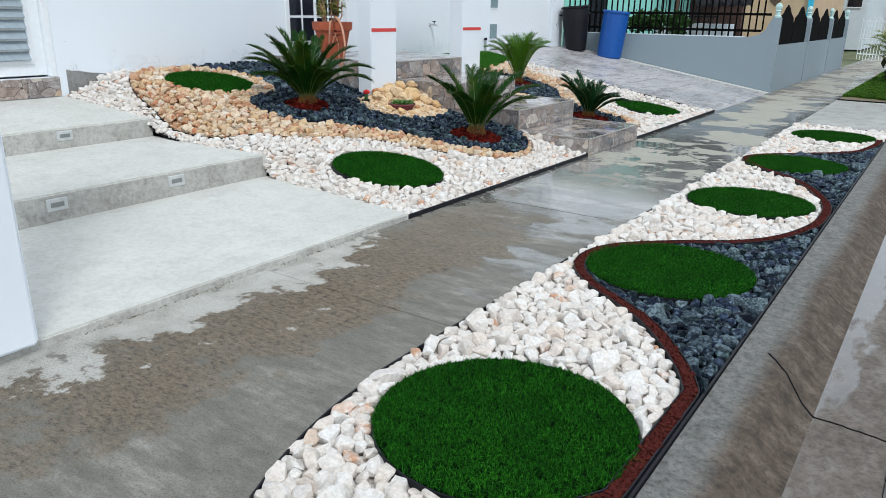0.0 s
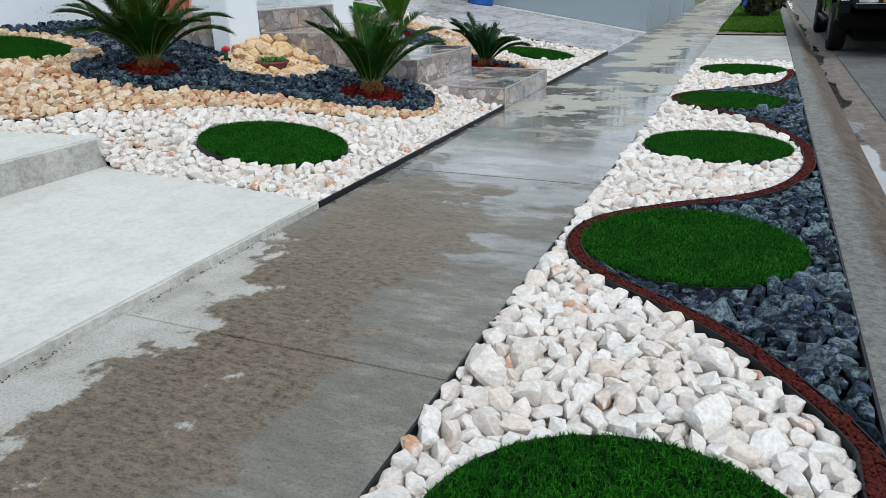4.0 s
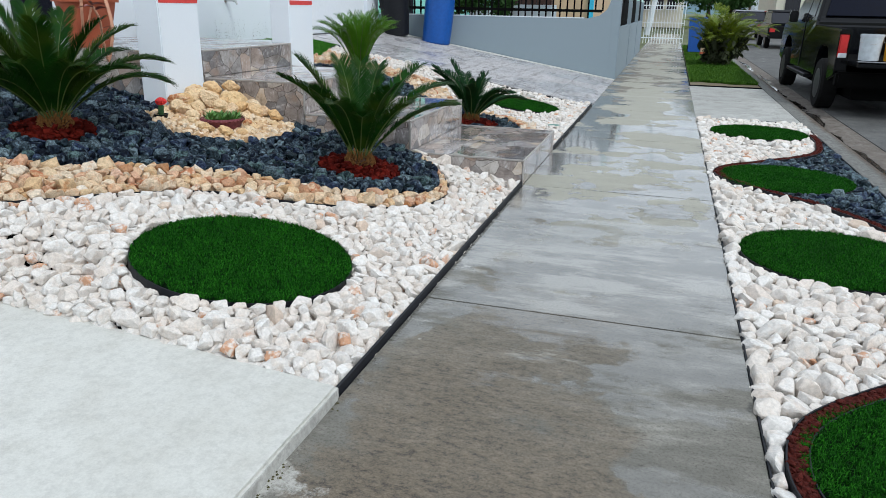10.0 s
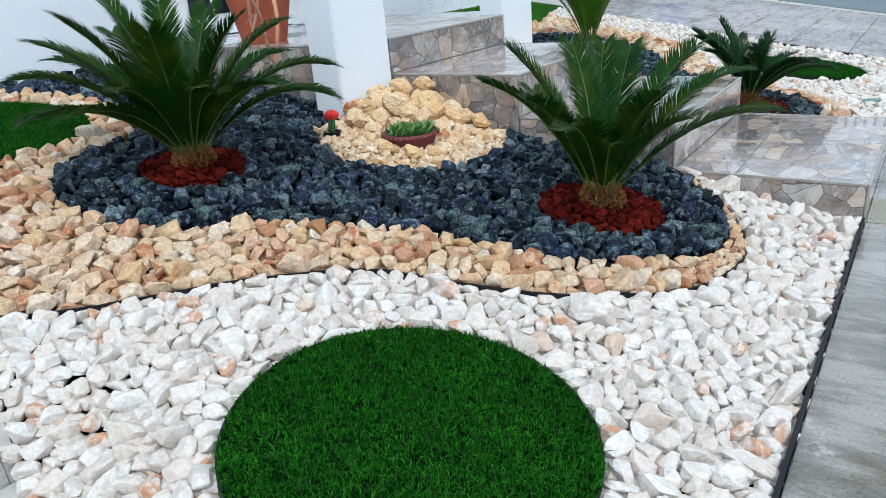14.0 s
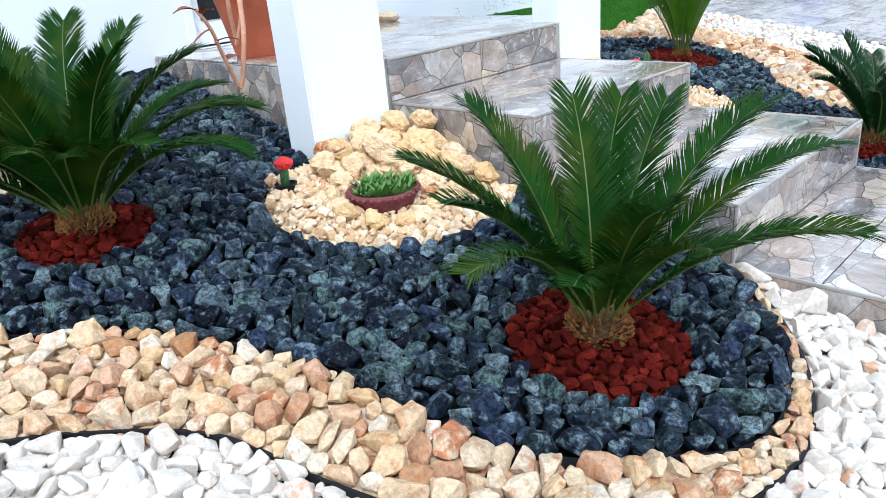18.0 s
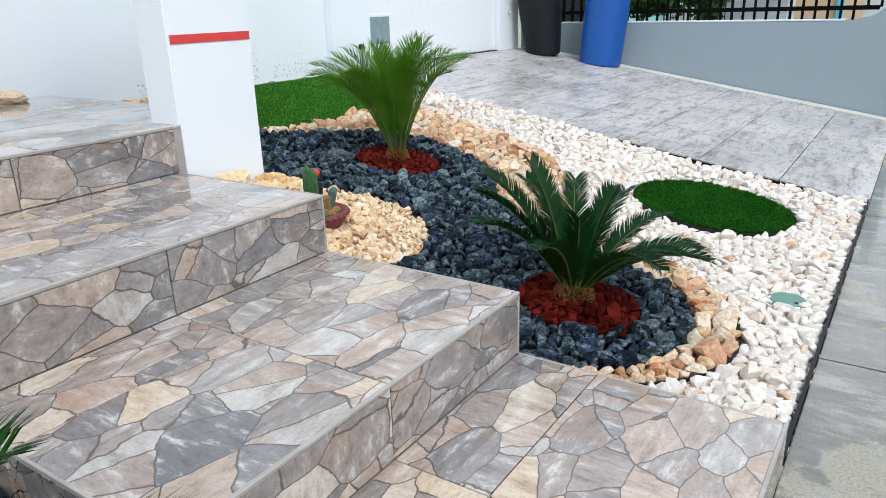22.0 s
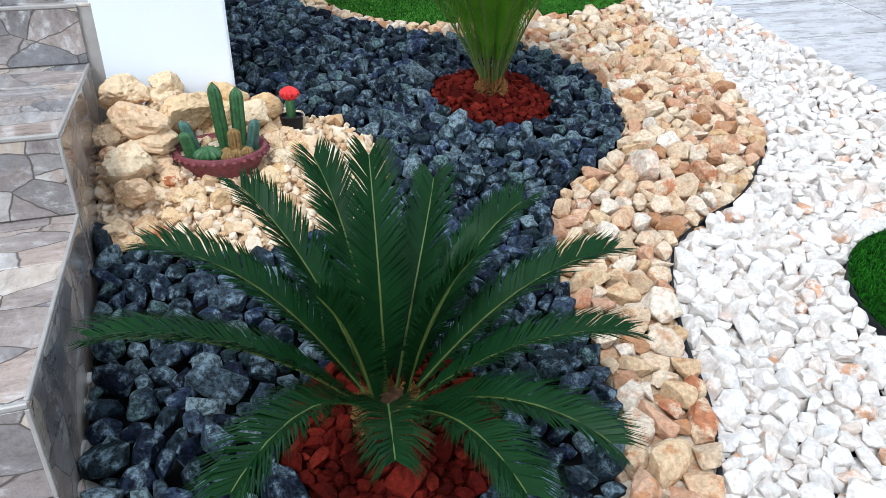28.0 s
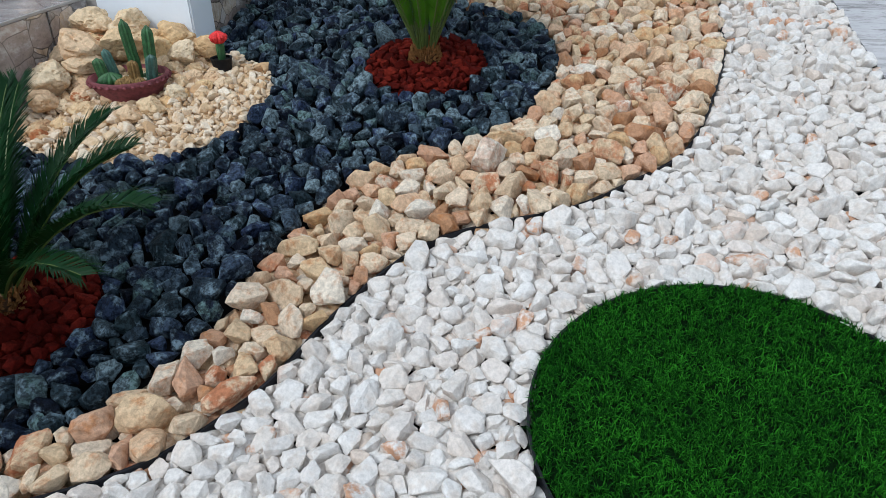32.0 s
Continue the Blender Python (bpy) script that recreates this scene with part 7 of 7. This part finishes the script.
for s in range(6):
    sv, st = [], []
    for k in range(150):
        x = -2.75 + s * 0.19 + tr_.uniform(0, 0.25)
        y = 21.2 + tr_.uniform(-0.25, 0.25)
        top, bot = 3.1, 1.75 + tr_.uniform(0, 0.35)
        dx = 0.35 + tr_.normal(scale=0.05)
        w = 0.02
        j = len(sv)
        sv += [(x - w, y, top), (x + w, y, top), (x + dx - w, y + 0.05, bot), (x + dx + w, y + 0.05, bot), (x + dx * 0.6, y - 0.04, (top + bot) / 2)]
        st += [(j, j + 1, j + 4), (j, j + 4, j + 2), (j + 1, j + 3, j + 4), (j + 4, j + 3, j + 2)]
    o = new("thatch_bundle", raw_mesh("thatch_bundle", sv, st, M_THATCH))
    o.parent = th
part("pole", tube([(-2.9, 21.2, 3.1), (-1.6, 21.2, 3.1)], 0.04), M_BARK, th)
part("post", tube([(-2.9, 21.2, 0.0), (-2.9, 21.2, 3.1)], 0.05), M_BARK, th)
b2 = thing("bench_wall", "low white planter block behind the railings", "planter")
part("block", box(-2.6, -1.7, 21.5, 22.2, -0.1, 1.35, 0.01), M_PALE, b2)
h2 = thing("neighbour_house", "tan rendered house with a cyan roof edge", "house")
part("wall", box(-9, -2.55, 38, 48, -0.1, 3.55), M_TAN_WALL, h2)
part("roof_edge", box(-9.2, -2.4, 37.8, 48.2, 3.55, 3.85), M_CYAN, h2)
part("corner_pilaster", box(-2.65, -2.45, 37.85, 38.05, -0.1, 3.85), M_CYAN, h2)
for x in (-4.4, -4.0):
    orn = box(-0.17, 0.17, -0.03, 0.0, -0.17, 0.17)
    bmesh.ops.transform(orn, matrix=Matrix.Translation((x, 37.99, 2.75 - (x + 4.4) * 1.2)) @ Matrix.Rotation(radians(45), 4, "Y"), verts=orn.verts[:])
    part("ornament", orn, M_BARK, h2)
part("water_tank", lathe([(0.3, 0), (0.36, 0.25), (0.3, 0.5), (0.05, 0.62)], 16, (-3.4, 40, 3.85)), M_PALE, h2)
h3 = thing("neighbour_house", "pale grey house with louvred windows", "house")
part("wall", box(-8, -1.6, 50, 62, -0.1, 4.2), M_PALE, h3)
part("roof", box(-8.3, -1.3, 49.7, 62.3, 4.2, 4.45), M_CREAM, h3)
window_unit(h3, -2.6, -1.9, 49.98, 2.2, 3.4, 3)
h4 = thing("neighbour_house", "two-storey cream house with an orange balcony band", "house")
part("wall", box(-4.5, 1.6, 72, 84, -0.1, 4.9), M_CREAM, h4)
part("roof", box(-4.9, 2.0, 71.4, 84.3, 4.9, 5.1), M_PALE, h4)
part("balcony_band", box(-2.6, 1.9, 70.8, 72.0, 2.9, 3.5), M_ORANGE, h4, "orange painted balcony band")
window_unit(h4, -1.2, -0.2, 71.98, 3.75, 4.4, 2)
for x in (-1.9, -0.8, 0.3):
    window_unit(h4, x, x + 0.8, 71.98, 1.4, 2.6, 4)
part("post", box(1.5, 1.7, 70.9, 71.1, -0.1, 2.9), M_CREAM, h4)
h5 = thing("neighbour_house", "low white roofed house with an orange front", "house")
part("wall", box(-6.0, -2.6, 66, 70, -0.1, 2.6), M_ORANGE, h5)
part("roof", box(-6.3, -2.2, 65.6, 70.3, 2.6, 2.8), M_PALE, h5)
window_unit(h5, -3.9, -3.0, 65.98, 1.0, 2.0, 3)
h6 = thing("neighbour_house", "cream house with arched dark openings across the street", "house")
part("wall", box(8.0, 15, 64, 76, -0.1, 4.3), M_CREAM, h6)
part("roof", box(7.6, 15.4, 63.6, 76.4, 4.3, 4.5), M_PALE, h6)
for x in (8.6, 10.4, 12.2):
    window_unit(h6, x, x + 1.0, 63.98, 1.2, 3.0, 3)
h7 = thing("neighbour_house", "long white house far down the street", "house")
part("wall", box(9.5, 22, 96, 106, -0.1, 3.6), M_PALE, h7)
part("roof", box(9.1, 22.4, 95.6, 106.4, 3.6, 3.9), M_TERRACOTTA, h7)
for x in (10.5, 13, 15.5):
    window_unit(h7, x, x + 1.4, 95.98, 1.0, 2.4, 3)
pole = thing("utility_pole", "leaning grey concrete utility pole with cables", "pole")
part("pole", tube([(-0.45, 50, -0.1), (0.05, 50, 3.5), (0.75, 50, 8.5)], 0.17, 12, 0.11), M_PALE, pole)
part("crossarm", box(0.1, 1.4, 49.95, 50.05, 8.0, 8.1), M_BARK, pole)
for k in range(3):
    part("cable", tube([(0.3 + 0.4 * k, 50, 8.1), (1.8 + 0.4 * k, 72, 7.3), (3.3 + 0.4 * k, 95, 8.1)], 0.012, 5), M_STEEL_BLACK, pole)
for y in (95.0, 120.0):
    pole2 = thing("utility_pole", "grey wooden utility pole far down the street", "pole")
    part("pole", tube([(9.0, y, -0.1), (9.0, y, 7.0)], 0.12, 8, 0.09), M_BARK, pole2)
    part("crossarm", box(8.4, 9.6, y - 0.05, y + 0.05, 6.4, 6.5), M_BARK, pole2)

# ---- trees, lawn, hills ----


def leaf_cloud(name, parent, centre, radius, count, size, mat, seed, squash=0.8):
    r = np.random.default_rng(seed)
    sv, st = [], []
    clumps = r.normal(size=(26, 3))
    clumps /= np.linalg.norm(clumps, axis=1)[:, None]
    clumps *= (radius * r.uniform(0.35, 0.85, 26))[:, None]
    clumps[:, 2] *= squash
    for k in range(count):
        c = clumps[r.integers(26)] + r.normal(scale=radius * 0.17, size=3)
        d = r.normal(size=3)
        d /= np.linalg.norm(d)
        e = np.cross(d, r.normal(size=3))
        e /= np.linalg.norm(e) + 1e-9
        s = size * r.uniform(0.6, 1.3)
        p = np.array(centre) + c
        j = len(sv)
        sv += [p - d * s, p + e * s * 0.45, p + d * s, p - e * s * 0.45]
        st += [(j, j + 1, j + 2), (j, j + 2, j + 3)]
    o = new(name, raw_mesh(name, sv, st, mat))
    o.parent = parent
    return o


def tree(label, at, trunk_h, radius, seed, count=5000, size=0.16):
    r = random.Random(seed)
    ob = thing("tree", label, "tree", "street trees", at=at)
    part("trunk", tube([(0, 0, -0.1), (0.05, 0.02, trunk_h * 0.5), (0.0, 0.05, trunk_h)], 0.07 * radius + 0.05, 8, 0.05 * radius), M_BARK, ob)
    for k in range(5):
        a = k * 1.26 + r.uniform(-0.3, 0.3)
        part("limb", tube([(0, 0.05, trunk_h * 0.9), (0.3 * radius * math.cos(a), 0.3 * radius * math.sin(a), trunk_h + 0.3 * radius), (0.6 * radius * math.cos(a), 0.6 * radius * math.sin(a), trunk_h + 0.6 * radius)], 0.05 * radius, 6, 0.015), M_BARK, ob)
    leaf_cloud("crown", ob, (0, 0, trunk_h + 0.55 * radius), radius, count, size, M_TREE_LEAF, seed)
    return ob


for x, y, h in ((-3.3, 20.7, 1.05), (-2.75, 20.9, 0.95), (-3.8, 21.0, 1.0)):
    sh = thing("garden_shrub", "dark green leafy shrub in a red pot behind the railings", "shrub", "neighbour's shrubs", at=(x, y, -0.2))
    part("pot", lathe([(0.14, 0), (0.2, 0.34), (0.22, 0.36), (0.18, 0.36)], 20, (0, 0, 0.75)), M_TERRACOTTA, sh)
    part("pot_stand", box(-0.2, 0.2, -0.2, 0.2, 0, 0.75, 0.01), M_PALE, sh)
    part("stem", tube([(0, 0, 1.05), (0.02, 0, 1.3 + 0.1 * h)], 0.02, 6, 0.01), M_BARK, sh)
    leaf_cloud("leaves", sh, (0, 0, 0.55 + h), 0.34, 700, 0.06, M_TREE_LEAF, int(x * 10) + 90)
tree("broad dark green street tree with a rounded uneven crown", (3.3, 62, -0.1), 2.0, 2.5, 3, 9000, 0.17)
tree("dark green tree farther down the street", (6.3, 84, -0.1), 1.6, 2.0, 4, 4000, 0.2)
tree("dark tree behind the houses", (-3.6, 100, -0.1), 4.0, 3.0, 5, 4000, 0.3)
tree("dark tree behind the houses", (12.0, 110, -0.1), 2.0, 3.2, 6, 4000, 0.3)
tree("dark tree across the street", (17.0, 80, -0.1), 2.5, 3.0, 7, 4000, 0.3)
for k, (x, y) in enumerate(((-2.6, 110), (-0.4, 114), (1.8, 118))):
    ob = thing("coconut_palm", "tall palm behind the rooftops", "palm tree", "far palms", at=(x, y, -0.1))
    part("trunk", tube([(0, 0, 0), (0.2, 0, 4), (0.1, 0, 7.6)], 0.18, 8, 0.12), M_BARK, ob)
    for m in range(12):
        frond("frond", ob, 2.2, m * 0.524 + k, 0.7 + 0.3 * (m % 3) - 0.3, 1.6, 0.55, 24, 500 + 20 * k + m, M_TREE_LEAF, 9.0, 0.0, (0.1, 0, 7.6))
areca = thing("areca_palm", "bushy yellow-green areca palm at the kerb", "palm", at=(2.15, 23.6, 0.05))
ar = random.Random(2)
for k in range(84):
    part_o = (ar.uniform(-0.2, 0.2), ar.uniform(-0.2, 0.2), 0.0)
    frond("frond", areca, ar.uniform(0.8, 1.7), k * 2.4, ar.uniform(1.1, 1.52), ar.uniform(0.9, 1.9), 0.21, 56, 900 + k, M_ARECA, 1.5, 0.12, part_o)
# dark leaf filler: the shade inside the clump is put into its colour
leaf_cloud("shade_leaves", areca, (0, 0, 0.5), 0.5, 2200, 0.11, plain("inner_shade_leaf", (0.035, 0.045, 0.015), 0.8, var=0.5), 41, 0.9)
for k in range(9):
    a = k * 0.7
    part("cane", tube([(0.18 * math.cos(a), 0.18 * math.sin(a), 0), (0.22 * math.cos(a), 0.22 * math.sin(a), 0.55)], 0.022, 8, 0.015), M_RACHIS, areca)
verge = tagged(sheet("lawn_verge", [(1.38, 18.38), (2.56, 18.38), (2.56, 34), (1.38, 34)], 0.3, plain("verge_earth", (0.16, 0.13, 0.08), 0.95), z=0.02, drop=0.0), "strip of mown yellow-green grass at the kerb", "lawn", kind="structure")
p = np.stack([grng.uniform(1.39, 2.56, 42000), 18.75 + 15.1 * grng.uniform(0, 1, 42000) ** 1.5], 1)
p = p[p[:, 1] > 18.85 + 0.10 * np.sin(p[:, 0] * 5.0) + 0.05 * np.sin(p[:, 0] * 17.0)]
g = new("grass", raw_mesh("verge_grass", *blades(p, 0.07, 0.010, 0.9, lambda x, y: np.full(len(x), 0.02)), M_LAWN))
tagged(g, "mown yellow-green grass on the verge", "grass", kind="stuff")
tagged(part("verge_core", box(1.37, 2.58, 18.37, 34.0, -0.15, 0.018), M_SOIL), "earth bank under the verge", "soil", kind="structure")
hill = thing("far_hills", "blue-green wooded hills in the haze", "hills", kind="structure")
b = bmesh.new()
ridge, base_v = [], []
for k in range(61):
    a = -1.2 + 2.4 * k / 60
    x, y = 420 * math.sin(a), 420 * math.cos(a)
    z = 9 + 10 * (0.5 + 0.5 * math.sin(k * 0.33 + 1.0)) * min(1, max(0, (k - 26) / 8)) + 2.5 * noise.noise((k * 0.4, 0, 0))
    base_v.append(b.verts.new((x, y, -2)))
    ridge.append(b.verts.new((x * 1.1, y * 1.1, z)))
for i in range(60):
    b.faces.new((base_v[i], base_v[i + 1], ridge[i + 1], ridge[i]))
part("ridge", b, M_HILL, hill)

# ---- bins and vehicles ----
wb = thing("wheelie_bin", "blue plastic wheeled bin on the verge", "bin", at=(1.70, 29.0, 0.03))
bb = bmesh.new()
lo = [bb.verts.new(c) for c in ((-0.2, -0.2, 0.05), (0.2, -0.2, 0.05), (0.2, 0.2, 0.05), (-0.2, 0.2, 0.05))]
hi = [bb.verts.new(c) for c in ((-0.26, -0.27, 0.98), (0.26, -0.27, 0.98), (0.26, 0.27, 0.98), (-0.26, 0.27, 0.98))]
bb.faces.new(lo[::-1])
bb.faces.new(hi)
for k in range(4):
    bb.faces.new((lo[k], lo[(k + 1) % 4], hi[(k + 1) % 4], hi[k]))
part("body", bb, M_BIN_BLUE, wb)
part("lid", box(-0.28, 0.28, -0.3, 0.3, 0.985, 1.05, 0.02, 2), M_BIN_BLUE, wb)
for x in (-0.2, 0.2):
    part("wheel", lathe([(0.1, -0.03), (0.1, 0.03)], 18, (x, 0.2, 0.1), Matrix.Rotation(radians(90), 4, "Y")), M_TYRE, wb)


copy_thing(wb, Matrix.Translation((1.74, 30.3, 0.05)))
bx = thing("brown_box", "brown wooden box on the verge beside the bin", "box", at=(1.95, 27.6, 0.03))
part("box_body", box(-0.13, 0.13, -0.13, 0.13, 0, 0.6, 0.01), M_TAN_WALL, bx)
part("box_base", box(-0.14, 0.14, -0.14, 0.14, -0.02, 0.12, 0.01), M_TERRACOTTA, bx)


M_RIM = plain("dull_dark_rim", (0.05, 0.052, 0.055), 0.4, 0.5)


def wheel(parent, x, y, z, r=0.38, w=0.24):
    rot = Matrix.Rotation(radians(90), 4, "Y")
    t = part("wheel", lathe([(r * 0.62, -w / 2), (r * 0.93, -w / 2), (r, -w * 0.36), (r, w * 0.36), (r * 0.93, w / 2), (r * 0.62, w / 2)], 32, (x, y, z), rot), M_TYRE, parent)
    part("rim", lathe([(r * 0.25, -w * 0.53), (r * 0.6, -w * 0.50), (r * 0.6, w * 0.50), (r * 0.25, w * 0.53)], 24, (x, y, z), rot), M_RIM, t)
    return t


def profile_body(outline, x0, x1, bevel=0.03):
    b = bmesh.new()
    a = [b.verts.new((x0, y, z)) for y, z in outline]
    c = [b.verts.new((x1, y, z)) for y, z in outline]
    b.faces.new(a)
    b.faces.new(c[::-1])
    n = len(outline)
    for i in range(n):
        b.faces.new((a[i], c[i], c[(i + 1) % n], a[(i + 1) % n]))
    bmesh.ops.recalc_face_normals(b, faces=b.faces[:])
    bmesh.ops.bevel(b, geom=b.edges[:], offset=bevel, segments=2, affect="EDGES")
    return b


RZ = -0.10
tk = thing("pickup_truck", "dark pickup truck with its tailgate down and buckets in the bed", "pickup truck", at=(3.18, 15.95, RZ))
TW_ = 1.92
part("side_panel", profile_body([(0, 0.55), (0, 1.18), (2.0, 1.20), (2.0, 0.5), (1.45, 0.42), (1.40, 0.70), (1.25, 0.88), (0.95, 0.93), (0.65, 0.88), (0.48, 0.70), (0.42, 0.45)], 0.0, 0.16, 0.02), M_CAR_BLACK, tk)
part("side_panel", profile_body([(0, 0.55), (0, 1.18), (2.0, 1.20), (2.0, 0.5), (1.45, 0.42), (1.40, 0.70), (1.25, 0.88), (0.95, 0.93), (0.65, 0.88), (0.48, 0.70), (0.42, 0.45)], TW_ - 0.16, TW_, 0.02), M_CAR_BLACK, tk)
part("bed_floor", box(0.16, TW_ - 0.16, 0.0, 2.0, 0.70, 0.76, 0.01), M_UNDER, tk)
part("tailgate", box(0.17, TW_ - 0.17, -0.52, -0.01, 0.70, 0.77, 0.015), M_CAR_BLACK, tk, "lowered tailgate")
part("tailgate_lip", box(0.17, TW_ - 0.17, -0.53, -0.47, 0.772, 0.785, 0.004), M_CAR_SILVER, tk)
part("bumper", box(0.02, TW_ - 0.02, -0.16, 0.02, 0.40, 0.62, 0.03, 2), M_UNDER, tk)
part("chassis", box(0.3, TW_ - 0.3, 0.1, 5.2, 0.22, 0.55), M_UNDER, tk)


def tumble(b, z0, lean, mid):
    """Lean the sides of a cab inwards above the height z0."""
    for v in b.verts:
        if v.co.z > z0:
            v.co.x += (1 if v.co.x < mid else -1) * lean * (v.co.z - z0)
    return b


MID = TW_ / 2
part("cab", tumble(profile_body([(2.0, 0.45), (2.0, 1.22), (2.08, 1.30), (2.36, 1.90), (2.5, 1.97), (3.6, 1.97), (3.85, 1.92), (4.5, 1.30), (5.6, 1.20), (5.75, 1.0), (5.75, 0.5), (5.2, 0.42), (5.15, 0.70), (5.0, 0.88), (4.7, 0.93), (4.4, 0.88), (4.2, 0.70), (4.15, 0.42)], 0.02, TW_ - 0.02, 0.04), 1.25, 0.22, MID), M_CAR_BLACK, tk)
rw = box(0.13, TW_ - 0.13, -0.012, 0.012, -0.27, 0.29, 0.004)
bmesh.ops.transform(rw, matrix=Matrix.Translation((0, 2.195, 1.59)) @ Matrix.Rotation(radians(-25.0), 4, "X"), verts=rw.verts[:])
part("rear_window", tumble(rw, 1.25, 0.22, MID), plain("tinted_rear_glass", (0.003, 0.005, 0.014), 0.3, bump=0, gloss=0.1), tk)
part("door_line", tumble(merge(box(0.008, 0.02, 3.07, 3.085, 0.5, 1.28), box(0.008, 0.02, 2.02, 2.03, 0.5, 1.2)), 1.25, 0.22, MID), M_STEEL_BLACK, tk)
part("door_handle", box(-0.012, 0.018, 3.14, 3.30, 1.08, 1.11, 0.005), M_CAR_BLACK, tk)
part("side_step", box(-0.03, 0.1, 2.1, 4.1, 0.36, 0.42, 0.01), M_STEEL_BLACK, tk)
for x in (0.012, TW_ - 0.022):
    part("side_window", tumble(profile_body([(2.38, 1.32), (2.56, 1.84), (3.05, 1.86), (3.05, 1.32)], x, x + 0.01, 0.002), 1.25, 0.22, MID), M_GLASS_DARK, tk)
    part("side_window", tumble(profile_body([(3.12, 1.32), (3.12, 1.86), (3.62, 1.84), (4.15, 1.36)], x, x + 0.01, 0.002), 1.25, 0.22, MID), M_GLASS_DARK, tk)
for x in (0.012, TW_ - 0.132):
    tl_ = part("tail_light", box(x, x + 0.12, -0.012, 0.10, 0.80, 1.12, 0.012, 2), M_TAIL, tk)
    part("reverse_lens", box(x + 0.006, x + 0.114, -0.016, 0.02, 0.80, 0.86, 0.004), M_PLATE, tl_)
for x in (-0.16, TW_ + 0.02):
    part("door_mirror", box(x, x + 0.15, 3.75, 3.85, 1.22, 1.42, 0.02, 2), M_CAR_BLACK, tk)
for y in (0.95, 4.70):
    for x in (0.10, TW_ - 0.10):
        wheel(tk, x, y, 0.37, 0.37)
pt = part("number_plate", box(0.80, 1.105, -0.175, -0.163, 0.47, 0.62, 0.004), M_PLATE, tk, "white number plate")
cu = bpy.data.curves.new("plate_text", "FONT")
cu.body, cu.size, cu.align_x, cu.align_y, cu.extrude = "872-074", 0.082, "CENTER", "CENTER", 0.001
tx = new("plate_number", cu)
cu.materials.append(M_STEEL_BLACK)
tx.parent = pt
tx.matrix_basis = Matrix.Translation((0.952, -0.178, 0.545)) @ Matrix.Rotation(radians(90), 4, "X")


def bucket(label, at, r, h, mat):
    ob = thing("bucket", label, "bucket", "buckets in the truck", at=at)
    part("pail", lathe([(r * 0.88, 0), (r, h * 0.9), (r * 1.05, h * 0.9), (r * 1.05, h), (r * 0.94, h), (r * 0.93, h * 0.9)], 26), mat, ob)
    part("bail", tube([(-r, 0, h * 0.86), (-r * 1.06, -r * 0.3, h * 0.7), (0, -r * 1.1, h * 0.62), (r * 1.06, -r * 0.3, h * 0.7), (r, 0, h * 0.86)], 0.004, 6), M_CHROME, ob)
    return ob


for k, (x, y, mat, lab) in enumerate(((0.36, -0.20, M_BUCKET_WHITE, "white plastic bucket on the tailgate"), (0.66, -0.24, M_BUCKET_YELLOW, "yellow plastic bucket on the tailgate"), (0.97, -0.22, M_BUCKET_WHITE, "white plastic bucket on the tailgate"), (1.27, -0.2, M_BUCKET_WHITE, "white plastic bucket on the tailgate"))):
    bk = bucket(lab, (3.18 + x, 15.95 + y, RZ + 0.786), 0.14, 0.34, mat)
    if k == 1:
        part("label", box(-0.07, 0.07, -0.139, -0.128, 0.05, 0.19, 0.002), M_TEAL_LID, bk, "printed label")
cr_ = thing("tool_crate", "yellow plastic crate beside the buckets", "crate", at=(3.18 + 1.58, 15.75, RZ + 0.786))
part("crate", box(-0.16, 0.16, -0.2, 0.2, 0, 0.26, 0.015), M_BUCKET_YELLOW, cr_)
part("lid", box(-0.17, 0.17, -0.21, 0.21, 0.262, 0.33, 0.015), M_BUCKET_YELLOW, cr_)
part("latch", box(-0.03, 0.03, -0.222, -0.208, 0.2, 0.29, 0.004), M_STEEL_BLACK, cr_)


def car(label, at, mat, turn_z=0.0):
    ob = thing("car", label, "car", at=at)
    ob.rotation_euler = (0, 0, turn_z)
    part("body", profile_body([(0, 0.4), (0, 0.85), (0.5, 0.95), (3.9, 0.95), (4.3, 0.8), (4.3, 0.4)], 0, 1.7, 0.06), mat, ob)
    part("cabin", profile_body([(0.35, 0.95), (0.8, 1.42), (2.6, 1.45), (3.3, 0.95)], 0.12, 1.58, 0.05), M_GLASS_DARK, ob)
    part("roof", profile_body([(0.78, 1.42), (0.9, 1.49), (2.5, 1.50), (2.65, 1.44)], 0.14, 1.56, 0.02), mat, ob)
    for y in (0.85, 3.4):
        for x in (0.1, 1.6):
            wheel(ob, x, y, 0.31, 0.31, 0.18)
    for x in (0.05, 1.45):
        part("tail_light", box(x, x + 0.2, -0.01, 0.03, 0.65, 0.8, 0.01), M_TAIL, ob)
    return ob


car("silver car parked far down the street", (3.9, 46, -0.1), M_CAR_SILVER)
car("dark car parked far down the street", (4.6, 36.5, -0.1), M_CAR_BLACK)
car("red car parked across the street", (7.4, 33, -0.1), M_RED_CAR)
car("red car parked far down the street", (6.2, 66, -0.1), M_RED_CAR)
